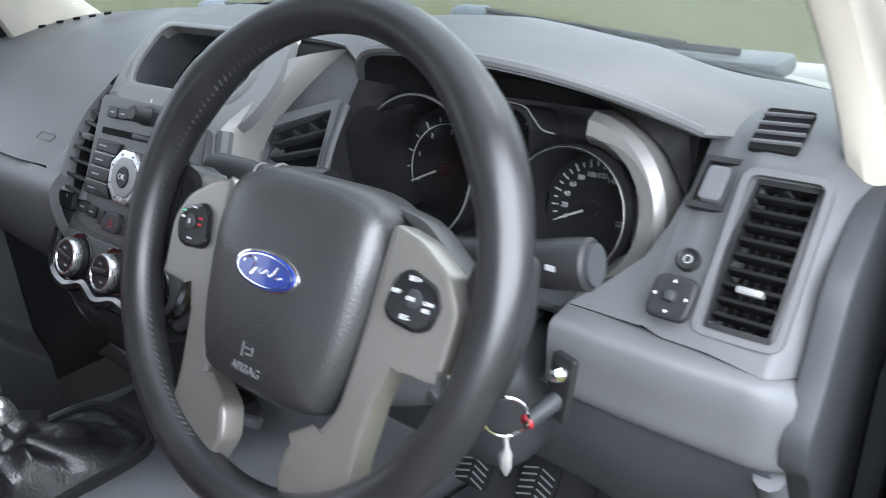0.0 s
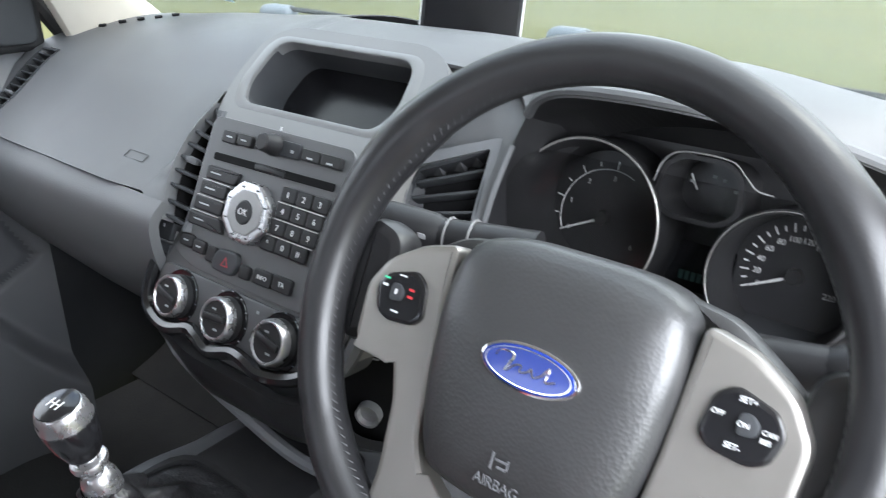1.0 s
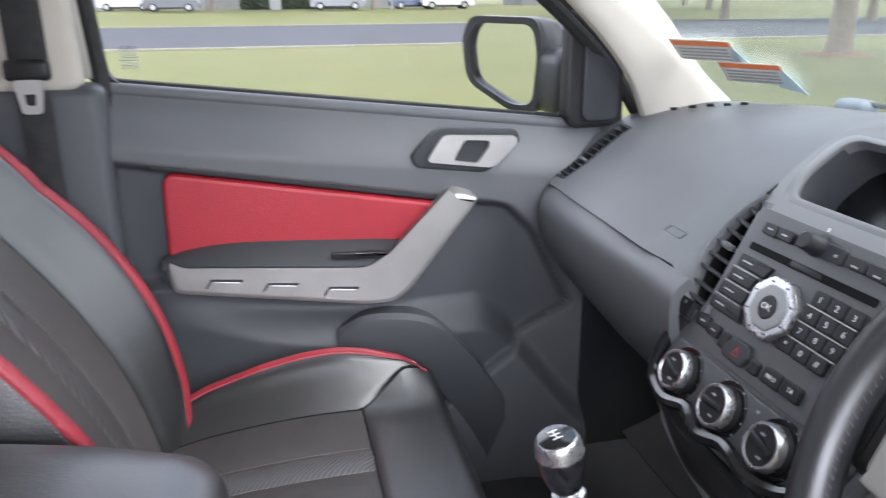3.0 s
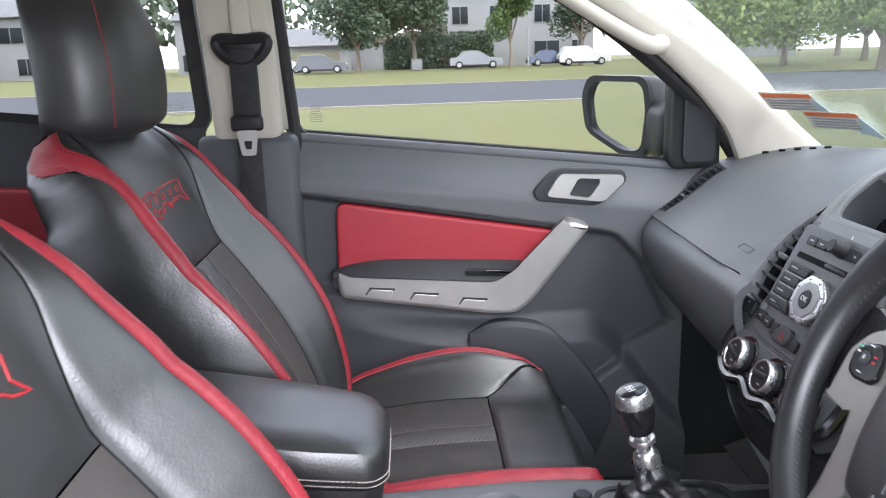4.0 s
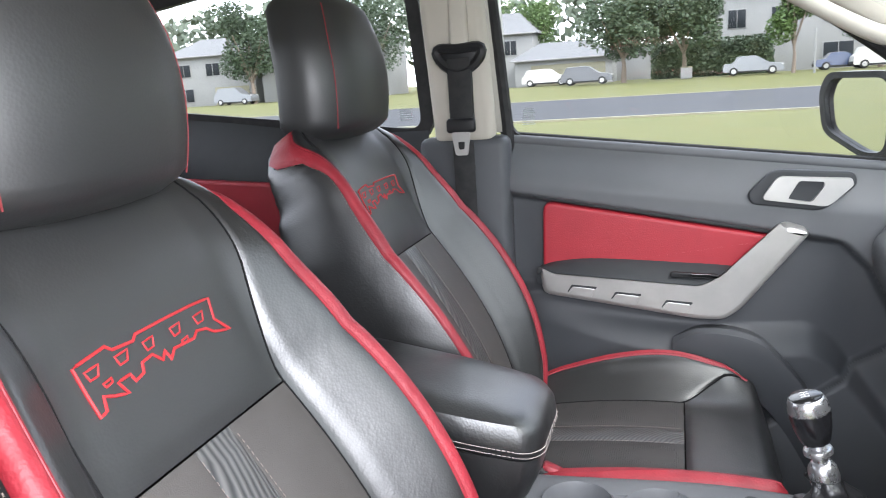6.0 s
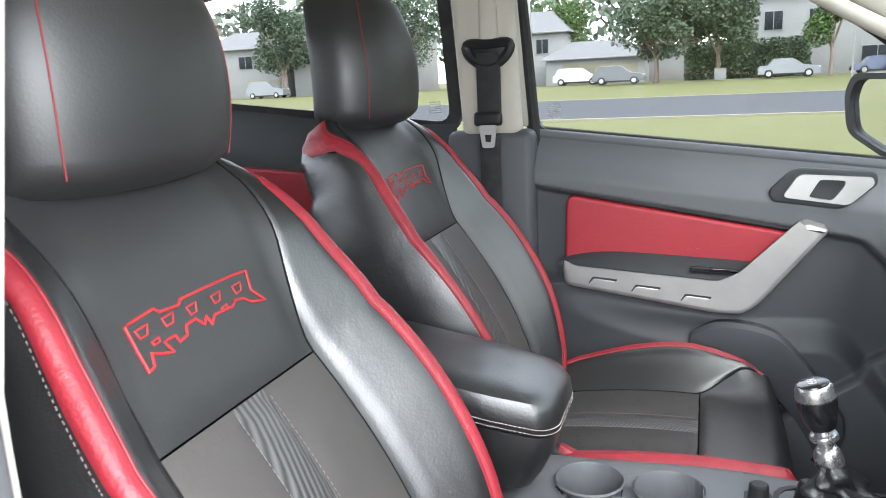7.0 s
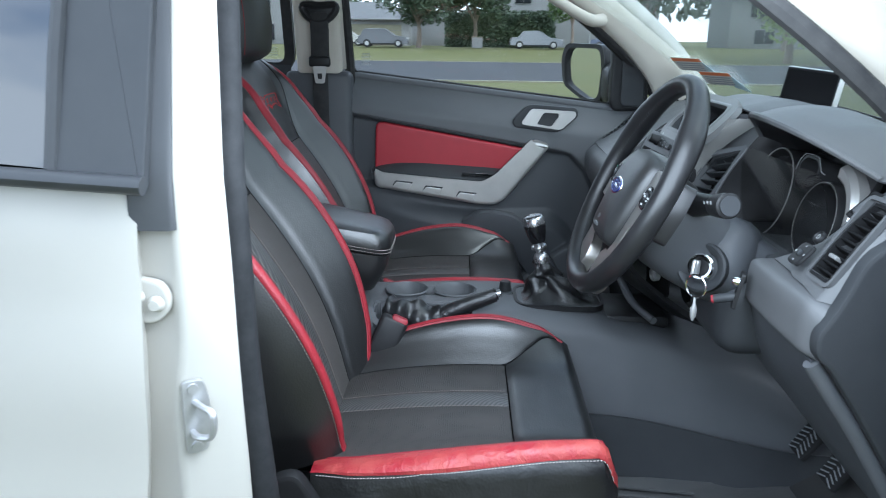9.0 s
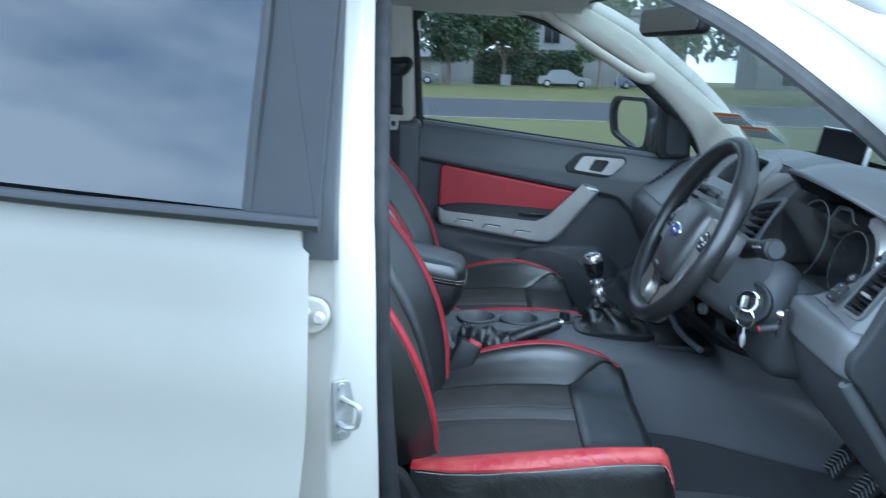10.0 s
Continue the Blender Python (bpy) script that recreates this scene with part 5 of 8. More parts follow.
for a in (math.tau * (k + 0.5) / 8 for k in range(8)):
    mark(0.008 + 0.029 * math.cos(a), -0.001 + 0.027 * math.sin(a), 0.004, 0.0016, z=0.0115, mat=DASH_DARK)
part("ok_button", lathe([(0, 0.014), (0.011, 0.014), (0.0135, 0.012), (0.014, 0.010)], 20), BLACK, stack, m=STACK @ Matrix.Translation((0.008, -0.001, 0)))
words("OK", 0.0095, STACK @ Matrix.Translation((0.008, -0.001, 0.0142)), WHITE_MARK, stack)
digits = ["1", "2", "3", "4", "5", "6", "7", "8", "9", "*", "0", "#"]
for k, ch in enumerate(digits):
    r_, c_ = divmod(k, 3)
    u0, v1 = 0.046 - 0.002 * r_ + c_ * 0.0222, 0.0365 - r_ * 0.0172
    if r_ == 3:
        u0 -= 0.006
    key(u0, v1 - 0.0155, u0 + 0.0212, v1, h=0.006, r=0.0015)
    words(ch, 0.0085, STACK @ Matrix.Translation((u0 + 0.0106, v1 - 0.0078, 0.0062)), WHITE_MARK, stack)
for r_ in range(3):
    mark(0.077 - 0.002 * r_, 0.0202 - r_ * 0.0172, 0.064, 0.0009, z=0.0062, mat=SILVER)
key(-0.088, -0.058, -0.066, -0.044, h=0.006)
key(-0.065, -0.060, -0.045, -0.046, h=0.006)
mark(-0.077, -0.051, z=0.0062)
mark(-0.055, -0.053, z=0.0062)
key(-0.041, -0.064, -0.026, -0.047, h=0.006)
part("hazard_button", plate([(-0.025, -0.069), (-0.028, -0.058), (-0.020, -0.045), (0.008, -0.044), (0.013, -0.056), (0.006, -0.069)], 0.008, 0.003, 0.002), DASH_DARK, stack, m=STACK)
tri = rounded([(-0.012, -0.062), (0.000, -0.062), (-0.006, -0.051)], 0.001, 2)
part("hazard_mark", ring([Vector((p.x, p.y)) for p in tri], [Vector((-0.006 + (p.x + 0.006) * 0.6, -0.0585 + (p.y + 0.0585) * 0.6)) for p in tri], 0.0004, 0.008), RED, stack, m=STACK)
key(0.014, -0.067, 0.030, -0.053, h=0.006)
key(0.036, -0.066, 0.063, -0.050, h=0.006)
key(0.064, -0.065, 0.091, -0.049, h=0.006)
words("INFO", 0.006, STACK @ Matrix.Translation((0.0495, -0.058, 0.0062)), WHITE_MARK, stack)
words("TA", 0.0065, STACK @ Matrix.Translation((0.0775, -0.057, 0.0062)), WHITE_MARK, stack)

# climate panel with three knobs and a scalloped gloss lip
CL = STACK @ Matrix.Translation((0, 0, 0.0))
lipc = spline([(-0.118, -0.075, 0.004), (-0.116, -0.118, 0.008), (-0.100, -0.138, 0.010), (-0.063, -0.146, 0.014), (-0.03, -0.137, 0.012), (-0.012, -0.140, 0.014), (0.013, -0.147, 0.016), (0.04, -0.139, 0.012), (0.062, -0.139, 0.014), (0.091, -0.144, 0.015), (0.13, -0.134, 0.010), (0.152, -0.112, 0.008), (0.156, -0.075, 0.004)], 6)
part("climate_panel", plate([(-0.108, -0.082), (-0.110, -0.115), (-0.085, -0.142), (0.125, -0.142), (0.148, -0.115), (0.146, -0.082)], 0.004, 0.012, 0.001), STACK_GREY, stack, m=CL)
part("scalloped_lip", tube([CL @ p for p in lipc], 0.0075, 8), GLOSS, stack, "gloss black scalloped lip")
for k, (u, v) in enumerate(((-0.066, -0.112), (0.015, -0.112), (0.094, -0.110))):
    K = CL @ Matrix.Translation((u, v, 0.004))
    part("dial_seat", lathe([(0.0, 0.002), (0.029, 0.002), (0.030, 0.0), (0.030, -0.002)], 28), GLOSS, stack, m=K)
    knob = part("climate_knob", lathe([(0.0, 0.010), (0.0222, 0.010), (0.0232, 0.008), (0.0242, 0.0)], 32), BLACK, stack, "black climate knob with a satin silver ring", m=K)
    part("knob_ring", lathe([(0.0183, 0.0165), (0.0195, 0.0188), (0.0212, 0.0188), (0.0228, 0.0165), (0.0234, 0.009), (0.0222, 0.008)], 36, False), KNOB, knob, m=K)
    part("knob_face", lathe([(0.0, 0.0172), (0.0188, 0.0172), (0.019, 0.0160), (0.0, 0.0160)], 28), BLACK, knob, m=K)
    part("knob_bar", rbox((0.033, 0.008, 0.005), (0, 0.0015, 0.0185), 0.002), BLACK, knob, m=K @ Matrix.Rotation((-0.25, 0.1, -0.2)[k], 4, "Z"))
    for a in range(9):
        ang = radians(210 - 30 * a)
        mark(u + 0.030 * math.cos(ang), v + 0.030 * math.sin(ang), 0.0022, 0.0012, z=0.0065, mat=FLOWER if k != 1 else GREY_MARK)
    for j in (-1, 1):
        part("marking", rbox((0.006, 0.002, 0.0004), (0.004 * j, -0.010 * j, 0.0174), 0), GREY_MARK, knob, m=K)
for v in (-0.092, -0.121):
    mark(0.055, v, 0.004, 0.003, z=0.0045)
key(-0.148, -0.062, -0.118, -0.032, "blank_switch", DASH_DARK, 0.006, m=STACK @ Matrix.Translation((0.006, 0, -0.006)))
key(-0.144, -0.095, -0.116, -0.064, "blank_switch", DASH_DARK, 0.006, m=STACK @ Matrix.Translation((0.008, 0, -0.006)))
mark(-0.126, -0.046, 0.003, 0.004, z=0.001)
# the lower part of the stack curves away to the tunnel
st_low = {
    -0.125: [(0.082, 1.045), (0.10, 1.00), (0.16, 0.95), (0.22, 0.91), (0.27, 0.89)],
    -0.04: [(0.070, 1.030), (0.085, 0.98), (0.15, 0.93), (0.20, 0.895), (0.26, 0.87)],
    0.09: [(0.070, 1.030), (0.085, 0.98), (0.15, 0.93), (0.20, 0.895), (0.26, 0.87)],
    0.16: [(0.085, 1.045), (0.10, 1.00), (0.16, 0.95), (0.22, 0.91), (0.27, 0.89)],
}
part("stack_base", thick(sheet(stations(st_low, span(-0.125, 0.16, 16), 6)), 0.01), BLACK, stack)
part("base_edge", tube(spline([(-0.150, 0.10, 1.05), (-0.10, 0.085, 1.00), (-0.02, 0.10, 0.945), (0.06, 0.12, 0.90), (0.14, 0.15, 0.885)], 6), 0.008, 8), DASH_MID, stack)
SW = facing((0.128, 0.150, 1.03), (0, -0.05, 1), (0.9, 0.3, 0))
part("switch_panel", plate([(-0.035, -0.085), (0.045, -0.085), (0.05, 0.06), (-0.035, 0.06)], 0.004, 0.01), VOID, stack, m=SW)
part("power_socket", lathe([(0.0, 0.004), (0.010, 0.004), (0.011, 0.010), (0.0135, 0.010), (0.014, 0.0)], 20), STEEL, stack, "chrome ringed power socket", m=SW @ Matrix.Translation((0.005, -0.045, 0.004)))
for j in range(3):
    part("marking", rbox((0.010 - 0.003 * j, 0.002, 0.0004), (0.012, 0.022 + 0.004 * j, 0.0045), 0), GREY_MARK, stack, m=SW)

# left stack vent (quad given by its corners) and right fascia vent
side_vent = thing("air_vent", "black louvred air vent along the edge of the centre stack", "air vent")
# near-black back wall in place of the duct's deep shade
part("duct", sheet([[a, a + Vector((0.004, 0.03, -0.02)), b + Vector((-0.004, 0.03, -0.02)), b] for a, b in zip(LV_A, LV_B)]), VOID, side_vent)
for k in range(9):
    t = (k + 0.75) / 9.3 * (len(LV_A) - 1)
    i0 = int(t)
    a, b = LV_A[i0].lerp(LV_A[min(i0 + 1, len(LV_A) - 1)], t - i0), LV_B[i0].lerp(LV_B[min(i0 + 1, len(LV_B) - 1)], t - i0)
    sm = facing((a + b) / 2, (0, 0.35, 0.93), (b - a))
    part("slat", rbox(((b - a).length * 0.94, 0.0042, 0.018), (0, 0, -0.0125), 0.0014, 2), DASH_DARK, side_vent, m=sm @ Matrix.Rotation(-0.15, 4, "X"))
    if k == 4:
        part("thumb_tab", rbox((0.016, 0.007, 0.010), (0, 0, -0.003), 0.002), DASH_MID, side_vent, m=sm)
vent(RV, RV_QUAD, 4, skin_lift(middle_rows, RV), tilt=-0.15)
part("vent_surround", ring(rounded([(-0.047, 0.032), (0.047, 0.062), (0.034, -0.060), (-0.054, -0.060)], 0.006), rounded([(-0.038, 0.023), (0.037, 0.049), (0.027, -0.051), (-0.045, -0.051)], 0.004), 0.006, -0.002), DASH_MID, dashboard, m=RV)

# ---- instrument cluster ----
CLUS = facing((0.375, 0.350, 1.178), (0, 0.25, 1))
cluster = thing("instrument_cluster", "round dials behind silver-edged rims, needles at rest", "instrument cluster")
part("backing", plate([(-0.17, -0.09), (0.19, -0.09), (0.20, 0.06), (0.16, 0.10), (-0.14, 0.10), (-0.18, 0.04)], 0.01, 0.03, z=-0.022), SMOKE, cluster, m=CLUS)


def dial(cx, cy, r, numbers, start, step, needle, ticks, label, flare):
    rings = part("dial_rim", lathe([(r, -0.012), (r + 0.004, 0.030), (r + flare, 0.052), (r + flare + 0.004, 0.052), (r + flare + 0.005, -0.012)], 56), BLACK, cluster, label, m=CLUS @ Matrix.Translation((cx, cy, 0)))
    part("bright_edge", tube([CLUS @ Vector((cx + (r + flare + 0.002) * math.cos(a), cy + (r + flare + 0.002) * math.sin(a), 0.0525)) for a in (math.tau * k / 64 for k in range(64))], 0.0012 if r > 0.06 else 0.0004, 6, closed=True), SILVER, cluster)
    face = part("dial_face", lathe([(0, -0.010), (r, -0.010), (r, -0.012), (0, -0.012)], 40), SMOKE, cluster, m=CLUS @ Matrix.Translation((cx, cy, 0)))
    for k in range(ticks):
        a = radians(start - step * k / 2)
        big = k % 2 == 0
        part("tick", rbox((0.008 if big else 0.005, 0.0016, 0.0004), (r * 0.80, 0, -0.0096), 0), WHITE_MARK, face, m=CLUS @ Matrix.Translation((cx, cy, 0)) @ Matrix.Rotation(a, 4, "Z"))
    for k, s in enumerate(numbers):
        a = radians(start - step * k)
        if s:
            words(s, 0.0075, CLUS @ Matrix.Translation((cx + r * 0.60 * math.cos(a), cy + r * 0.60 * math.sin(a), -0.0096)), WHITE_MARK, face)
    a = radians(needle)
    part("needle", tube([CLUS @ Vector((cx, cy, -0.004)), CLUS @ Vector((cx + r * 0.72 * math.cos(a), cy + r * 0.72 * math.sin(a), -0.005))], lambda t: 0.0016 - 0.0006 * t, 6), WHITE_MARK, face)
    part("needle_hub", lathe([(0, 0.0), (0.007, 0.0), (0.008, -0.009)], 16), BLACK, face, m=CLUS @ Matrix.Translation((cx, cy, 0)))
    return face


tacho = dial(-0.102, -0.004, 0.069, ["0", "1", "2", "3", "", "", "6"], 206, 40, 206, 7, "black rev counter rim", 0.009)
arc = [CLUS @ Vector((-0.102 + 0.050 * math.cos(radians(a)), -0.004 + 0.050 * math.sin(radians(a)), -0.0096)) for a in range(206, 60, -6)]
part("scale_arc", tube(arc, 0.0007, 5), WHITE_MARK, tacho)
dial(0.088, -0.012, 0.055, ["0", "20", "40", "60", "80", "100", "120", "140", "", "", "", "220"], 206, 20.5, 206, 21, "black speedometer rim", 0.004)
pod = [(-0.036, 0.034), (-0.032, 0.068), (-0.017, 0.079), (0.025, 0.079), (0.040, 0.068), (0.045, 0.034), (0.028, 0.020), (-0.020, 0.020)]
part("fuel_pod", ring(rounded(pod, 0.014), rounded([(0.004 + (u - 0.004) * 0.88, 0.05 + (v - 0.05) * 0.86) for u, v in pod], 0.012), 0.062, -0.012), BLACK, cluster, m=CLUS)
part("pod_edge", tube([CLUS @ Vector((*p, 0.051)) for p in spline([(-0.037, 0.050), (-0.032, 0.069), (-0.017, 0.080), (0.025, 0.080), (0.041, 0.069), (0.052, 0.060), (0.066, 0.058)], 6)], 0.0008, 6), SATIN, cluster)
for u, a in ((-0.016, 120), (0.027, 55)):
    part("needle", tube([CLUS @ Vector((u, 0.045, -0.01)), CLUS @ Vector((u + 0.016 * math.cos(radians(a)), 0.045 + 0.016 * math.sin(radians(a)), -0.01))], 0.0011, 6), WHITE_MARK, cluster)
for u, v in ((-0.022, 0.052), (-0.002, 0.060), (0.008, 0.058), (0.02, 0.05), (0.034, 0.046)):
    part("marking", rbox((0.004, 0.003, 0.0004), (u, v, -0.0105), 0), GREY_MARK, cluster, m=CLUS)
part("trip_display", plate([(-0.026, -0.052), (0.036, -0.052), (0.036, -0.005), (-0.026, -0.005)], 0.002, 0.004, z=-0.012), SCREEN, cluster, "unlit trip display", m=CLUS)
part("trip_readout", join(*[rbox((0.0045, 0.009, 0.0004), (-0.012 + 0.006 * k, -0.038, -0.0095), 0) for k in range(6)]), material("faint green segments", (0.03, 0.09, 0.085), 0.5), cluster, m=CLUS)
# silver outer sweep round the speedometer, and matching one left
for cx, a0, a1, nm in ((0.088, 84, -62, "silver_sweep"),):
    rows = []
    for k in range(17):
        a = radians(lerp(a0, a1, k / 16))
        n = 0.005 * (1 if k in (4, 5, 6, 11, 12) else 0)
        rows.append([CLUS @ Vector((cx + rr * math.cos(a), -0.010 + rr * math.sin(a), h)) for rr, h in ((0.062 + n, 0.010), (0.064 + n, 0.036), (0.072, 0.046), (0.086, 0.048), (0.094, 0.040), (0.097, 0.005))])
    part(nm, sheet(rows), SILVER, cluster, "satin silver sweep beside the speedometer")
gl = part("dial_cover", plate([(-0.17, -0.07), (0.185, -0.07), (0.19, 0.05), (0.16, 0.09), (-0.14, 0.09), (-0.175, 0.04)], 0.002, 0.03, z=0.078), DIAL_GLASS, cluster, "clear dial cover", m=CLUS @ Matrix.Rotation(radians(18), 4, "X"))
gl.visible_shadow = False
part("binnacle_back", plate([(0.20 * math.cos(a), 0.115 * math.sin(a)) for a in (math.tau * k / 40 for k in range(40))], 0.004), VOID, dashboard, m=facing((0.385, 0.386, 1.185), (0, 0, 1)))
part("binnacle_floor", rbox((0.36, 0.14, 0.012), (0.385, 0.30, 1.115), 0.005), DASH_DARK, dashboard)

# ---- switches right of the wheel ----
FAS = facing((0.599, 0.2905, 1.2155), (0.0, 0.70, 0.70))
switch = thing("dash_switch", "grey rocker switch in the driver's fascia", "switch")
part("bezel", ring(rounded([(-0.017, -0.024), (0.017, -0.024), (0.019, 0.024), (-0.015, 0.024)], 0.003), rounded([(-0.0125, -0.019), (0.0125, -0.019), (0.0145, 0.019), (-0.0105, 0.019)], 0.002), 0.006, -0.001), BLACK, switch, m=FAS @ Matrix.Translation((0.0, 0.019, 0)))
part("rocker", plate([(-0.010, -0.017), (0.010, -0.017), (0.011, 0.015), (-0.009, 0.015)], 0.008, 0.003, 0.003), DASH_MID, switch, m=FAS @ Matrix.Translation((0.0, 0.019, 0)))
adj = thing("mirror_switch", "square mirror adjuster pad with arrow marks", "switch")
AM = facing((0.602, 0.224, 1.161), (0.0, 0.66, 0.75))
part("pad", plate([(-0.0175, -0.018), (0.0175, -0.018), (0.0185, 0.018), (-0.0165, 0.018)], 0.005, 0.009, 0.003), BLACK, adj, m=AM)
part("stick", rbox((0.009, 0.009, 0.009), (0.0, 0.0, 0.005), 0.0025), DASH_DARK, adj, m=AM)
for a in range(4):
    tri = plate([(-0.0017, 0), (0.0017, 0), (0, 0.0026)], 0.0004)
    part("arrow", tri, WHITE_MARK, adj, m=AM @ Matrix.Rotation(math.tau * a / 4, 4, "Z") @ Matrix.Translation((0, 0.0115, 0.0049)))
fold = thing("fold_button", "small round mirror fold button", "switch")
part("cap", lathe([(0, 0.004), (0.006, 0.004), (0.008, 0.006), (0.0095, 0.004), (0.0095, 0)], 18), BLACK, fold, m=AM @ Matrix.Translation((0.003, 0.032, 0.001)))
part("ring_mark", ring([Vector((0.0036 * math.cos(a), 0.0036 * math.sin(a))) for a in (math.tau * k / 14 for k in range(14))], [Vector((0.0027 * math.cos(a), 0.0027 * math.sin(a))) for a in (math.tau * k / 14 for k in range(14))], 0.0003), GREY_MARK, fold, m=AM @ Matrix.Translation((0.003, 0.032, 0.0052)))

# after-market controller with a red knob, stuck beside the column
ctrl = thing("controller_knob", "small black control plate with a red-tipped knob", "control knob")
KM = facing((0.541, 0.168, 1.087), (0, 0.2, 1), (0.95, -0.3, 0))
part("plate", plate([(-0.012, -0.028), (0.012, -0.028), (0.012, 0.028), (-0.012, 0.028)], 0.006, 0.002, 0.001), BLACK, ctrl, m=KM)
part("lamp_dome", lathe([(0, 0.010), (0.005, 0.009), (0.0075, 0.004), (0.008, 0)], 16), CHROME, ctrl, m=KM @ Matrix.Translation((0, 0.012, 0.006)))
kb = KM @ Matrix.Translation((0, -0.012, 0.006)) @ Matrix.Rotation(radians(25), 4, "X")
knob = part("knob", lathe([(0, 0.030), (0.006, 0.030), (0.007, 0.028), (0.0078, 0.0), (0.0078, -0.002)], 18), DASH_DARK, ctrl, m=kb)
part("knob_tip", lathe([(0, 0.033), (0.0055, 0.0325), (0.0066, 0.031), (0.0066, 0.029)], 18), RED, knob, "bright red tip", m=kb)

# dash-top camera monitor
monitor = thing("dash_monitor", "small black screen with a silver bezel on the dash top", "monitor")
GM = facing((0.030, 0.455, 1.352), (0.02, 0.22, 1), (0.83, 0.50, -0.07))
part("case", rbox((0.125, 0.083, 0.016), (0, 0, 0), 0.003, 2), BRIGHT, monitor, m=GM)
part("bezel", plate([(-0.060, -0.039), (0.060, -0.039), (0.060, 0.039), (-0.060, 0.039)], 0.002, 0.004, z=0.0085), BLACK, monitor, m=GM)
part("display", plate([(-0.056, -0.033), (0.056, -0.033), (0.056, 0.035), (-0.056, 0.035)], 0.001, 0.002, z=0.0105), SCREEN, monitor, "unlit black screen", m=GM)
part("stand", rbox((0.06, 0.03, 0.04), (0.040, 0.482, 1.322), 0.005), BLACK, monitor)
# service stickers on the glass
for k, (px, py, pz, s) in enumerate(((-0.596, 0.386, 1.381, 1.0), (-0.558, 0.458, 1.345, 1.0))):
    st = thing("sticker", "orange and white service sticker on the windscreen", "sticker")
    tm = facing((px, py, pz), (0.0, -0.86, 0.52), (0.83, 0.5, 0.0)) @ Matrix.Scale(1.35, 4)
    part("paper", plate([(-0.045, -0.022), (0.035, -0.026), (0.035, 0.022), (-0.045, 0.024)], 0.0006, 0.003), material("pale sticker paper", (0.62, 0.6, 0.56), 0.6), st, m=tm)
    part("header_bar", rbox((0.076, 0.010, 0.0006), (-0.005, 0.016, 0.0009), 0), ORANGE_MARK, st, m=tm)
    part("text_bar", join(*[rbox((0.066, 0.0035, 0.0005), (-0.006, 0.004 - 0.0075 * j, 0.0009), 0) for j in range(4)]), GREY_MARK, st, m=tm)
    part("blue_corner", plate([(0.020, -0.03), (0.052, -0.045), (0.042, -0.012), (0.034, 0.01)], 0.0006, 0.002), material("pale blue sticker", (0.45, 0.58, 0.62), 0.5), st, m=tm)
# rear-view mirror under the roof
rv = thing("rear_view_mirror", "black rear-view mirror hung from the windscreen", "rear-view mirror")
RM = facing((-0.03, 0.06, 1.628), (0, 0.1, 1), (0.93, 0.37, 0))
part("housing", rbox((0.25, 0.068, 0.04), (0, 0, 0), 0.02, 4), BLACK, rv, m=RM)
part("mirror_glass", plate([(-0.115, -0.027), (0.115, -0.027), (0.115, 0.027), (-0.115, 0.027)], 0.002, 0.014, z=0.0195), MIRROR, rv, m=RM)
part("stalk", tube([(-0.03, 0.08, 1.63), (-0.01, 0.11, 1.65), (0.0, 0.13, 1.69)], 0.013, 8), BLACK, rv)

# ---- steering wheel and column ----
WC = Vector((0.395, 0.027, 1.218))
WH = facing(WC, (0, 0.4375, 0.899))
wheel = thing("steering_wheel", "worn black leather steering wheel with satin silver spokes", "steering wheel")
R = 0.179


def rim_r(a):
    """Tube radius at angle a: fuller grips at ten and two."""
    return 0.0158 + 0.0028 * (math.exp(-((a - radians(35)) / 0.28) ** 2) + math.exp(-((a - radians(145)) / 0.28) ** 2))


rows = []
for k in range(120):
    a = math.tau * k / 120
    rr = rim_r(a)
    seam = 1.0 - 0.05 * sum(math.exp(-((a - s) / 0.02) ** 2) for s in (radians(46), radians(134), radians(212), radians(328)))
    c = Vector((R * math.cos(a), R * math.sin(a), 0))
    rad = Vector((math.cos(a), math.sin(a), 0))
    rows.append([WH @ (c + rad * rr * seam * math.cos(b) + Vector((0, 0, 1)) * rr * 1.12 * seam * math.sin(b)) for b in (math.tau * j / 16 for j in range(16))])
part("rim", sheet(rows, closed_u=True, closed_v=True), WHEEL, wheel, "worn black leather rim")
# cross stitching round the inside of the rim
st = []
for k in range(170):
    a = math.tau * k / 170
    if 250 < math.degrees(a) < 290:
        continue
    rr = rim_r(a) * 0.97
    p = []
    for da, b in ((-0.010, 2.72), (0.010, 2.98)):
        rad = Vector((math.cos(a + da), math.sin(a + da), 0))
        p.append(WH @ (rad * R + rad * rr * math.cos(b) + Vector((0, 0, 1)) * rr * 1.12 * math.sin(b)))
    st.append(tube(p, 0.0007, 4))
part("stitching", join(*st), DARK_THREAD, wheel, "grey cross stitching")
# airbag cover: a soft cushion
HUB = WH @ Matrix.Translation((0.004, 0.005, -0.022))
cov_r = [(0.0, 0.058), (0.046, 0.056), (0.073, 0.044), (0.080, 0.018), (0.079, -0.02), (0.074, -0.06), (0.064, -0.092), (0.050, -0.105), (0.0, -0.109)]
cov = cov_r + [(-x, y) for x, y in cov_r[-2:0:-1]]
cov = spline([(*p, 0) for p in cov], 5, closed=True)
rows = []
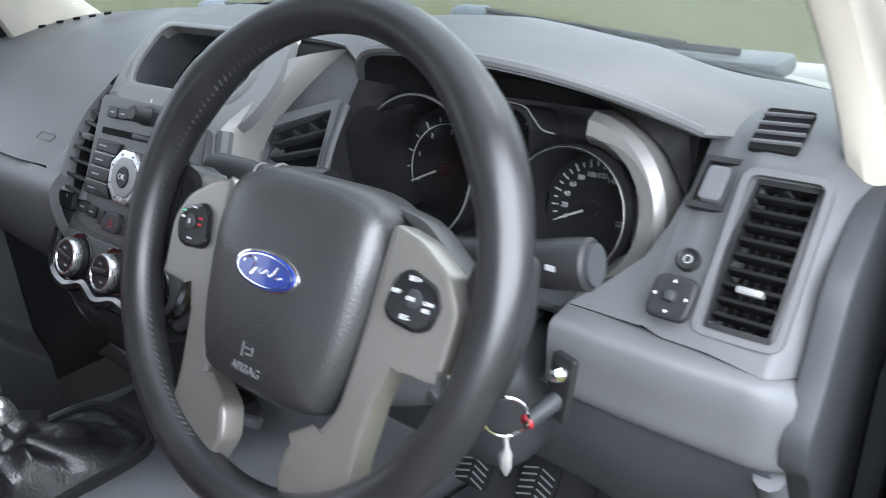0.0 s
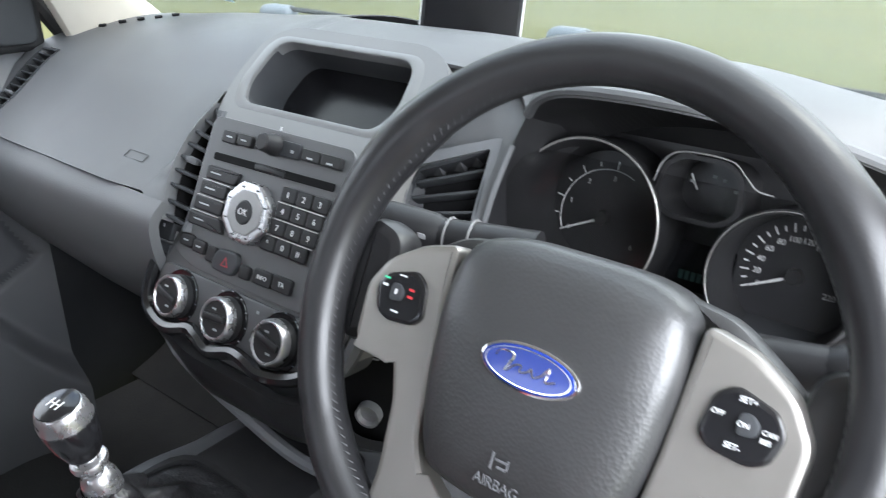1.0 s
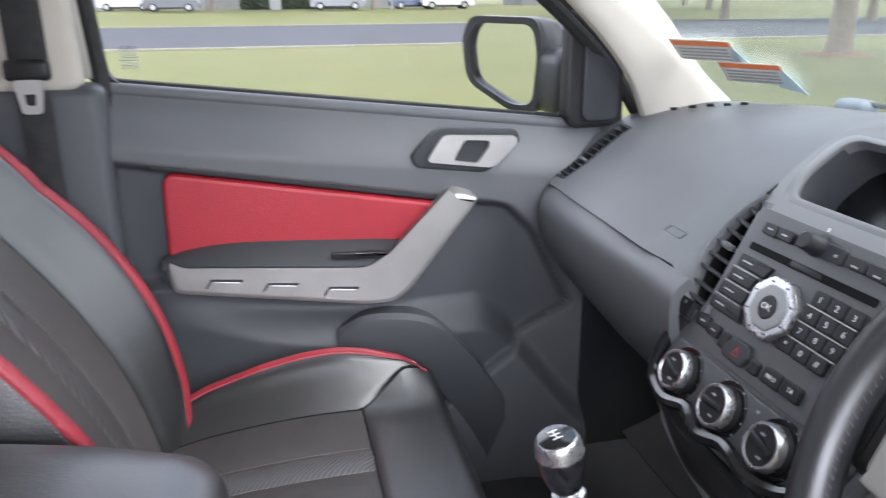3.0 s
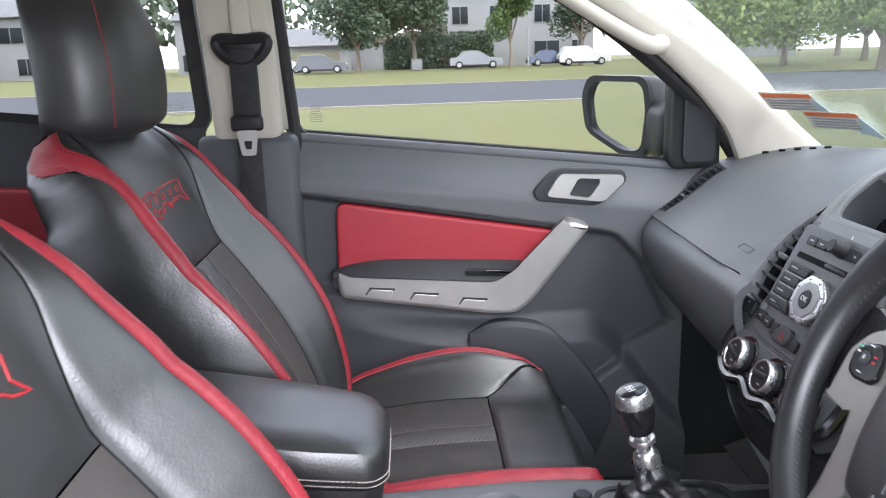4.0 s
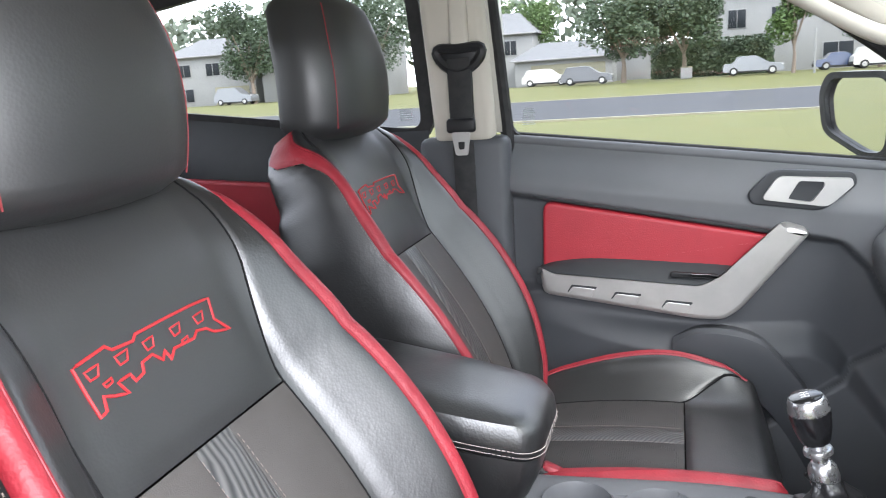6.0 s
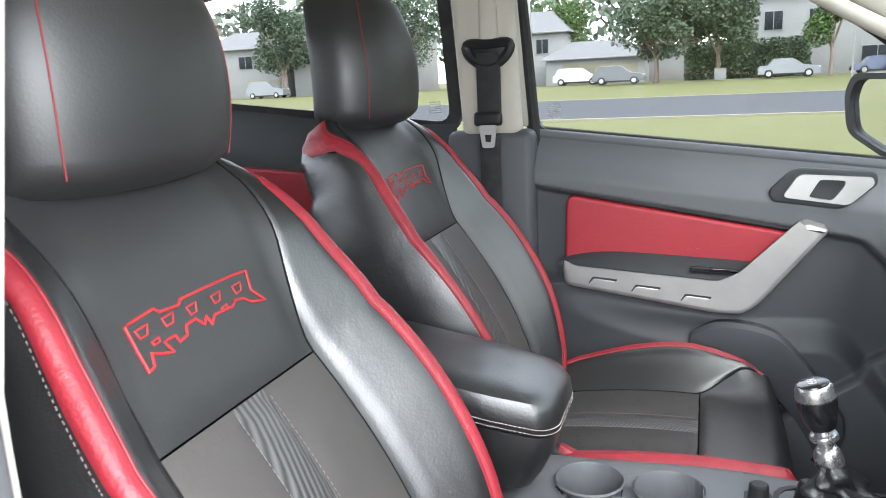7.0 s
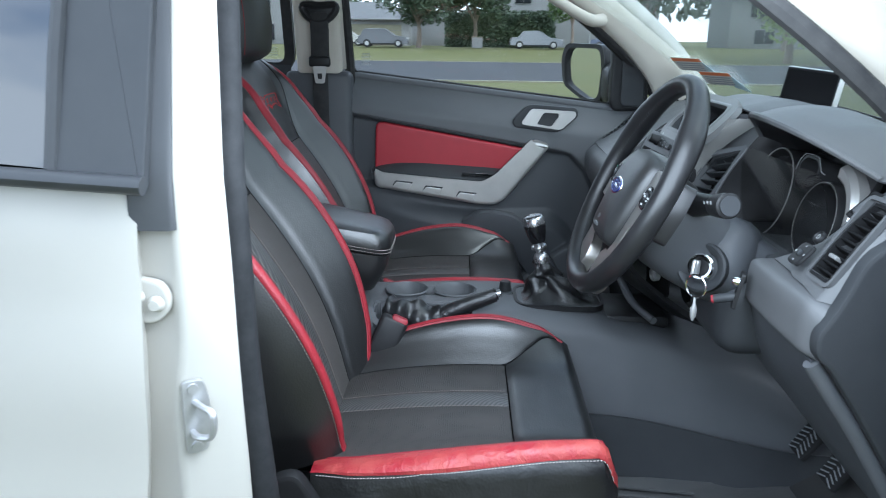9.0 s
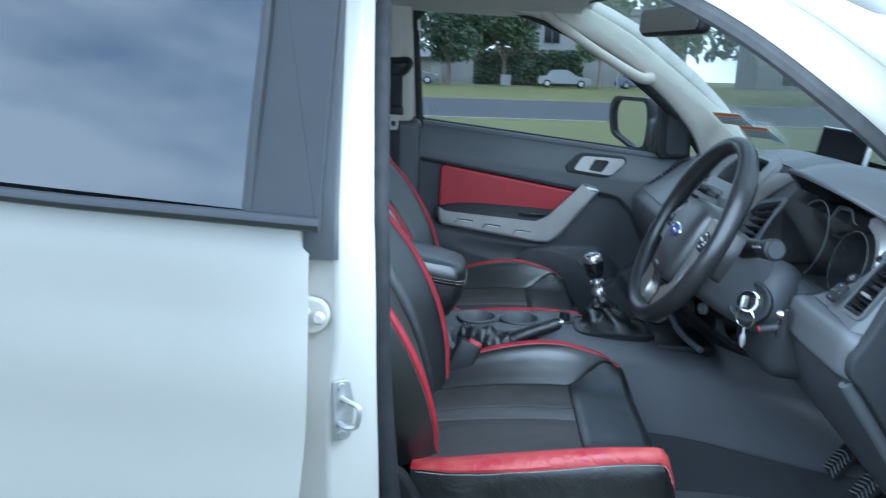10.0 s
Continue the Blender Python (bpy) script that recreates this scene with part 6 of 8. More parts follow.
for s, h in ((1.0, -0.02), (1.0, 0.012), (0.985, 0.024), (0.94, 0.033), (0.85, 0.038), (0.65, 0.042), (0.4, 0.044), (0.15, 0.045)):
    rows.append([HUB @ Vector((p.x * s, -0.02 + (p.y + 0.02) * s, h - 0.010 * max(p.y * s, 0) / 0.06 * (0.6 if h > 0 else 0))) for p in cov])
bm = sheet(rows, closed_u=True)
bmesh.ops.holes_fill(bm, edges=[e for e in bm.edges if e.is_boundary])
part("airbag_cover", bm, COVER, wheel, "grained black airbag cover")
AB = HUB @ Matrix.Translation((0, -0.016, 0.0445))
oval = [(0.033 * math.cos(a), 0.0145 * math.sin(a)) for a in (math.tau * k / 40 for k in range(40))]
part("badge_rim", plate(oval, 0.003, 0, 0.001, z=-0.002), CHROME, wheel, m=AB)
part("badge", plate([(x * 0.93, y * 0.87) for x, y in oval], 0.0016, 0, 0.0005, z=0.0006), BLUE, wheel, "blue oval badge", m=AB)
part("badge_line", ring([Vector((x * 0.87, y * 0.77)) for x, y in oval], [Vector((x * 0.845, y * 0.72)) for x, y in oval], 0.0003, 0.0022), CHROME, wheel, m=AB)
wave = spline([(-0.022, 0.002, 0), (-0.019, 0.006, 0), (-0.010, 0.0055, 0), (-0.014, -0.005, 0), (-0.008, 0.0, 0), (-0.004, 0.001, 0), (-0.004, -0.003, 0), (0.001, -0.001, 0), (0.003, 0.0012, 0), (0.005, -0.003, 0), (0.010, 0.0, 0), (0.014, 0.0055, 0), (0.013, -0.003, 0), (0.019, -0.001, 0)], 4)
part("badge_stroke", tube([AB @ Vector((p[0], p[1], 0.0022)) for p in wave], 0.0007, 5), CHROME, wheel, "bright flowing line")
words("AIRBAG", 0.0088, HUB @ Matrix.Translation((0, -0.087, 0.0435)), DASH_MID, wheel, depth=0.0004)
part("horn_mark", join(rbox((0.0018, 0.010, 0.0004), (-0.006, -0.0735, 0.0445), 0), rbox((0.008, 0.0014, 0.0004), (0.0, -0.072, 0.0445), 0), rbox((0.0014, 0.006, 0.0004), (0.0045, -0.073, 0.0445), 0), rbox((0.006, 0.0014, 0.0004), (0.001, -0.076, 0.0445), 0)), DASH_MID, wheel, m=HUB)
for s in (-1, 1):
    # side spoke: silver plate with the button pod, leather bridge to the rim
    sp = [(0.082, 0.040), (0.110, 0.033), (0.136, 0.017), (0.149, -0.004), (0.147, -0.045), (0.110, -0.047), (0.101, -0.075), (0.097, -0.12), (0.100, -0.160), (0.078, -0.178), (0.046, -0.187), (0.030, -0.152), (0.036, -0.128), (0.060, -0.112), (0.072, -0.09), (0.078, -0.03)]
    part("spoke_plate", plate([(s * x, y) for x, y in sp], 0.020, 0.005, 0.004, z=0.003), SILVER_WARM, wheel, "satin silver spoke reaching down to the rim", m=HUB)
    sh = [(0.055, 0.052), (0.093, 0.046), (0.130, 0.022), (0.142, 0.010), (0.13, 0.004), (0.10, 0.020), (0.068, 0.028)]
    part("spoke_shoulder", plate([(s * x, y) for x, y in sh], 0.022, 0.008, 0.006, z=-0.018), COVER, wheel, m=HUB)
    br = [(0.138, 0.034), (0.172, 0.044), (0.180, 0.0), (0.172, -0.055), (0.140, -0.046), (0.134, -0.01)]
    part("spoke_bridge", plate([(s * x, y) for x, y in br], 0.026, 0.012, 0.009, z=-0.016), WHEEL, wheel, m=HUB)
    pod = [(0.097, 0.007), (0.107, 0.0145), (0.130, 0.0075), (0.1365, -0.003), (0.132, -0.0195), (0.122, -0.0245), (0.100, -0.022), (0.093, -0.015)]
    podp = part("button_pod", plate([(s * x, y) for x, y in pod], 0.007, 0.004, 0.002, z=0.020), GLOSS, wheel, "gloss black button pod", m=HUB)
    cx = s * 0.1175
    part("pod_centre", plate([(cx - 0.005, -0.010), (cx + 0.005, -0.0085), (cx + 0.0065, -0.002), (cx + 0.001, 0.003), (cx - 0.005, 0.002)], 0.002, 0.002, 0.0008, z=0.027), DASH_DARK, podp, m=HUB)
    if s > 0:
        for tx, u, v, z in (("SET+", 0.1145, 0.0085, 0.0056), ("OFF", 0.1015, -0.002, 0.005), ("ON", 0.1155, -0.0038, 0.005), ("CAN", 0.1285, -0.004, 0.0045), ("RES", 0.1275, -0.0085, 0.0045), ("SET-", 0.113, -0.0165, 0.0056)):
            words(tx, z * 0.8, HUB @ Matrix.Translation((u, v, 0.0275 + (0.002 if tx == "ON" else 0))), WHITE_MARK, podp)
    else:
        for u, v, w, h, mt in ((a_, b_, c_ * 0.6, d_ * 0.6, e_) for a_, b_, c_, d_, e_ in ((-0.1165, 0.0085, 0.010, 0.002, WHITE_MARK), (-0.129, 0.004, 0.008, 0.002, material("green mark", (0.05, 0.5, 0.25), 0.5)), (-0.129, -0.001, 0.007, 0.003, WHITE_MARK), (-0.1065, 0.001, 0.007, 0.003, RED_THREAD), (-0.1065, -0.004, 0.007, 0.003, RED_THREAD), (-0.1175, -0.003, 0.003, 0.006, WHITE_MARK), (-0.116, -0.0165, 0.010, 0.002, WHITE_MARK))):
            part("marking", rbox((w, h, 0.0004), (u, v, 0.0272 if abs(v + 0.003) > 0.0001 else 0.0292), 0), mt, podp, m=HUB)
part("hub", lathe([(0.0, -0.07), (0.04, -0.07), (0.046, -0.03), (0.05, -0.008), (0.0, -0.008)], 32), BLACK, wheel, m=HUB)

column = thing("steering_column", "charcoal steering column shroud with ignition lock", "steering column")
prof = [(0.0, 0.034), (0.045, 0.032), (0.066, 0.018), (0.072, -0.01), (0.066, -0.06), (0.045, -0.092), (0.0, -0.100), (-0.045, -0.092), (-0.066, -0.06), (-0.072, -0.01), (-0.066, 0.018), (-0.045, 0.032)]
loop = spline([(*p, 0) for p in prof], 4, closed=True)
rows = []
for d, s in ((-0.045, 0.78), (-0.055, 0.95), (-0.075, 1.03), (-0.12, 1.06), (-0.18, 1.04), (-0.25, 0.98), (-0.31, 0.9)):
    rows.append([WH @ Vector((p.x * s, p.y * s - 0.0 - 0.08 * (-d - 0.045), d)) for p in loop])
part("shroud", sheet(rows, closed_u=True, cap=True), DASH_LOW, column, "charcoal column shroud")
IG = facing((0.474, 0.128, 1.103), (-0.195, 0.155, 0.957), (0.62, 0.78, 0))
part("lock_housing", rbox((0.105, 0.13, 0.12), (0.010, 0.022, -0.068), 0.045, 4), DASH_LOW, column, "rounded charcoal lock housing", m=IG)
part("lower_shroud", rbox((0.20, 0.16, 0.13), (0.40, 0.24, 1.02), 0.04, 4), DASH_DARK, column)
# ignition barrel on the door side, with key and ring
part("lock_boss", lathe([(0.036, -0.06), (0.040, -0.004), (0.0395, 0.002), (0.036, 0.004), (0.031, 0.002), (0.024, -0.006), (0.0, -0.006)], 32), DASH_DARK, column, "round charcoal ignition boss", m=IG)
part("lock_ring", lathe([(0.021, -0.006), (0.0215, 0.005), (0.019, 0.008), (0.0155, 0.008), (0.0135, 0.002)], 28, False), CHROME, column, "chrome ignition ring", m=IG)
part("lock_barrel", lathe([(0.0, 0.001), (0.0115, 0.001), (0.014, 0.003), (0.014, -0.005)], 24), BLACK, column, m=IG)
keyt = thing("car_key", "ignition key with a steel ring and small charm", "key")
part("key_bow", rbox((0.006, 0.024, 0.026), (0, -0.002, 0.022), 0.003, 2), STEEL, keyt, m=IG)
ringc = Vector((0.527, 0.106, 1.088))
part("key_ring", tube([ringc + Vector((0.0175 * math.cos(a) * 0.8, 0.0175 * math.cos(a) * 0.6, 0.0175 * math.sin(a))) for a in (math.tau * k / 28 for k in range(28))], 0.0015, 6, closed=True), CHROME, keyt)
part("charm", tube([ringc + Vector((0, 0, -0.017)), ringc + Vector((0.001, 0, -0.028)), ringc + Vector((0.0, 0, -0.036)), ringc + Vector((0, 0, -0.048)), ringc + Vector((0, 0, -0.056))], lambda t: (0.0018, 0.0022, 0.0055, 0.0048, 0.0012)[min(int(t * 4.99), 4)], 8), STEEL, keyt)
# indicator and wiper stalks
for s, nm, lab in ((1, "wiper_stalk", "black wiper stalk with a round end"), (-1, "indicator_stalk", "black indicator stalk with pale bands")):
    stalk = thing(nm, lab, "stalk")
    a = WH @ Vector((s * 0.060, 0.020, -0.085)) if s > 0 else Vector((0.325, 0.133, 1.222))
    b = Vector((0.586, 0.122, 1.225)) if s > 0 else Vector((0.200, 0.105, 1.226))
    d = b - a
    part("stem", tube([a, a + d * 0.35, a + d * 0.62], lambda t: 0.020 - 0.006 * t, 14), BLACK, stalk)
    part("grip", tube([a + d * 0.60, a + d * 0.66, a + d * 0.9, a + d * 0.985, b], lambda t: (0.0135, 0.0165, 0.0185, 0.0185, 0.016)[min(int(t * 4.99), 4)], 18), BLACK, stalk)
    part("end_cap", tube([b, b + d.normalized() * 0.003], 0.0145, 18), DASH_DARK, stalk)
    if s < 0:
        for f in (0.40, 0.56):
            part("pale_band", tube([a + d * f, a + d * (f + 0.008)], 0.0185 if f < 0.5 else 0.0165, 16), SATIN, stalk)
    for j in range(3):
        part("marking", rbox((0.007, 0.0006, 0.004), a + d * (0.66 + 0.09 * j) + Vector((0, -0.0182, 0.004)), 0), GREY_MARK, stalk)

# ---- front seats ----
def outward(curve, u, v):
    """Outer normal of a padded surface; the backrest's face runs the other way round from the cushion's."""
    e = 1e-3
    n = (curve(u + e, v) - curve(u - e, v)).cross(curve(u, min(v + e, 1)) - curve(u, max(v - e, 0)))
    if n.length < 1e-12:
        return Vector((0, 0, 0))
    return -n.normalized() if curve is back_curve else n.normalized()


def loft_patch(curve, u0, u1, v0, v1, nu, nv, puff=0.004, out=0.0):
    """A padded panel on the surface curve(u, v): sunk at its seams, swollen between them."""
    rows = []
    for i in range(nv + 1):
        v = lerp(v0, v1, i / nv)
        row = []
        for j in range(nu + 1):
            u = lerp(u0(v) if callable(u0) else u0, u1(v) if callable(u1) else u1, j / nu)
            p, n = curve(u, v), outward(curve, u, v)
            su, sv = j / nu, i / nv
            k = math.sin(min(1, 4.5 * min(su, 1 - su)) * math.pi / 2) * math.sin(min(1, 12 * min(sv, 1 - sv)) * math.pi / 2)
            row.append(p + n * (puff * k + out))
        rows.append(row)
    return sheet(rows)


BACK_V = [0.0, 0.12, 0.3, 0.5, 0.68, 0.82, 0.91, 0.965, 1.0]
BACK_W = [0.180, 0.208, 0.233, 0.242, 0.230, 0.212, 0.198, 0.182, 0.15]       # half width
BACK_B = [0.036, 0.054, 0.069, 0.071, 0.058, 0.036, 0.019, 0.008, 0.0]         # bolster depth
BACK_T = [0.10, 0.118, 0.128, 0.128, 0.120, 0.106, 0.090, 0.07, 0.045]             # thickness behind the face


def table(v, ys):
    for i in range(len(BACK_V) - 1):
        if v <= BACK_V[i + 1] or i == len(BACK_V) - 2:
            t = (v - BACK_V[i]) / (BACK_V[i + 1] - BACK_V[i])
            p = [ys[max(i - 1, 0)], ys[i], ys[i + 1], ys[min(i + 2, len(ys) - 1)]]
            return 0.5 * (2 * p[1] + (p[2] - p[0]) * t + (2 * p[0] - 5 * p[1] + 4 * p[2] - p[3]) * t * t + (3 * p[1] - p[0] - 3 * p[2] + p[3]) * t ** 3)


def back_axis(v):
    """Mid line of the backrest's face: y, z in the seat's own axes, and its lean."""
    z = 0.80 + 0.592 * v
    y = -0.462 - 0.25 * v - 0.03 * v * v + 0.030 * math.sin(math.pi * min(v * 1.6, 1)) - 0.040 * ease(0.80, 1.0, v) ** 1.5 - 0.022 * math.sin(math.pi * min(v * 1.02, 1)) ** 0.8
    return y, z


def back_curve(u, v):
    """u: 0 mid face, 0.42 edge of the insert, 0.72 crest, 0.8..0.92 red strip, 1.0 side, 1.6 back; negative mirrors."""
    s = -1 if u < 0 else 1
    a = abs(u)
    w, b, t = table(v, BACK_W), table(v, BACK_B), table(v, BACK_T)
    keys = [(0.0, 0.0, 0.0), (0.25, 0.33, 0.0), (0.42, 0.56, 0.04), (0.50, 0.655, 0.30), (0.58, 0.75, 0.60), (0.66, 0.845, 0.88), (0.73, 0.91, 0.99), (0.79, 0.945, 0.96), (0.86, 0.972, 0.78), (0.97, 1.0, 0.35), (1.08, 1.015, -0.02), (1.3, 1.0, -0.75), (1.5, 0.9, -1.0), (1.8, 0.4, -1.05), (2.0, 0.0, -1.05)]
    for i in range(len(keys) - 1):
        if a <= keys[i + 1][0] or i == len(keys) - 2:
            k0, k1 = keys[i], keys[i + 1]
            p0, p3 = keys[max(i - 1, 0)], keys[min(i + 2, len(keys) - 1)]
            q = (a - k0[0]) / (k1[0] - k0[0])
            c = [0.5 * (2 * k0[j] + (k1[j] - p0[j]) * q + (2 * p0[j] - 5 * k0[j] + 4 * k1[j] - p3[j]) * q * q + (3 * k0[j] - p0[j] - 3 * k1[j] + p3[j]) * q ** 3) for j in (1, 2)]
            break
    d = c[1] * b if c[1] > 0 else c[1] * t
    y, z = back_axis(v)
    y2, z2 = back_axis(min(v + 0.02, 1.0))
    y1, z1 = back_axis(max(v - 0.02, 0.0))
    tan = Vector((0, y2 - y1, z2 - z1)).normalized()
    nrm = Vector((0, tan.z, -tan.y))
    arch = 0.030 * max(1 - min(abs(c[0]), 1) ** 2, 0) * ease(0.72, 1.0, v)
    return Vector((s * c[0] * w, y, z + arch)) + nrm * d


CUSH_V = [0.0, 0.15, 0.4, 0.62, 0.82, 0.93, 0.98, 1.0]
CUSH_W = [0.215, 0.235, 0.243, 0.243, 0.240, 0.235, 0.223, 0.200]
CUSH_B = [0.030, 0.046, 0.066, 0.072, 0.052, 0.026, 0.01, 0.0]
WORN_SIDE = [0.0, 0.006, 0.016, 0.028, 0.038, 0.042, 0.040, 0.036]      # the driver's entry side is pressed flat
FIRM_SIDE = [0.026, 0.034, 0.042, 0.046, 0.046, 0.044, 0.041, 0.036]
CUSH_T = [0.11, 0.115, 0.12, 0.12, 0.115, 0.105, 0.09, 0.07]


def cush_curve(u, v, entry):
    s = -1 if u < 0 else 1
    a = abs(u)
    global BACK_V
    keep = BACK_V
    BACK_V = CUSH_V
    w, b, t = table(v, CUSH_W), table(v, entry if s > 0 else CUSH_B), table(v, CUSH_T)
    BACK_V = keep
    keys = [(0.0, 0.0, 0.0), (0.25, 0.33, 0.0), (0.42, 0.58, 0.04), (0.60, 0.76, 0.55), (0.72, 0.86, 0.98), (0.80, 0.93, 1.0), (0.92, 0.985, 0.55), (1.05, 1.01, 0.0), (1.3, 1.02, -0.6), (1.5, 0.98, -1.0)]
    for i in range(len(keys) - 1):
        if a <= keys[i + 1][0] or i == len(keys) - 2:
            k0, k1 = keys[i], keys[i + 1]
            p0, p3 = keys[max(i - 1, 0)], keys[min(i + 2, len(keys) - 1)]
            q = (a - k0[0]) / (k1[0] - k0[0])
            c = [0.5 * (2 * k0[j] + (k1[j] - p0[j]) * q + (2 * p0[j] - 5 * k0[j] + 4 * k1[j] - p3[j]) * q * q + (3 * k0[j] - p0[j] - 3 * k1[j] + p3[j]) * q ** 3) for j in (1, 2)]
            break
    d = c[1] * b if c[1] > 0 else c[1] * t
    y = lerp(-0.475, 0.0, v)
    z = 0.800 + 0.022 * v - 0.070 * ease(0.91, 1.0, v) ** 1.6 + 0.012 * math.sin(math.pi * min(v / 0.9, 1))
    return Vector((s * c[0] * w, y, z + d))


def edge_line(curve, u, v0, v1, r, n=40, out=0.001):
    pts = []
    for k in range(n + 1):
        v = lerp(v0, v1, k / n)
        pts.append(curve(u(v) if callable(u) else u, v))
    return tube(pts, r, 6)


def stitches(curve, u, v0, v1, n, mat, name, parent, r=0.0006):
    """A run of single stitches along a seam."""
    out = []
    for k in range(n):
        v = lerp(v0, v1, (k + 0.2) / n)
        v2 = lerp(v0, v1, (k + 0.75) / n)
        ua, ub = (u(v), u(v2)) if callable(u) else (u, u)
        nn = outward(curve, ua, v) * 0.0024
        out.append(tube([curve(ua, v) + nn, curve(ub, v2) + nn], r, 4))
    return part(name, join(*out), mat, parent)


def embroidery(seat, v_mid):
    """A jagged red outlined banner across the upper panel, with small angular outlines inside."""
    outer = [(0.0, 0.92), (0.022, -0.38), (0.062, -0.30), (0.078, 0.05), (0.125, -0.08), (0.205, -0.20), (0.172, 0.16), (0.250, 0.20), (0.262, -0.02), (0.315, 0.06), (0.330, 0.30), (0.40, 0.36), (0.448, 0.10), (0.490, 0.30), (0.520, 0.00), (0.56, 0.12), (0.590, 0.22), (0.74, 0.20), (0.775, 0.34), (0.84, 0.28), (0.885, 0.10), (1.0, -0.08), (0.925, 0.42), (0.945, 1.0), (0.80, 1.02), (0.36, 0.98), (0.335, 0.86), (0.22, 0.90), (0.19, 1.04)]
    inner = [[(a, 0.72), (a + 0.075, 0.76), (a + 0.055, 0.52), (a + 0.012, 0.50)] for a in (0.045, 0.215, 0.375, 0.62, 0.79)] + [[(a, 0.30), (a + 0.05, 0.34), (a + 0.045, 0.24), (a + 0.01, 0.20)] for a in (0.10, 0.66)]
    for loop, r in [(outer, 0.00155)] + [(p, 0.0011) for p in inner]:
        path = []
        for (s0, h0), (s1, h1) in zip(loop, loop[1:] + loop[:1]):
            n = max(2, int(abs(s1 - s0) * 40))
            path += [(lerp(s0, s1, t / n), lerp(h0, h1, t / n)) for t in range(n)]
        pts = [on_back(0.100 - 0.19 * a, v_mid + 0.030 * h / 0.60) for a, h in path]
        part("embroidery", tube(pts, r, 6, closed=True), RED_THREAD, seat, "red embroidered outline mark")


def on_back(x, v, lift=0.0042):
    w = table(v, BACK_W)
    u = abs(x) / w / 0.33 * 0.25 if abs(x) / w < 0.33 else 0.25 + (abs(x) / w - 0.33) / 0.23 * 0.17
    u = math.copysign(u, x)
    return back_curve(u, v) + outward(back_curve, u, v) * lift


def front_seat(label, entry):
    seat = thing("front_seat", label, "car seat", group="front seats")

    def cushion_at(u, v):
        return cush_curve(u, v, entry)

    # backrest: the middle panel widens towards the shoulders, the red strips run out over them
    def seam_u(v):
        return 0.42 + 0.20 * ease(0.62, 1.0, v)

    def strip_in(v):
        return 0.695 + 0.30 * ease(0.87, 1.0, v) ** 1.4

    def strip_out(v):
        return 0.820 + 0.05 * ease(0.45, 0.80, v) + 0.52 * ease(0.85, 1.0, v) ** 1.2

    part("back_panel", loft_patch(back_curve, lambda v: -seam_u(v), seam_u, 0.615, 1.0, 24, 22, 0.004), MATTE_LEATHER, seat, "smooth black leather upper panel")
    for s in (-1, 1):
        sea, sin_, sout = (lambda v, q=s: q * seam_u(v)), (lambda v, q=s: q * (strip_in(v) - (0.010 if q < 0 else 0.0))), (lambda v, q=s: q * strip_out(v))
        part("back_insert", loft_patch(back_curve, s * 0.10, s * 0.42, 0.0, 0.612, 8, 20, 0.004), SUEDE, seat, "charcoal brown fabric insert")
        part("back_bolster", loft_patch(back_curve, sea, sin_, 0.0, 1.0, 20, 44, 0.0022), LEATHER, seat, "black leather bolster")
        part("red_strip", loft_patch(back_curve, sin_, sout, 0.0, 1.0, 8, 60, 0.003, 0.001), RED, seat, "red leather edge strip")
        part("back_side", loft_patch(back_curve, sout, s * 2.0, 0.0, 1.0, 16, 44, 0.002), LEATHER, seat, "black leather side")
        stitches(back_curve, lambda v, q=s: q * (strip_out(v) + 0.012), 0.02, 0.95, 110, SEAM_THREAD, "stitching", seat)
        stitches(back_curve, s * 0.105, 0.01, 0.60, 60, SEAM_THREAD, "stitching", seat, 0.0005)
        part("seam", edge_line(back_curve, sea, 0.0, 0.985, 0.0014), VOID, seat)
        part("piping", edge_line(back_curve, sin_, 0.0, 0.99, 0.0026, 60), RED, seat, "red piping")
    part("centre_band", loft_patch(back_curve, -0.10, 0.10, 0.0, 0.612, 6, 20, 0.003), CARBON, seat, "carbon weave centre band")
    # cushion
    # on the side towards the passenger door the bolster runs out to a point and the front panel passes over it
    def thigh_u(v):
        return 0.42 + 0.315 * ease(0.64, 0.91, v) ** 0.9

    def entry_u(v):
        return 0.67 + 0.10 * ease(0.72, 1.0, v)

    def taper_out(v):
        return 0.95 - 0.21 * ease(0.60, 0.91, v)

    part("thigh_panel", loft_patch(cushion_at, lambda v: -thigh_u(v), entry_u, 0.665, 1.0, 24, 24, 0.005), LEATHER, seat, "smooth black leather front panel")
    for s in (-1, 1):
        part("cushion_insert", loft_patch(cushion_at, s * 0.10, entry_u if s > 0 else -0.42, 0.0, 0.66, 10, 16, 0.005), PERF, seat, "perforated fabric insert")
        if s > 0:
            inner_u, e0, out_u, last = entry_u, entry_u, (lambda v: 1.045 - 0.145 * ease(0.25, 0.85, v)), 1.0
        else:
            inner_u, e0, out_u, last = (lambda v: -thigh_u(v)), -0.735, (lambda v: -taper_out(v)), 0.91
        if s < 0:
            part("cushion_bolster", loft_patch(cushion_at, inner_u, e0, 0.0, last, 12, 30, 0.004), LEATHER, seat, "black leather bolster")
        part("red_strip", loft_patch(cushion_at, e0, out_u, 0.0, last, 6, 36, 0.0035, 0.001), WORN_RED if s > 0 and entry is WORN_SIDE else RED, seat, "red leather edge strip, wrinkled and worn" if s > 0 and entry is WORN_SIDE else "red leather edge strip")
        part("cushion_side", loft_patch(cushion_at, out_u, s * 1.5, 0.0, 1.0, 12, 30, 0.003), CREASED, seat, "creased black leather side")
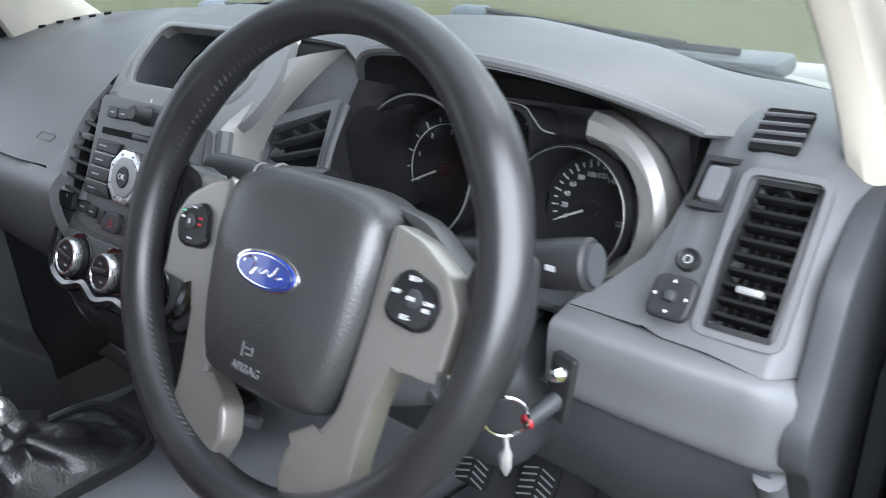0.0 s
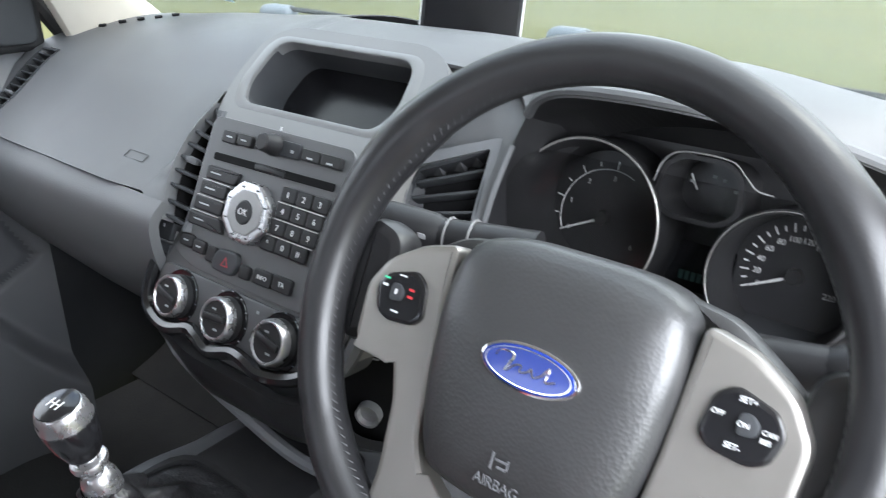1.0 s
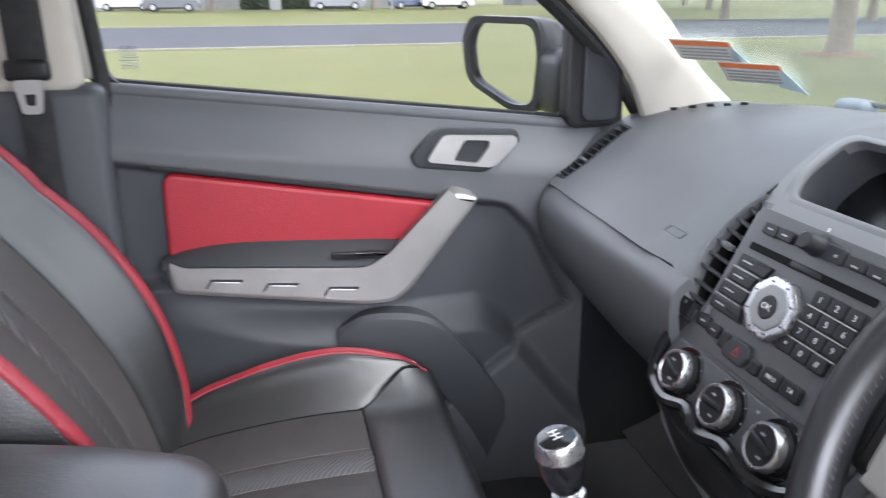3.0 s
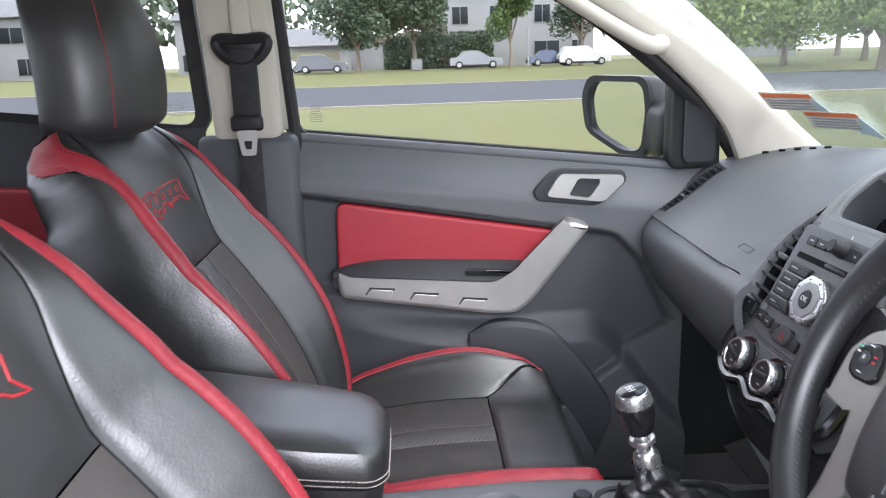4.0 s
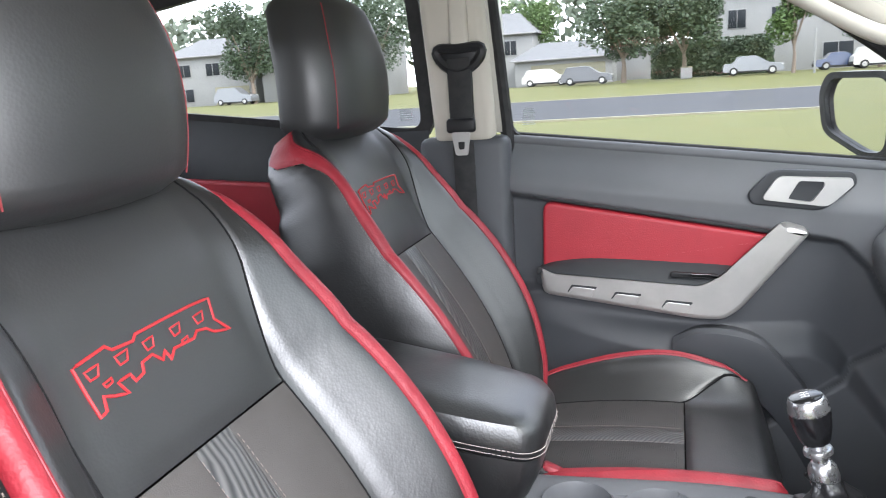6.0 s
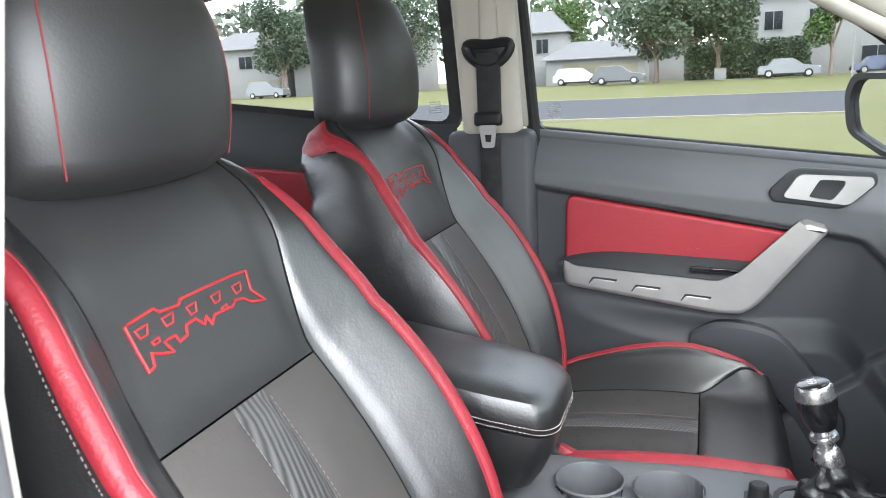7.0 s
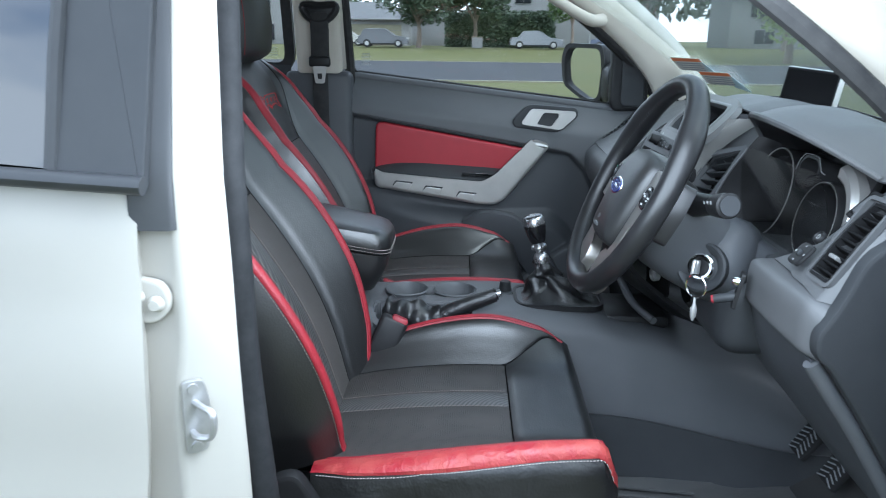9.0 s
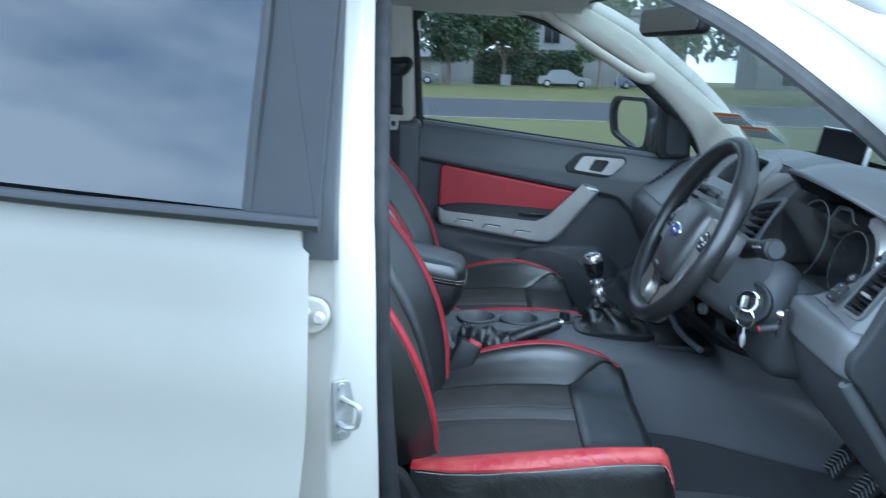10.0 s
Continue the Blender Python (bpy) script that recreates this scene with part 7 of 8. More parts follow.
        stitches(cushion_at, (lambda v: 1.060 - 0.145 * ease(0.25, 0.85, v)) if s > 0 else (lambda v: -taper_out(v) - 0.015), 0.02, last - 0.03, 90, THREAD, "stitching", seat, 0.0009 if s > 0 else 0.0006)
        stitches(cushion_at, s * 0.105, 0.01, 0.65, 60, SEAM_THREAD, "stitching", seat)
        part("seam", edge_line(cushion_at, inner_u, 0.0, last - 0.02, 0.0016), VOID, seat)
        part("piping", edge_line(cushion_at, e0, 0.0, min(last, 0.99), 0.003, 50), RED, seat, "red piping")
    part("centre_band", loft_patch(cushion_at, -0.10, 0.10, 0.0, 0.66, 6, 16, 0.003), CARBON, seat, "carbon weave centre band")
    # front face of the cushion
    rows = []
    for k in range(25):
        u = lerp(-1.5, 1.5, k / 24)
        p = cushion_at(u, 1.0)
        rows.append([p, Vector((p.x * 0.98, 0.006 if abs(u) < 1.2 else -0.01, lerp(p.z, 0.70, 0.5))), Vector((p.x * 0.96, -0.03, 0.69))])
    part("cushion_front", sheet(rows), LEATHER, seat)
    # headrest on two posts
    hr = part("headrest", headrest(), MATTE_LEATHER, seat, "black leather headrest with red stitched seams")
    for s in (-1, 1):
        part("headrest_post", tube([(s * 0.055, -0.75, 1.33), (s * 0.055, -0.75, 1.42)], 0.006, 10), CHROME, seat)
        part("post_collar", lathe([(0, 0.009), (0.010, 0.009), (0.012, 0.005), (0.012, 0)], 16), VOID, seat, m=Matrix.Translation((s * 0.055, -0.75, 1.358)))
        sl = [headrest_at(s * 0.78, t) for t in span(0.10, 0.90, 30)]
        part("headrest_seam", tube([p + Vector((0, -0.0085, 0)) for p in sl], 0.001, 5), material("dark red thread", (0.22, 0.02, 0.024), 0.7), hr)
    # frame, side trim and rails
    part("seat_base", rbox((0.44, 0.44, 0.06), (0, -0.27, 0.665), 0.02, 3), BLACK, seat)
    for s in (-1, 1):
        part("side_trim", rbox((0.030, 0.47, 0.100), (s * 0.250, -0.245, 0.700), 0.014, 3), DASH_MID, seat)
        part("slide_rail", rbox((0.04, 0.62, 0.05), (s * 0.19, -0.28, 0.585), 0.006), BLACK, seat)
        part("recline_cover", plate([(-0.56, 0.66), (-0.43, 0.66), (-0.45, 0.75), (-0.49, 0.82), (-0.54, 0.80)], 0.02, 0.03, 0.008), BLACK, seat, m=facing((s * 0.228 - (0.02 if s < 0 else 0), 0, 0), (0, 0, 1), (0, 1, 0)))
    part("height_lever", rbox((0.024, 0.17, 0.030), (0.274, -0.22, 0.735), 0.010, 3), DASH_DARK, seat)
    return seat


def headrest_at(u, v):
    """Face point of the headrest: u across, v from bottom to top."""
    w = 0.130 + 0.022 * math.sin(math.pi * min(0.12 + v, 1.0)) - 0.026 * ease(0.6, 1.0, v)
    z = 1.366 + 0.257 * v
    y = -0.694 - 0.030 * v + 0.022 * math.sin(math.pi * v) - 0.030 * abs(u) ** 2.6
    return Vector((u * w, y, z))


def headrest():
    rows = []
    for i in range(25):
        v = i / 24
        row = []
        for k in range(40):
            a = math.tau * k / 40
            cu, sn = math.cos(a), math.sin(a)
            u = math.copysign(abs(cu) ** 0.55, cu)
            d = math.copysign(abs(sn) ** 0.6, sn)
            f = headrest_at(u, v)
            end = (min(1, 9 * min(v, 1 - v))) ** 0.5
            tck = 0.058 * end
            mid = Vector((0, f.y - 0.058, f.z))
            row.append(Vector((f.x * lerp(0.72, 1, end), lerp(f.y, f.y - 0.058 - tck, 0.5 - 0.5 * d) if d < 0 else lerp(f.y - 0.058, f.y, d * end), f.z)))
        rows.append(row)
    return sheet(rows, closed_u=True, cap=True)


driver_seat = front_seat("black leather driver's seat with red edging and worn entry side", WORN_SIDE)
driver_seat.location = (0.390, 0.0, 0.0)
passenger_seat = front_seat("black leather passenger seat with red edging and red embroidery", FIRM_SIDE)
passenger_seat.location = (-0.358, -0.068, 0.008)
embroidery(driver_seat, 0.736)
embroidery(passenger_seat, 0.762)

# ---- centre console ----
console = thing("centre_console", "grey plastic centre console with cup holders", "centre console")
con = {
    -0.66: [(-0.13, 0.62), (-0.125, 0.80), (-0.105, 0.865), (0.0, 0.870), (0.105, 0.865), (0.130, 0.80), (0.145, 0.62)],
    -0.46: [(-0.13, 0.62), (-0.125, 0.82), (-0.105, 0.878), (0.0, 0.882), (0.105, 0.878), (0.130, 0.82), (0.150, 0.62)],
    -0.20: [(-0.13, 0.62), (-0.125, 0.82), (-0.105, 0.886), (0.0, 0.890), (0.105, 0.884), (0.135, 0.82), (0.160, 0.62)],
    0.02: [(-0.14, 0.62), (-0.13, 0.81), (-0.110, 0.872), (0.0, 0.878), (0.110, 0.868), (0.140, 0.80), (0.175, 0.62)],
    0.12: [(-0.15, 0.62), (-0.14, 0.79), (-0.115, 0.855), (0.0, 0.86), (0.115, 0.850), (0.155, 0.78), (0.19, 0.62)],
    0.30: [(-0.19, 0.62), (-0.17, 0.74), (-0.14, 0.815), (0.0, 0.83), (0.14, 0.80), (0.175, 0.73), (0.21, 0.62)],
    0.52: [(-0.22, 0.60), (-0.20, 0.68), (-0.16, 0.75), (0.0, 0.77), (0.16, 0.74), (0.20, 0.67), (0.24, 0.60)],
}
keys = sorted(con)
rows = []
for y in span(-0.66, 0.52, 236):
    i = max(k for k in range(len(keys) - 1) if keys[k] <= y or k == 0)
    t = ease(keys[i], keys[i + 1], y)
    rows.append(spline([(lerp(p[0], q[0], t), y, lerp(p[1], q[1], t)) for p, q in zip(con[keys[i]], con[keys[i + 1]])], 14))
for row in rows:
    for j, p in enumerate(row):
        if p.z > 0.79 and 0.062 < p.x < 0.140 and -0.43 < p.y < -0.225:
            row[j] = Vector((p.x, p.y, p.z - 0.035))
        if p.z > 0.85 and abs(p.x + 0.020) < 0.026 and -0.372 < p.y < -0.264:
            row[j] = Vector((p.x, p.y, p.z - 0.03))
        if p.z > 0.85 and min(math.hypot(p.x + 0.020, p.y - yc) for yc in (-0.374, -0.264)) < 0.0435:
            row[j] = Vector((p.x, p.y, p.z - 0.076))
part("housing", thick(sheet(rows), 0.002), DASH_MID, console, "grey grained console housing")
# side carpet trim of the tunnel
part("tunnel_trim", thick(sheet([[(lerp(0.20, 0.235, k / 8) + 0.04 * ease(0.05, 0.5, y), y, lerp(0.70 - 0.06 * ease(0, 0.5, y), 0.56, k / 8)) for k in range(9)] for y in span(-0.1, 0.75, 20)]), 0.008), DASH_DARK, console)
# cup holders
for yc in (-0.374, -0.264):
    CM = Matrix.Translation((-0.020, yc, 0.8945))
    cup = part("cup_holder", lathe([(0.050, -0.0035), (0.0475, -0.001), (0.0455, -0.004), (0.043, -0.03), (0.040, -0.071)], 40, False), DASH_MID, console, m=CM)
    part("cup_floor", lathe([(0.0405, -0.069), (0.030, -0.070), (0.0, -0.070)], 32, False), DASH_DARK, cup, m=CM)
part("cup_bridge", plate([(-0.024, -0.010), (0.024, -0.010), (0.024, 0.010), (-0.024, 0.010)], 0.004, 0.002, 0.001), DASH_MID, console, m=Matrix.Translation((-0.020, -0.319, 0.868)))
part("selector_base", plate([(-0.020, -0.018), (0.020, -0.018), (0.020, 0.018), (-0.020, 0.018)], 0.004, 0.006, 0.002), DASH_DARK, console, m=Matrix.Translation((-0.022, -0.150, 0.888)))
part("drive_selector", lathe([(0, 0.022), (0.010, 0.022), (0.0125, 0.020), (0.0135, 0.006), (0.0135, 0)], 20), BLACK, console, "black rotary drive selector", m=Matrix.Translation((-0.022, -0.150, 0.892)))
# tray ahead of the gear lever
part("front_tray", rbox((0.16, 0.14, 0.03), (0.0, 0.13, 0.858), 0.01), BLACK, console)

armrest = thing("armrest", "black leather centre armrest with pale stitching", "armrest")
ao = [(-0.098, -0.70), (0.088, -0.70), (0.092, -0.50), (0.080, -0.425), (0.055, -0.408), (-0.062, -0.408), (-0.09, -0.43), (-0.102, -0.52)]
al = rounded(ao, 0.03, 5)
def tip_up(p):
    """The box and its lid rise a little towards the rear."""
    return Vector((p[0], p[1], p[2] - 0.19 * (p[1] + 0.41)))


rows = [[tip_up((p.x * s, p.y + sh, z)) for p in al] for s, z, sh in ((0.90, 0.905, -0.035), (0.96, 0.93, -0.02), (1.0, 0.965, -0.004), (1.0, 0.992, 0))]
part("box", sheet(rows, closed_u=True, cap=True), LEATHER, armrest)
rows = [[tip_up((p.x * s, -0.55 + (p.y + 0.55) * s, z)) for p in al] for s, z in ((1.0, 0.994), (1.03, 1.000), (1.035, 1.012), (1.02, 1.028), (0.97, 1.038), (0.8, 1.044), (0.5, 1.046))]
part("lid", sheet(rows, closed_u=True, cap=True), LEATHER, armrest, "padded black leather lid")
edge_pts = [tip_up((p.x * 1.037, -0.55 + (p.y + 0.55) * 1.037, 1.006)) for p in al if p.y > -0.69]
run = spline(edge_pts, 6)
st = [tube([a, a.lerp(b, 0.7)], 0.0007, 4) for a, b in zip(run, run[1:])]
part("stitching", join(*st, *[tube([a + Vector((0, 0, -0.007)), a.lerp(b, 0.7) + Vector((0, 0, -0.007))], 0.0006, 4) for a, b in zip(run, run[1:])]), THREAD, armrest, "double row of pale stitching")

# gear lever: knob, chrome collars, leather gaiter
gear = thing("gear_lever", "gear lever with black and silver knob and leather gaiter", "gear lever")
GK = Vector((0.004, -0.092, 1.053))
lean = (Vector((0.004, -0.088, 1.06)) - Vector((0.0, -0.045, 0.88))).normalized()
GM2 = Matrix.Translation(GK) @ lean.to_track_quat("Z", "Y").to_matrix().to_4x4()
part("knob", lathe([(0.0, -0.040), (0.0155, -0.040), (0.0175, -0.036), (0.0215, -0.022), (0.0238, -0.006), (0.0240, 0.002)], 32), GLOSS, gear, m=GM2)
part("knob_cap", lathe([(0.0240, 0.001), (0.0236, 0.006), (0.0222, 0.013), (0.0200, 0.0185), (0.0185, 0.0195), (0.0, 0.0195)], 32), KNOB, gear, "satin silver knob cap", m=GM2)
part("shift_plate", lathe([(0, 0.0222), (0.015, 0.0217), (0.0185, 0.0205), (0.0192, 0.0188)], 24), GLOSS, gear, "gloss black shift pattern plate", m=GM2)
part("shift_pattern", join(*[rbox((0.0012, 0.010, 0.0004), (x, 0.001, 0.0222), 0) for x in (-0.006, 0.0, 0.006)], rbox((0.013, 0.0012, 0.0004), (0, 0.001, 0.0222), 0)), WHITE_MARK, gear, m=GM2 @ Matrix.Rotation(radians(180), 4, "Z"))
part("collar", lathe([(0.0, -0.060), (0.009, -0.060), (0.0105, -0.0575), (0.0168, -0.055), (0.0172, -0.051), (0.0160, -0.0485), (0.0105, -0.046), (0.0125, -0.040), (0.0, -0.040)], 28), KNOB, gear, "satin metal collar", m=GM2)
part("lower_collar", lathe([(0.0, -0.094), (0.0172, -0.094), (0.0178, -0.084), (0.0165, -0.074), (0.0125, -0.067), (0.0088, -0.065), (0.0085, -0.058), (0.0, -0.058)], 28), KNOB, gear, "satin metal dome", m=GM2)
random.seed(5)
rows = []
for i in range(26):
    t = i / 25
    row = []
    for k in range(48):
        a = math.tau * k / 48
        cu, sn = math.cos(a), math.sin(a)
        sq = 1 / (abs(cu) ** 4 + abs(sn) ** 4) ** 0.25
        r0 = 0.0185 + 0.014 * t + 0.040 * ease(0.45, 1.0, t) ** 1.5
        k2 = math.sin(math.pi * min(t * 1.02, 1)) ** 0.6
        fold = (0.0075 * math.sin(2 * a + 9 * t) + 0.0060 * math.sin(5 * a - 11 * t + 1) * ease(0.1, 0.6, t) + 0.012 * noise.noise(Vector((cu * 1.8, sn * 1.8, t * 4.5)))) * k2
        rr = r0 * lerp(1, sq, t ** 2) + fold
        top = Vector((0.003, -0.0735, 0.968))
        bot = Vector((0.0, -0.034, 0.884))
        c = top.lerp(bot, t ** 1.15)
        z = c.z + 0.010 * math.sin(4.2 * t * math.pi + 1.5 * cu) * t * (1 - t) - 0.010 * ease(0.6, 0.85, t) * (1 - ease(0.85, 1.0, t))
        row.append((c.x + rr * cu, c.y + rr * sn * lerp(1.0, 1.28, t), z))
    rows.append(row)
part("gaiter", sheet(rows, closed_u=True), GAITER, gear, "creased black leather gaiter", sharp=80)
part("gaiter_frame", ring(rounded([(-0.074, -0.132), (0.074, -0.132), (0.078, 0.064), (-0.078, 0.064)], 0.045), rounded([(-0.067, -0.125), (0.067, -0.125), (0.071, 0.057), (-0.071, 0.057)], 0.040), 0.012, -0.004), BLACK, gear, m=Matrix.Translation((0, 0, 0.882)))

# handbrake with gaiter
brake = thing("handbrake", "black leather handbrake lever with a chrome button", "handbrake")
bp = [Vector((0.116, -0.300, 0.872)), Vector((0.114, -0.268, 0.888)), Vector((0.110, -0.235, 0.902)), Vector((0.104, -0.195, 0.916)), Vector((0.101, -0.178, 0.922))]
part("grip", tube(spline(bp, 5), lambda t: 0.0185 - 0.0035 * t, 16), GAITER, brake)
part("grip_end", tube([bp[-1] + Vector((0, -0.004, -0.001)), bp[-1] + Vector((-0.001, 0.004, 0.002))], 0.0130, 16), GLOSS, brake)
part("release_button", tube([bp[-1], bp[-1] + Vector((-0.002, 0.012, 0.004))], 0.0080, 14), KNOB, brake, "satin metal button")
part("grip_band", tube([bp[0] + Vector((0, 0.010, 0.005)), bp[0] + Vector((0, 0.017, 0.0085))], 0.0185, 16), GAITER, brake)
rows = []
for i in range(30):
    t = i / 29
    row = []
    c = Vector((0.116, -0.287, 0.876)).lerp(Vector((0.102, -0.405, 0.878)), t) + Vector((0, 0, -0.012 * math.sin(math.pi * t)))
    for k in range(36):
        a = math.tau * k / 36
        r0 = lerp(0.019, 0.037, ease(0.0, 0.6, t))
        f = 1 + 0.16 * math.sin(3 * a + 8 * t) * math.sin(math.pi * t) + 0.10 * math.sin(t * 19 + 1.4 * math.sin(a)) + 0.22 * noise.noise(Vector((math.cos(a) * 1.6, math.sin(a) * 1.6, t * 5)))
        end = 1 - ease(0.90, 1.0, t)
        row.append((c.x + r0 * f * math.cos(a) * lerp(0.25, 1, end), c.y - 0.008 * math.sin(a) - 0.010 * math.cos(a) * t, c.z + r0 * f * (1.15 if math.sin(a) > 0 else 0.8) * math.sin(a) * lerp(0.25, 1, end)))
    rows.append(row)
part("gaiter", sheet(rows, closed_u=True, cap=True), GAITER, brake, "folded black leather gaiter", sharp=80)
slot_o = rounded([(0.050, -0.448), (0.120, -0.448), (0.142, -0.400), (0.146, -0.225), (0.120, -0.205), (0.085, -0.215), (0.066, -0.300), (0.046, -0.415)], 0.028)
slot_i = rounded([(0.058, -0.438), (0.114, -0.438), (0.132, -0.396), (0.136, -0.235), (0.118, -0.217), (0.094, -0.226), (0.076, -0.304), (0.056, -0.412)], 0.024)


def slope_off(bm):
    """The slot's surround follows the housing's shoulder down towards the driver."""
    for v in bm.verts:
        v.co.z += 0.884 - 0.046 * ease(0.085, 0.150, v.co.x) ** 1.2
    return bm


part("slot_frame", slope_off(ring(slot_o, slot_i, 0.010, -0.004)), DASH_MID, brake, "grey raised slot surround")
bk = thing("belt_buckle", "black seat belt buckle with a red release button", "belt buckle")
BM = Matrix.Translation((0.190, -0.398, 0.858)) @ Matrix.Rotation(radians(-24), 4, "X") @ Matrix.Rotation(radians(-14), 4, "Y") @ Matrix.Diagonal((1.35, 1.15, 1.15, 1))
part("body", rbox((0.026, 0.05, 0.075), (0, 0, 0), 0.008, 3), BLACK, bk, m=BM)
part("release_button", rbox((0.022, 0.030, 0.016), (0.001, 0.008, 0.034), 0.005, 2), RED, bk, "red button", m=BM)
part("stem", tube([(0.190, -0.405, 0.84), (0.190, -0.42, 0.80), (0.185, -0.43, 0.74)], 0.010, 8), BLACK, bk)
bk2 = copy_thing(bk, pose(-0.335, -0.055, -0.03))
bk2["label"] = "black seat belt buckle beside the passenger cushion"

# floor mat, kick panel and pedals
mat = thing("floor_mat", "ribbed black rubber floor mat on worn carpet", "floor mat")
rows = []
for y in span(-0.35, 0.42, 30):
    rows.append([(x, y, 0.570 + 0.012 * ease(0.30, 0.42, y) + 0.010 * max(math.exp(-((x - 0.24) / 0.012) ** 2), math.exp(-((x - 0.66) / 0.012) ** 2), math.exp(-((y - 0.26) / 0.016) ** 2))) for x in span(0.235, 0.665, 40)])
part("sheet", thick(sheet(rows), 0.008), MAT, mat)
ribs = [tube([(0.29 + 0.03 * k, 0.22 - 0.02 * math.sin(k), 0.579), (0.27 + 0.03 * k, 0.05, 0.579), (0.29 + 0.03 * k, -0.18, 0.579)], 0.004, 5) for k in range(7)]
part("ribs", join(*ribs), MAT, mat)
part("toe_board", thick(sheet([[(x, lerp(0.36, 0.80, t), lerp(0.562, 0.84, t ** 1.3)) for x in (-0.75, 0.0, 0.3, 0.75)] for t in span(0, 1, 8)]), 0.02), CARPET, floor)
for px, py, pz, nm in ((0.335, 0.47, 0.668, "brake_pedal"), (0.235, 0.455, 0.672, "clutch_pedal"), (0.44, 0.50, 0.64, "accelerator_pedal")):
    pd = thing(nm, "black ribbed rubber pedal with pale wear lines", "pedal")
    PM = facing((px, py, pz), (0, 0.55, 0.83))
    part("pad", rbox((0.062, 0.075 if nm != "accelerator_pedal" else 0.11, 0.014), (0, 0, 0), 0.006, 2), RUBBER, pd, m=PM)
    bars = []
    for s in (-1, 1):
        for k in range(6):
            bars.append(tube([PM @ Vector((s * 0.003, -0.026 + 0.010 * k, 0.0072)), PM @ Vector((s * 0.026, -0.034 + 0.010 * k, 0.0072))], 0.0018, 4))
    part("tread", join(*bars), GREY_MARK, pd)
    part("arm", tube([PM @ Vector((0, 0, -0.005)), PM @ Vector((0, 0.06, -0.06)), PM @ Vector((0, 0.2, -0.14))], 0.008, 8), BLACK, pd)
part("kick_panel", rbox((0.03, 0.26, 0.45), (0.735, 0.62, 0.78), 0.012), DASH_DARK, dashboard)

# ---- outside: lawn, road, far houses, trees and parked cars ----
def land(x, y):
    return 0.55 * ease(-46, -68, x) + 0.06 * noise.noise(Vector((x * 0.05, y * 0.05, 0)))


xs = [-400, -250, -160, -110] + span(-90, -40, 20) + span(-37, 10, 24) + [25, 60, 140, 400]
ys = [-400, -220, -140] + span(-110, 110, 44) + [140, 220, 400]
ground = part("ground", sheet([[(x, y, land(x, y) - 0.02) for y in ys] for x in xs]), GRASS)
tagged(ground, "mown green lawn with dry yellow patches", "grass", kind="structure")


def road_x(y):
    return -35.0 - 0.004 * y - 0.0016 * max(y - 20, 0) ** 2 * 0.3


road = part("road", thick(sheet([[(road_x(y) + w, y, 0.035 + 0.012 * (1 - (w / 10.3) ** 2)) for w in span(-10.3, 10.3, 10)] for y in span(-160, 160, 64)]), 0.1), ROAD)
tagged(road, "grey asphalt road across the lawn", "road", kind="structure")
# these strips stand in for the line of dry grass beside the road
for s in (-1, 1):
    kb = part("kerb", thick(sheet([[(road_x(y) + s * 10.3 + w, y, 0.05) for w in (-0.15, 0.15)] for y in span(-160, 160, 64)]), 0.12), KERB)
    tagged(kb, "dry yellowish strip along the road edge", "kerb", kind="structure")


def crown_mesh(r, h, n, seed, leaf=0.28, squash=1.0):
    """Many small leaf clumps in an uneven crown with gaps."""
    rnd = random.Random(seed)
    verts, faces = [], []
    lobes = [(Vector((rnd.uniform(-0.55, 0.55) * r, rnd.uniform(-0.55, 0.55) * r, rnd.uniform(0.15, 0.85) * h)), rnd.uniform(0.32, 0.55) * r) for _ in range(13)]
    for _ in range(n):
        c, lr = rnd.choice(lobes)
        d = Vector((rnd.gauss(0, 1), rnd.gauss(0, 1), rnd.gauss(0, 1) * squash)).normalized()
        p = c + d * lr * rnd.uniform(0.55, 1.08)
        s = leaf * rnd.uniform(0.5, 1.2)
        a = Vector((rnd.gauss(0, 1), rnd.gauss(0, 1), rnd.gauss(0, 0.6))).normalized()
        b = a.cross(Vector((rnd.gauss(0, 1), rnd.gauss(0, 1), rnd.gauss(0, 1)))).normalized()
        i = len(verts)
        verts += [p - a * s, p + b * s * 0.5, p + a * s, p - b * s * 0.5]
        faces.append((i, i + 1, i + 2, i + 3))
    me = bpy.data.meshes.new("crown")
    me.from_pydata([tuple(v) for v in verts], [], faces)
    return me


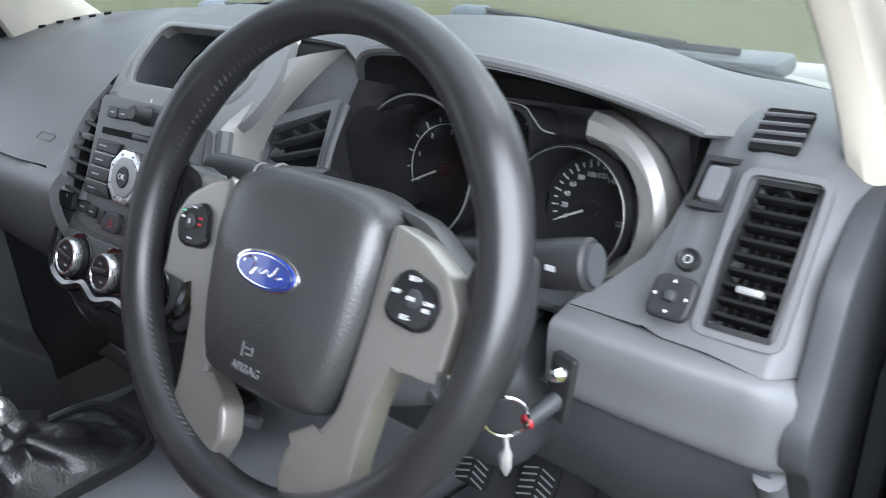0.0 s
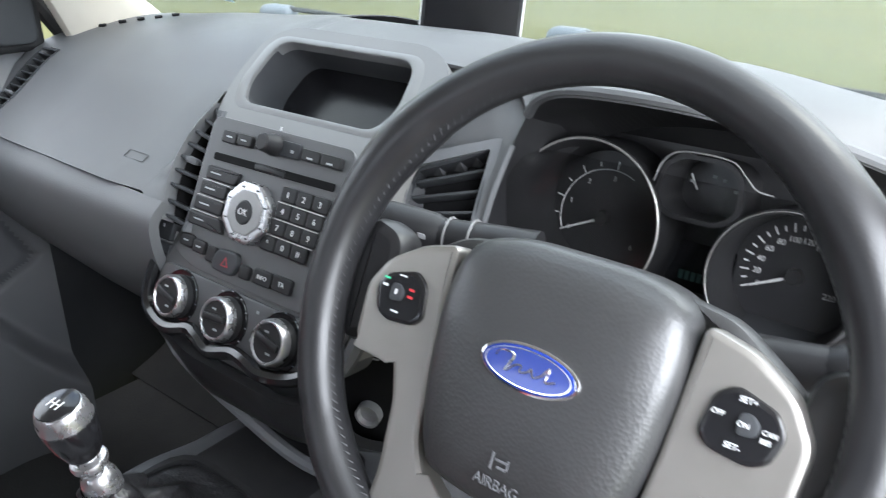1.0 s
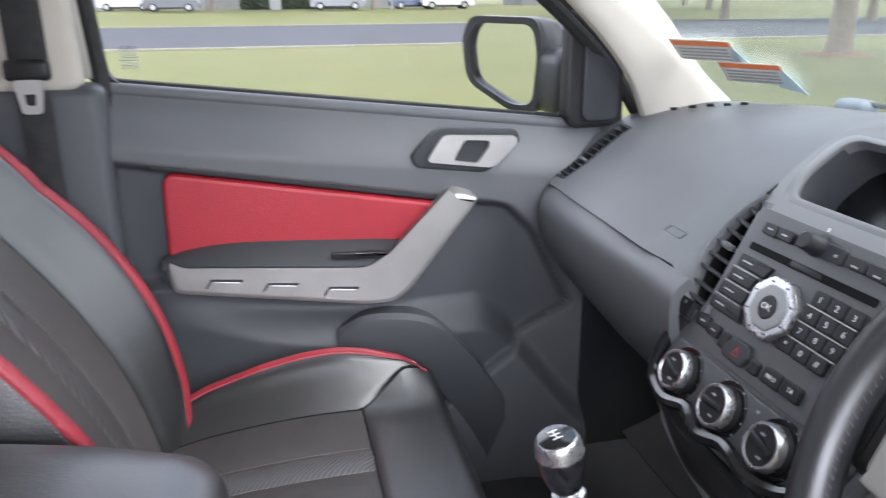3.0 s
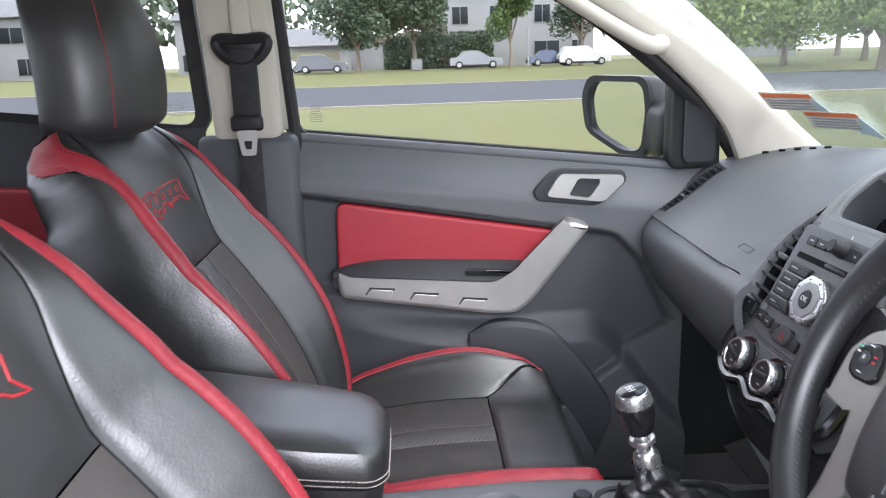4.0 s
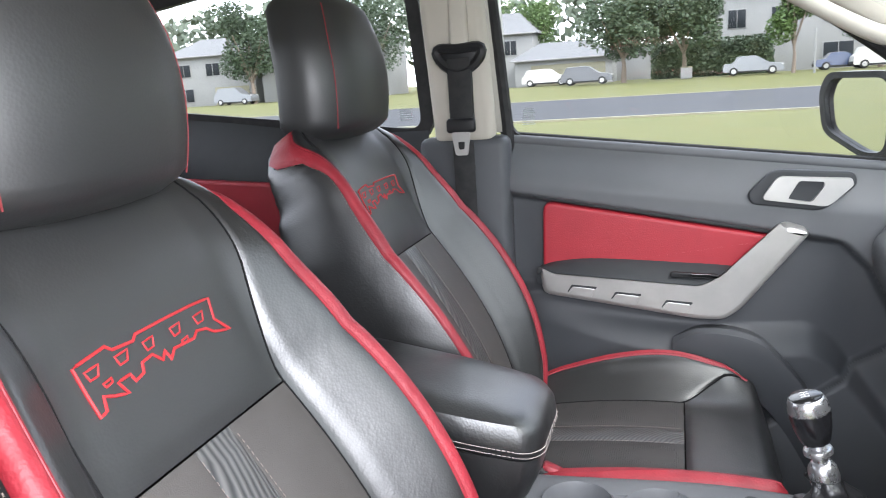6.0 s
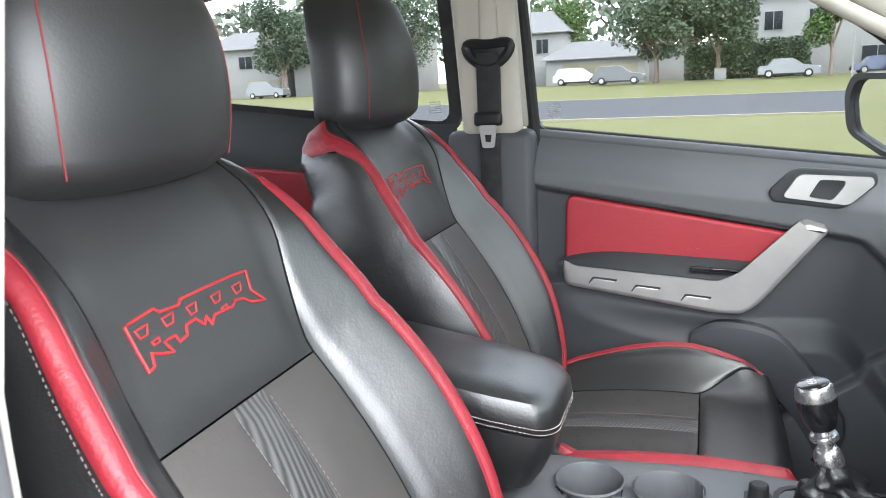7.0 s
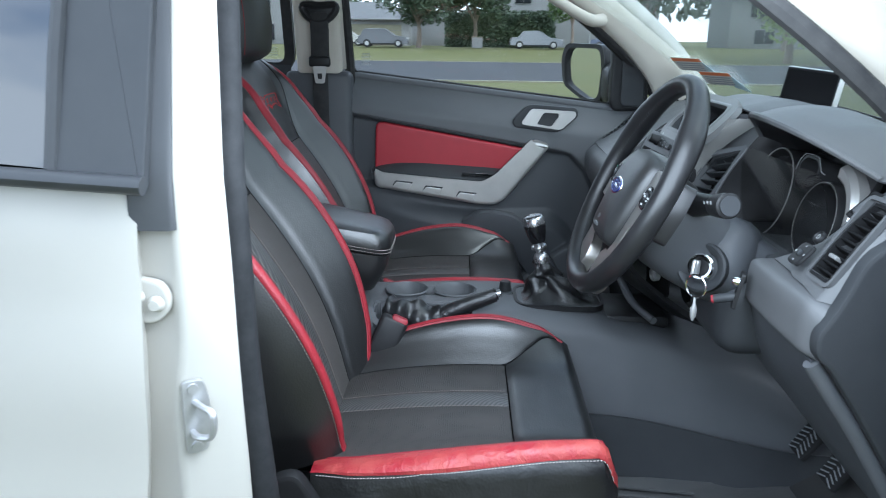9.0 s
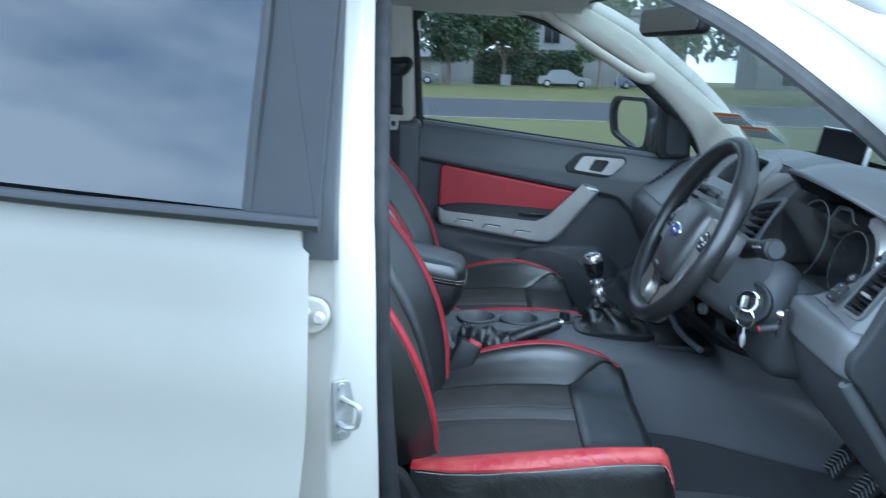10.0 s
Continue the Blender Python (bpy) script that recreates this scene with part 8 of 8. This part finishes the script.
def tree(x, y, trunk_h, r, h, n, seed, leafmat, label, trunk_r=0.2, leaf=0.28, lean_x=0.0):
    z = land(x, y)
    t = thing("tree", label, "tree", at=(x, y, z))
    rnd = random.Random(seed)
    tr = tube(spline([(0, 0, -0.2), (0.03, 0.02, 0.3), (lean_x * 0.5, 0.05, trunk_h * 0.6), (lean_x, 0.0, trunk_h), (lean_x, 0.1, trunk_h + h * 0.5)], 5), lambda k: trunk_r * (1.25 - 0.9 * k) + 0.08 * trunk_r / (0.1 + 6 * k), 10)
    limbs = [tr]
    for k in range(6):
        a = math.tau * k / 6 + rnd.uniform(-0.4, 0.4)
        limbs.append(tube(spline([(lean_x, 0, trunk_h * rnd.uniform(0.8, 1.0)), (lean_x + math.cos(a) * r * 0.3, math.sin(a) * r * 0.3, trunk_h + h * 0.25), (lean_x + math.cos(a) * r * 0.6, math.sin(a) * r * 0.6, trunk_h + h * 0.55)], 4), lambda k2: trunk_r * (0.5 - 0.4 * k2), 6))
    part("trunk", join(*limbs), BARK, t)
    me = crown_mesh(r, h, int(n * 2.2), seed, leaf * 0.66)
    me.materials.append(leafmat)
    c = new("crown", me)
    c.parent, c.location = t, (lean_x, 0, trunk_h)
    return t


# far garden trees along the verge
tree(-66, -4.4, 2.2, 3.7, 5.0, 5200, 1, LEAF_DARK, "round dark-leaved garden tree on the verge", 0.22)
tree(-67, 0.4, 2.4, 3.4, 5.2, 4600, 2, LEAF_DARK, "round dark-leaved garden tree beside the hedge", 0.2)
tree(-66, 8.6, 2.3, 2.2, 6.5, 3600, 3, LEAF, "slim green street tree before the pale house", 0.15)
tree(-70, 15.6, 2.3, 3.0, 5.0, 3600, 4, LEAF_DARK, "dark garden tree before the pale house", 0.2)
tree(-78, -31.4, 3.0, 4.5, 8.0, 3600, 5, LEAF_DARK, "tall dark tree behind the garage", 0.3)
tree(-76, -45.0, 2.6, 4.2, 8.5, 4600, 7, LEAF_DARK, "tall dark tree beside the car port", 0.3)
tree(-86, -15.9, 3.0, 4.0, 6.0, 3000, 6, LEAF, "green tree between the houses", 0.3)
# parkland trees ahead
for k, (tx, ty, tr) in enumerate(((-50, 20.5, 3.8), (-55, 27, 4.4), (-44, 27.5, 4.0), (-38, 33, 4.2), (-60, 36, 4.6))):
    tree(tx, ty, 2.0, tr, 6.5, 3800, 40 + k, LEAF_LIGHT, "bright yellow-green park tree on the far lawn", 0.26, 0.34)
tree(-10.3, 10.9, 3.0, 3.2, 5.0, 5200, 11, LEAF_LIGHT, "bright green park tree with a bare trunk", 0.27)
tree(-17, 14, 3.6, 4.6, 7.0, 4200, 12, LEAF_LIGHT, "bright green park tree on the lawn", 0.3)
tree(-46, 47, 3.6, 4.2, 7.0, 4200, 13, LEAF_LIGHT, "bright green park tree beside the road", 0.3)
tree(-22, 70, 3.6, 5.0, 8.0, 4200, 14, LEAF, "green park tree on the lawn", 0.32)
tree(-4, 46, 3.6, 4.6, 7.0, 4200, 15, LEAF_LIGHT, "bright green park tree ahead of the car", 0.3)
tree(-58, 70, 3.4, 5.0, 8.0, 4000, 16, LEAF, "green park tree by the far verge", 0.32)
tree(-74, 41.6, 3.0, 4.2, 7.0, 3600, 17, LEAF, "green street tree before a house", 0.28)
tree(-74, 29.6, 3.0, 3.6, 6.0, 3600, 18, LEAF_DARK, "dark street tree before a house", 0.26)
tree(14, 62, 3.4, 5.0, 8.0, 4000, 19, LEAF, "green park tree on the lawn", 0.32)
for tx, ty, r in ((-10.3, 10.9, 0.9), (-17, 14, 0.9), (-46, 47, 1.4)):
    bed = part("mulch_bed", lathe([(0, 0.06), (r * 0.8, 0.05), (r, -0.02)], 28), SOIL)
    bed.location = (tx, ty, land(tx, ty) + 0.0)
    tagged(bed, "ring of brown bark mulch round a trunk", "mulch")

# hedge and letter box
hedge = thing("hedge", "clipped dark green hedge before the house", "hedge", at=(-74, 2.8, 0.5))
rnd = random.Random(9)
verts, faces = [], []
for _ in range(9000):
    p = Vector((rnd.uniform(-1, 1), rnd.uniform(-5.2, 5.2), rnd.uniform(0, 3.4)))
    if rnd.random() < 0.7:
        p.x = rnd.choice((-1, 1)) * rnd.uniform(0.85, 1.1)
    s = 0.17 * rnd.uniform(0.5, 1.3)
    a = Vector((rnd.gauss(0, 1), rnd.gauss(0, 1), rnd.gauss(0, 1))).normalized()
    b = a.cross(Vector((rnd.gauss(0, 1), rnd.gauss(0, 1), rnd.gauss(0, 1)))).normalized()
    i = len(verts)
    verts += [p - a * s, p + b * s * 0.5, p + a * s, p - b * s * 0.5]
    faces.append((i, i + 1, i + 2, i + 3))
me = bpy.data.meshes.new("leaves")
me.from_pydata([tuple(v) for v in verts], [], faces)
me.materials.append(LEAF_DARK)
hl = new("leaves", me)
hl.parent = hedge
part("core", rbox((1.5, 10.2, 3.2), (0, 0, 1.6), 0.3), LEAF_DARK, hedge)
box_ = thing("letter_box", "pale utility box on the verge", "utility box", at=(-66, 0.6, land(-66, 0.6)))
part("cabinet", rbox((0.5, 0.9, 0.9), (0, 0, 0.45), 0.04), WALL, box_)
part("lid", rbox((0.56, 0.96, 0.08), (0, 0, 0.92), 0.02), KERB, box_)
pole = thing("post", "slim white post on the verge", "post", at=(-62, 9.5, land(-62, 9.5)))
part("shaft", tube([(0, 0, 0), (0, 0, 3.2)], 0.07, 8), WALL, pole)


def house(x, y, w, d, h, roof_h, windows, label, gable=True, garage=None, z=0.35):
    """A pale house whose front faces +x. w along y."""
    hs = thing("house", label, "house", at=(x, y, z))
    part("walls", rbox((d, w, h), (-d / 2, 0, h / 2), 0.02), WALL, hs)
    o = 0.5
    bm = bmesh.new()
    if gable:
        a = [bm.verts.new(p) for p in ((o, -w / 2 - o, h), (o, w / 2 + o, h), (-d - o, w / 2 + o, h), (-d - o, -w / 2 - o, h))]
        b = [bm.verts.new(p) for p in ((-d / 2, -w / 2 + w * 0.22, h + roof_h), (-d / 2, w / 2 - w * 0.22, h + roof_h))]
        for f in ((a[0], a[1], b[1], b[0]), (a[2], a[3], b[0], b[1]), (a[1], a[2], b[1]), (a[3], a[0], b[0]), tuple(reversed(a))):
            bm.faces.new(f)
    else:
        bmesh.ops.create_cube(bm, size=1, matrix=Matrix.Translation((-d / 2, 0, h + roof_h / 2)) @ Matrix.Diagonal((d + o, w + o, roof_h, 1)))
    part("roof", bm, ROOF, hs)
    part("gutter", rbox((0.14, w + 1.0, 0.14), (o, 0, h - 0.02), 0.03), WALL, hs)
    for (wy, wz, ww, wh) in windows:
        wd = part("window", rbox((0.12, ww + 0.16, wh + 0.16), (0.02, wy, wz), 0.02), WALL, hs)
        part("pane", rbox((0.06, ww, wh), (0.07, wy, wz), 0.01), PANE, wd)
        part("mullion", rbox((0.04, 0.06, wh), (0.11, wy, wz), 0.005), WALL, wd)
    if garage:
        gy, gw, gh = garage
        gd = part("garage_door", rbox((0.1, gw, gh), (0.03, gy, gh / 2), 0.01), KERB, hs)
        for k in range(1, 4):
            part("panel_line", rbox((0.03, gw, 0.03), (0.085, gy, gh * k / 4), 0), ROOF, gd)
    return hs


house(-80, -18.9, 9.0, 8, 5.6, 2.4, [(-2.5, 4.2, 1.8, 1.4), (2.2, 4.2, 1.2, 1.4), (-2.6, 1.4, 2.6, 1.6)], "two-storey white weatherboard house with a grey hipped roof")
house(-76, -10.8, 9.5, 6, 2.7, 1.7, [], "low white garage wing with a grey roof", garage=(0.5, 7.2, 2.2))
house(-84, -2.9, 7.0, 7, 3.0, 0.5, [(2.2, 1.3, 0.9, 1.9)], "flat-roofed white outbuilding behind the trees", gable=False)
house(-82, 11.1, 17.0, 9, 7.6, 0.5, [(-5.6, 5.4, 1.6, 1.7), (-2.0, 5.4, 0.9, 1.7), (3.0, 5.4, 1.6, 1.7), (6.5, 5.4, 0.8, 1.7), (-4.0, 1.6, 3.0, 2.2), (3.5, 1.5, 2.6, 2.2), (6.8, 1.5, 1.2, 2.2)], "pale two-storey modern house behind a hedge", gable=False)
house(-80, -38.5, 15.0, 8, 6.4, 2.4, [(-5, 4.6, 2.4, 1.5), (-1, 4.6, 2.4, 1.5), (4.5, 4.6, 2.6, 1.5), (-4, 1.5, 2.4, 1.6), (0.2, 1.5, 1.8, 1.6)], "white house with a grey roof and car port", garage=(3.0, 3.2, 2.2))
house(-81, -53.5, 12.0, 8, 6.0, 2.2, [(-3.5, 4.4, 1.8, 1.4), (0.5, 4.4, 1.8, 1.4), (4.2, 4.4, 1.6, 1.4), (-3.6, 1.5, 2.2, 1.5)], "white two-storey house with a grey roof and garage", garage=(2.8, 4.6, 2.3))
house(-90, 37.6, 16.0, 8, 6.0, 2.2, [(-5, 4.4, 1.6, 1.5), (0, 4.4, 1.6, 1.5), (5, 4.4, 1.6, 1.5), (-4, 1.5, 2.2, 1.5)], "white house beyond the street trees")
house(-70, 105.6, 26.0, 8, 5.6, 2.2, [(-8, 1.6, 2.0, 1.6), (-2, 1.6, 2.0, 1.6), (6, 1.6, 2.0, 1.6)], "long pale house behind park trees")

# a wall of distant trees so that the skyline closes
for (cx, cy, lx, ly, seed) in ((-112, -10, 6, 120, 31), (-70, 135, 110, 6, 32), (30, 140, 80, 6, 33), (-70, -150, 90, 6, 34)):
    rnd = random.Random(seed)
    verts, faces = [], []
    for _ in range(9000):
        a0, b0 = rnd.uniform(-1, 1), rnd.uniform(-1, 1)
        px, py = cx + a0 * lx, cy + b0 * ly
        top = (14.0 if cx < -100 else 8.5) + 2.6 * noise.noise(Vector((px * 0.08, py * 0.08, seed)))
        p = Vector((px, py, rnd.uniform(0.2, 1) ** 0.7 * top))
        s = rnd.uniform(0.5, 1.1)
        a = Vector((rnd.gauss(0, 1), rnd.gauss(0, 1), rnd.gauss(0, 1))).normalized()
        b = a.cross(Vector((rnd.gauss(0, 1), rnd.gauss(0, 1), rnd.gauss(0, 1)))).normalized()
        i = len(verts)
        verts += [p - a * s, p + b * s * 0.6, p + a * s, p - b * s * 0.6]
        faces.append((i, i + 1, i + 2, i + 3))
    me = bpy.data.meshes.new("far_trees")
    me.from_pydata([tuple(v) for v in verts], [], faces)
    # leaf colour already carries the haze of distance
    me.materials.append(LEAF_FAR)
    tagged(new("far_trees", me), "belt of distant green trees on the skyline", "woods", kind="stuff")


def parked_car(x, y, paint, label, length=4.4, height=1.5, suv=False, turn=0.0):
    car = thing("parked_car", label, "car", at=(x, y, land(x, y)))
    L, H = length / 2, height
    hood_z = 0.62 * H
    side = [(-L, 0.32), (-L + 0.05, hood_z * 0.9), (-L + 0.15, hood_z), (-L + (0.25 if suv else 0.75), hood_z + 0.03), (-L + (0.5 if suv else 1.15), H - 0.04), (-0.2, H), (L - 1.95, H - 0.03), (L - 1.15, hood_z + 0.02), (L - 0.3, hood_z - 0.1), (L - 0.02, hood_z - 0.3), (L, 0.32)]
    prof = rounded(side, 0.12, 3)
    rows = []
    for t in span(-1, 1, 8):
        rows.append([((0.86 - 0.16 * ease(hood_z, H, p.y)) * t, p.x, p.y - 0.03 * abs(t) ** 4) for p in prof])
    bm = sheet(rows)
    bm.verts.ensure_lookup_table()
    k = len(prof)
    bm.faces.new([bm.verts[i] for i in range(k)])
    bm.faces.new([bm.verts[len(rows) * k - k + i] for i in range(k)])
    part("body", bm, paint, car)
    glass_o = [(-L + (0.6 if suv else 1.2), H - 0.14), (L - 1.95, H - 0.13), (L - 1.35, hood_z + 0.06), (-L + (0.45 if suv else 0.95), hood_z + 0.06)]
    for s in (-1, 1):
        gm = facing((s * 0.79, 0, 0), (0, 0, 1), (0, 1, 0))
        part("side_window", plate(glass_o, 0.04, 0.06, z=-0.02), PANE, car, m=gm @ Matrix(((1, 0, 0, 0), (0, 1, 0, 0), (0, -0.22 * s, 1, 0.22 * s * hood_z), (0, 0, 0, 1))))
        for wy in (-L + 0.8, L - 0.85):
            wl_ = part("wheel", lathe([(0, 0.10), (0.20, 0.10), (0.31, 0.09), (0.325, 0.05), (0.325, -0.08), (0, -0.08)], 20), RUBBER, car, m=Matrix.Translation((s * 0.80, wy, 0.325)) @ Matrix.Rotation(radians(90) * s, 4, "Y"))
            part("rim", lathe([(0, 0.106), (0.18, 0.112), (0.19, 0.10)], 14), SILVER, wl_, m=Matrix.Translation((s * 0.80, wy, 0.325)) @ Matrix.Rotation(radians(90) * s, 4, "Y"))
        part("lamp", rbox((0.2, 0.12, 0.14), (s * 0.68, L - 0.09, hood_z - 0.2), 0.03), SILVER, car)
        part("side_skirt", rbox((0.06, length - 1.9, 0.14), (s * 0.84, -0.02, 0.28), 0.02), RUBBER, car)
        part("wing_mirror", rbox((0.18, 0.09, 0.12), (s * 0.86, L - 1.45, hood_z + 0.10), 0.03), paint, car)
    for q in (-1, 1):
        part("bumper", rbox((1.6, 0.10, 0.26), (0, q * (L - 0.02), 0.42), 0.04), paint if q > 0 else RUBBER, car)
    car.rotation_euler = (0, 0, radians(turn))
    return car


parked_car(-66, 5.6, CAR_SILVER, "silver estate car parked on the far verge", 4.5, 1.5)
parked_car(-66, -7.4, CAR_GREY, "grey hatchback parked on the far verge", 4.3, 1.55, True)
parked_car(-73, -11.9, PAINT, "white utility parked before the garage", 4.6, 1.6, True)
parked_car(-69, 12.6, CAR_BLUE, "dark blue car parked behind the post", 4.2, 1.4)
parked_car(-67, 15.1, PAINT, "white sport utility car on the far verge", 4.5, 1.65, True)
parked_car(-74, -46.0, CAR_SILVER, "pale green off-road car by the car port", 4.6, 1.85, True)
parked_car(-17, 24, CAR_BLUE, "dark sport utility car parked beyond the park trees", 4.6, 1.7, True, 60)
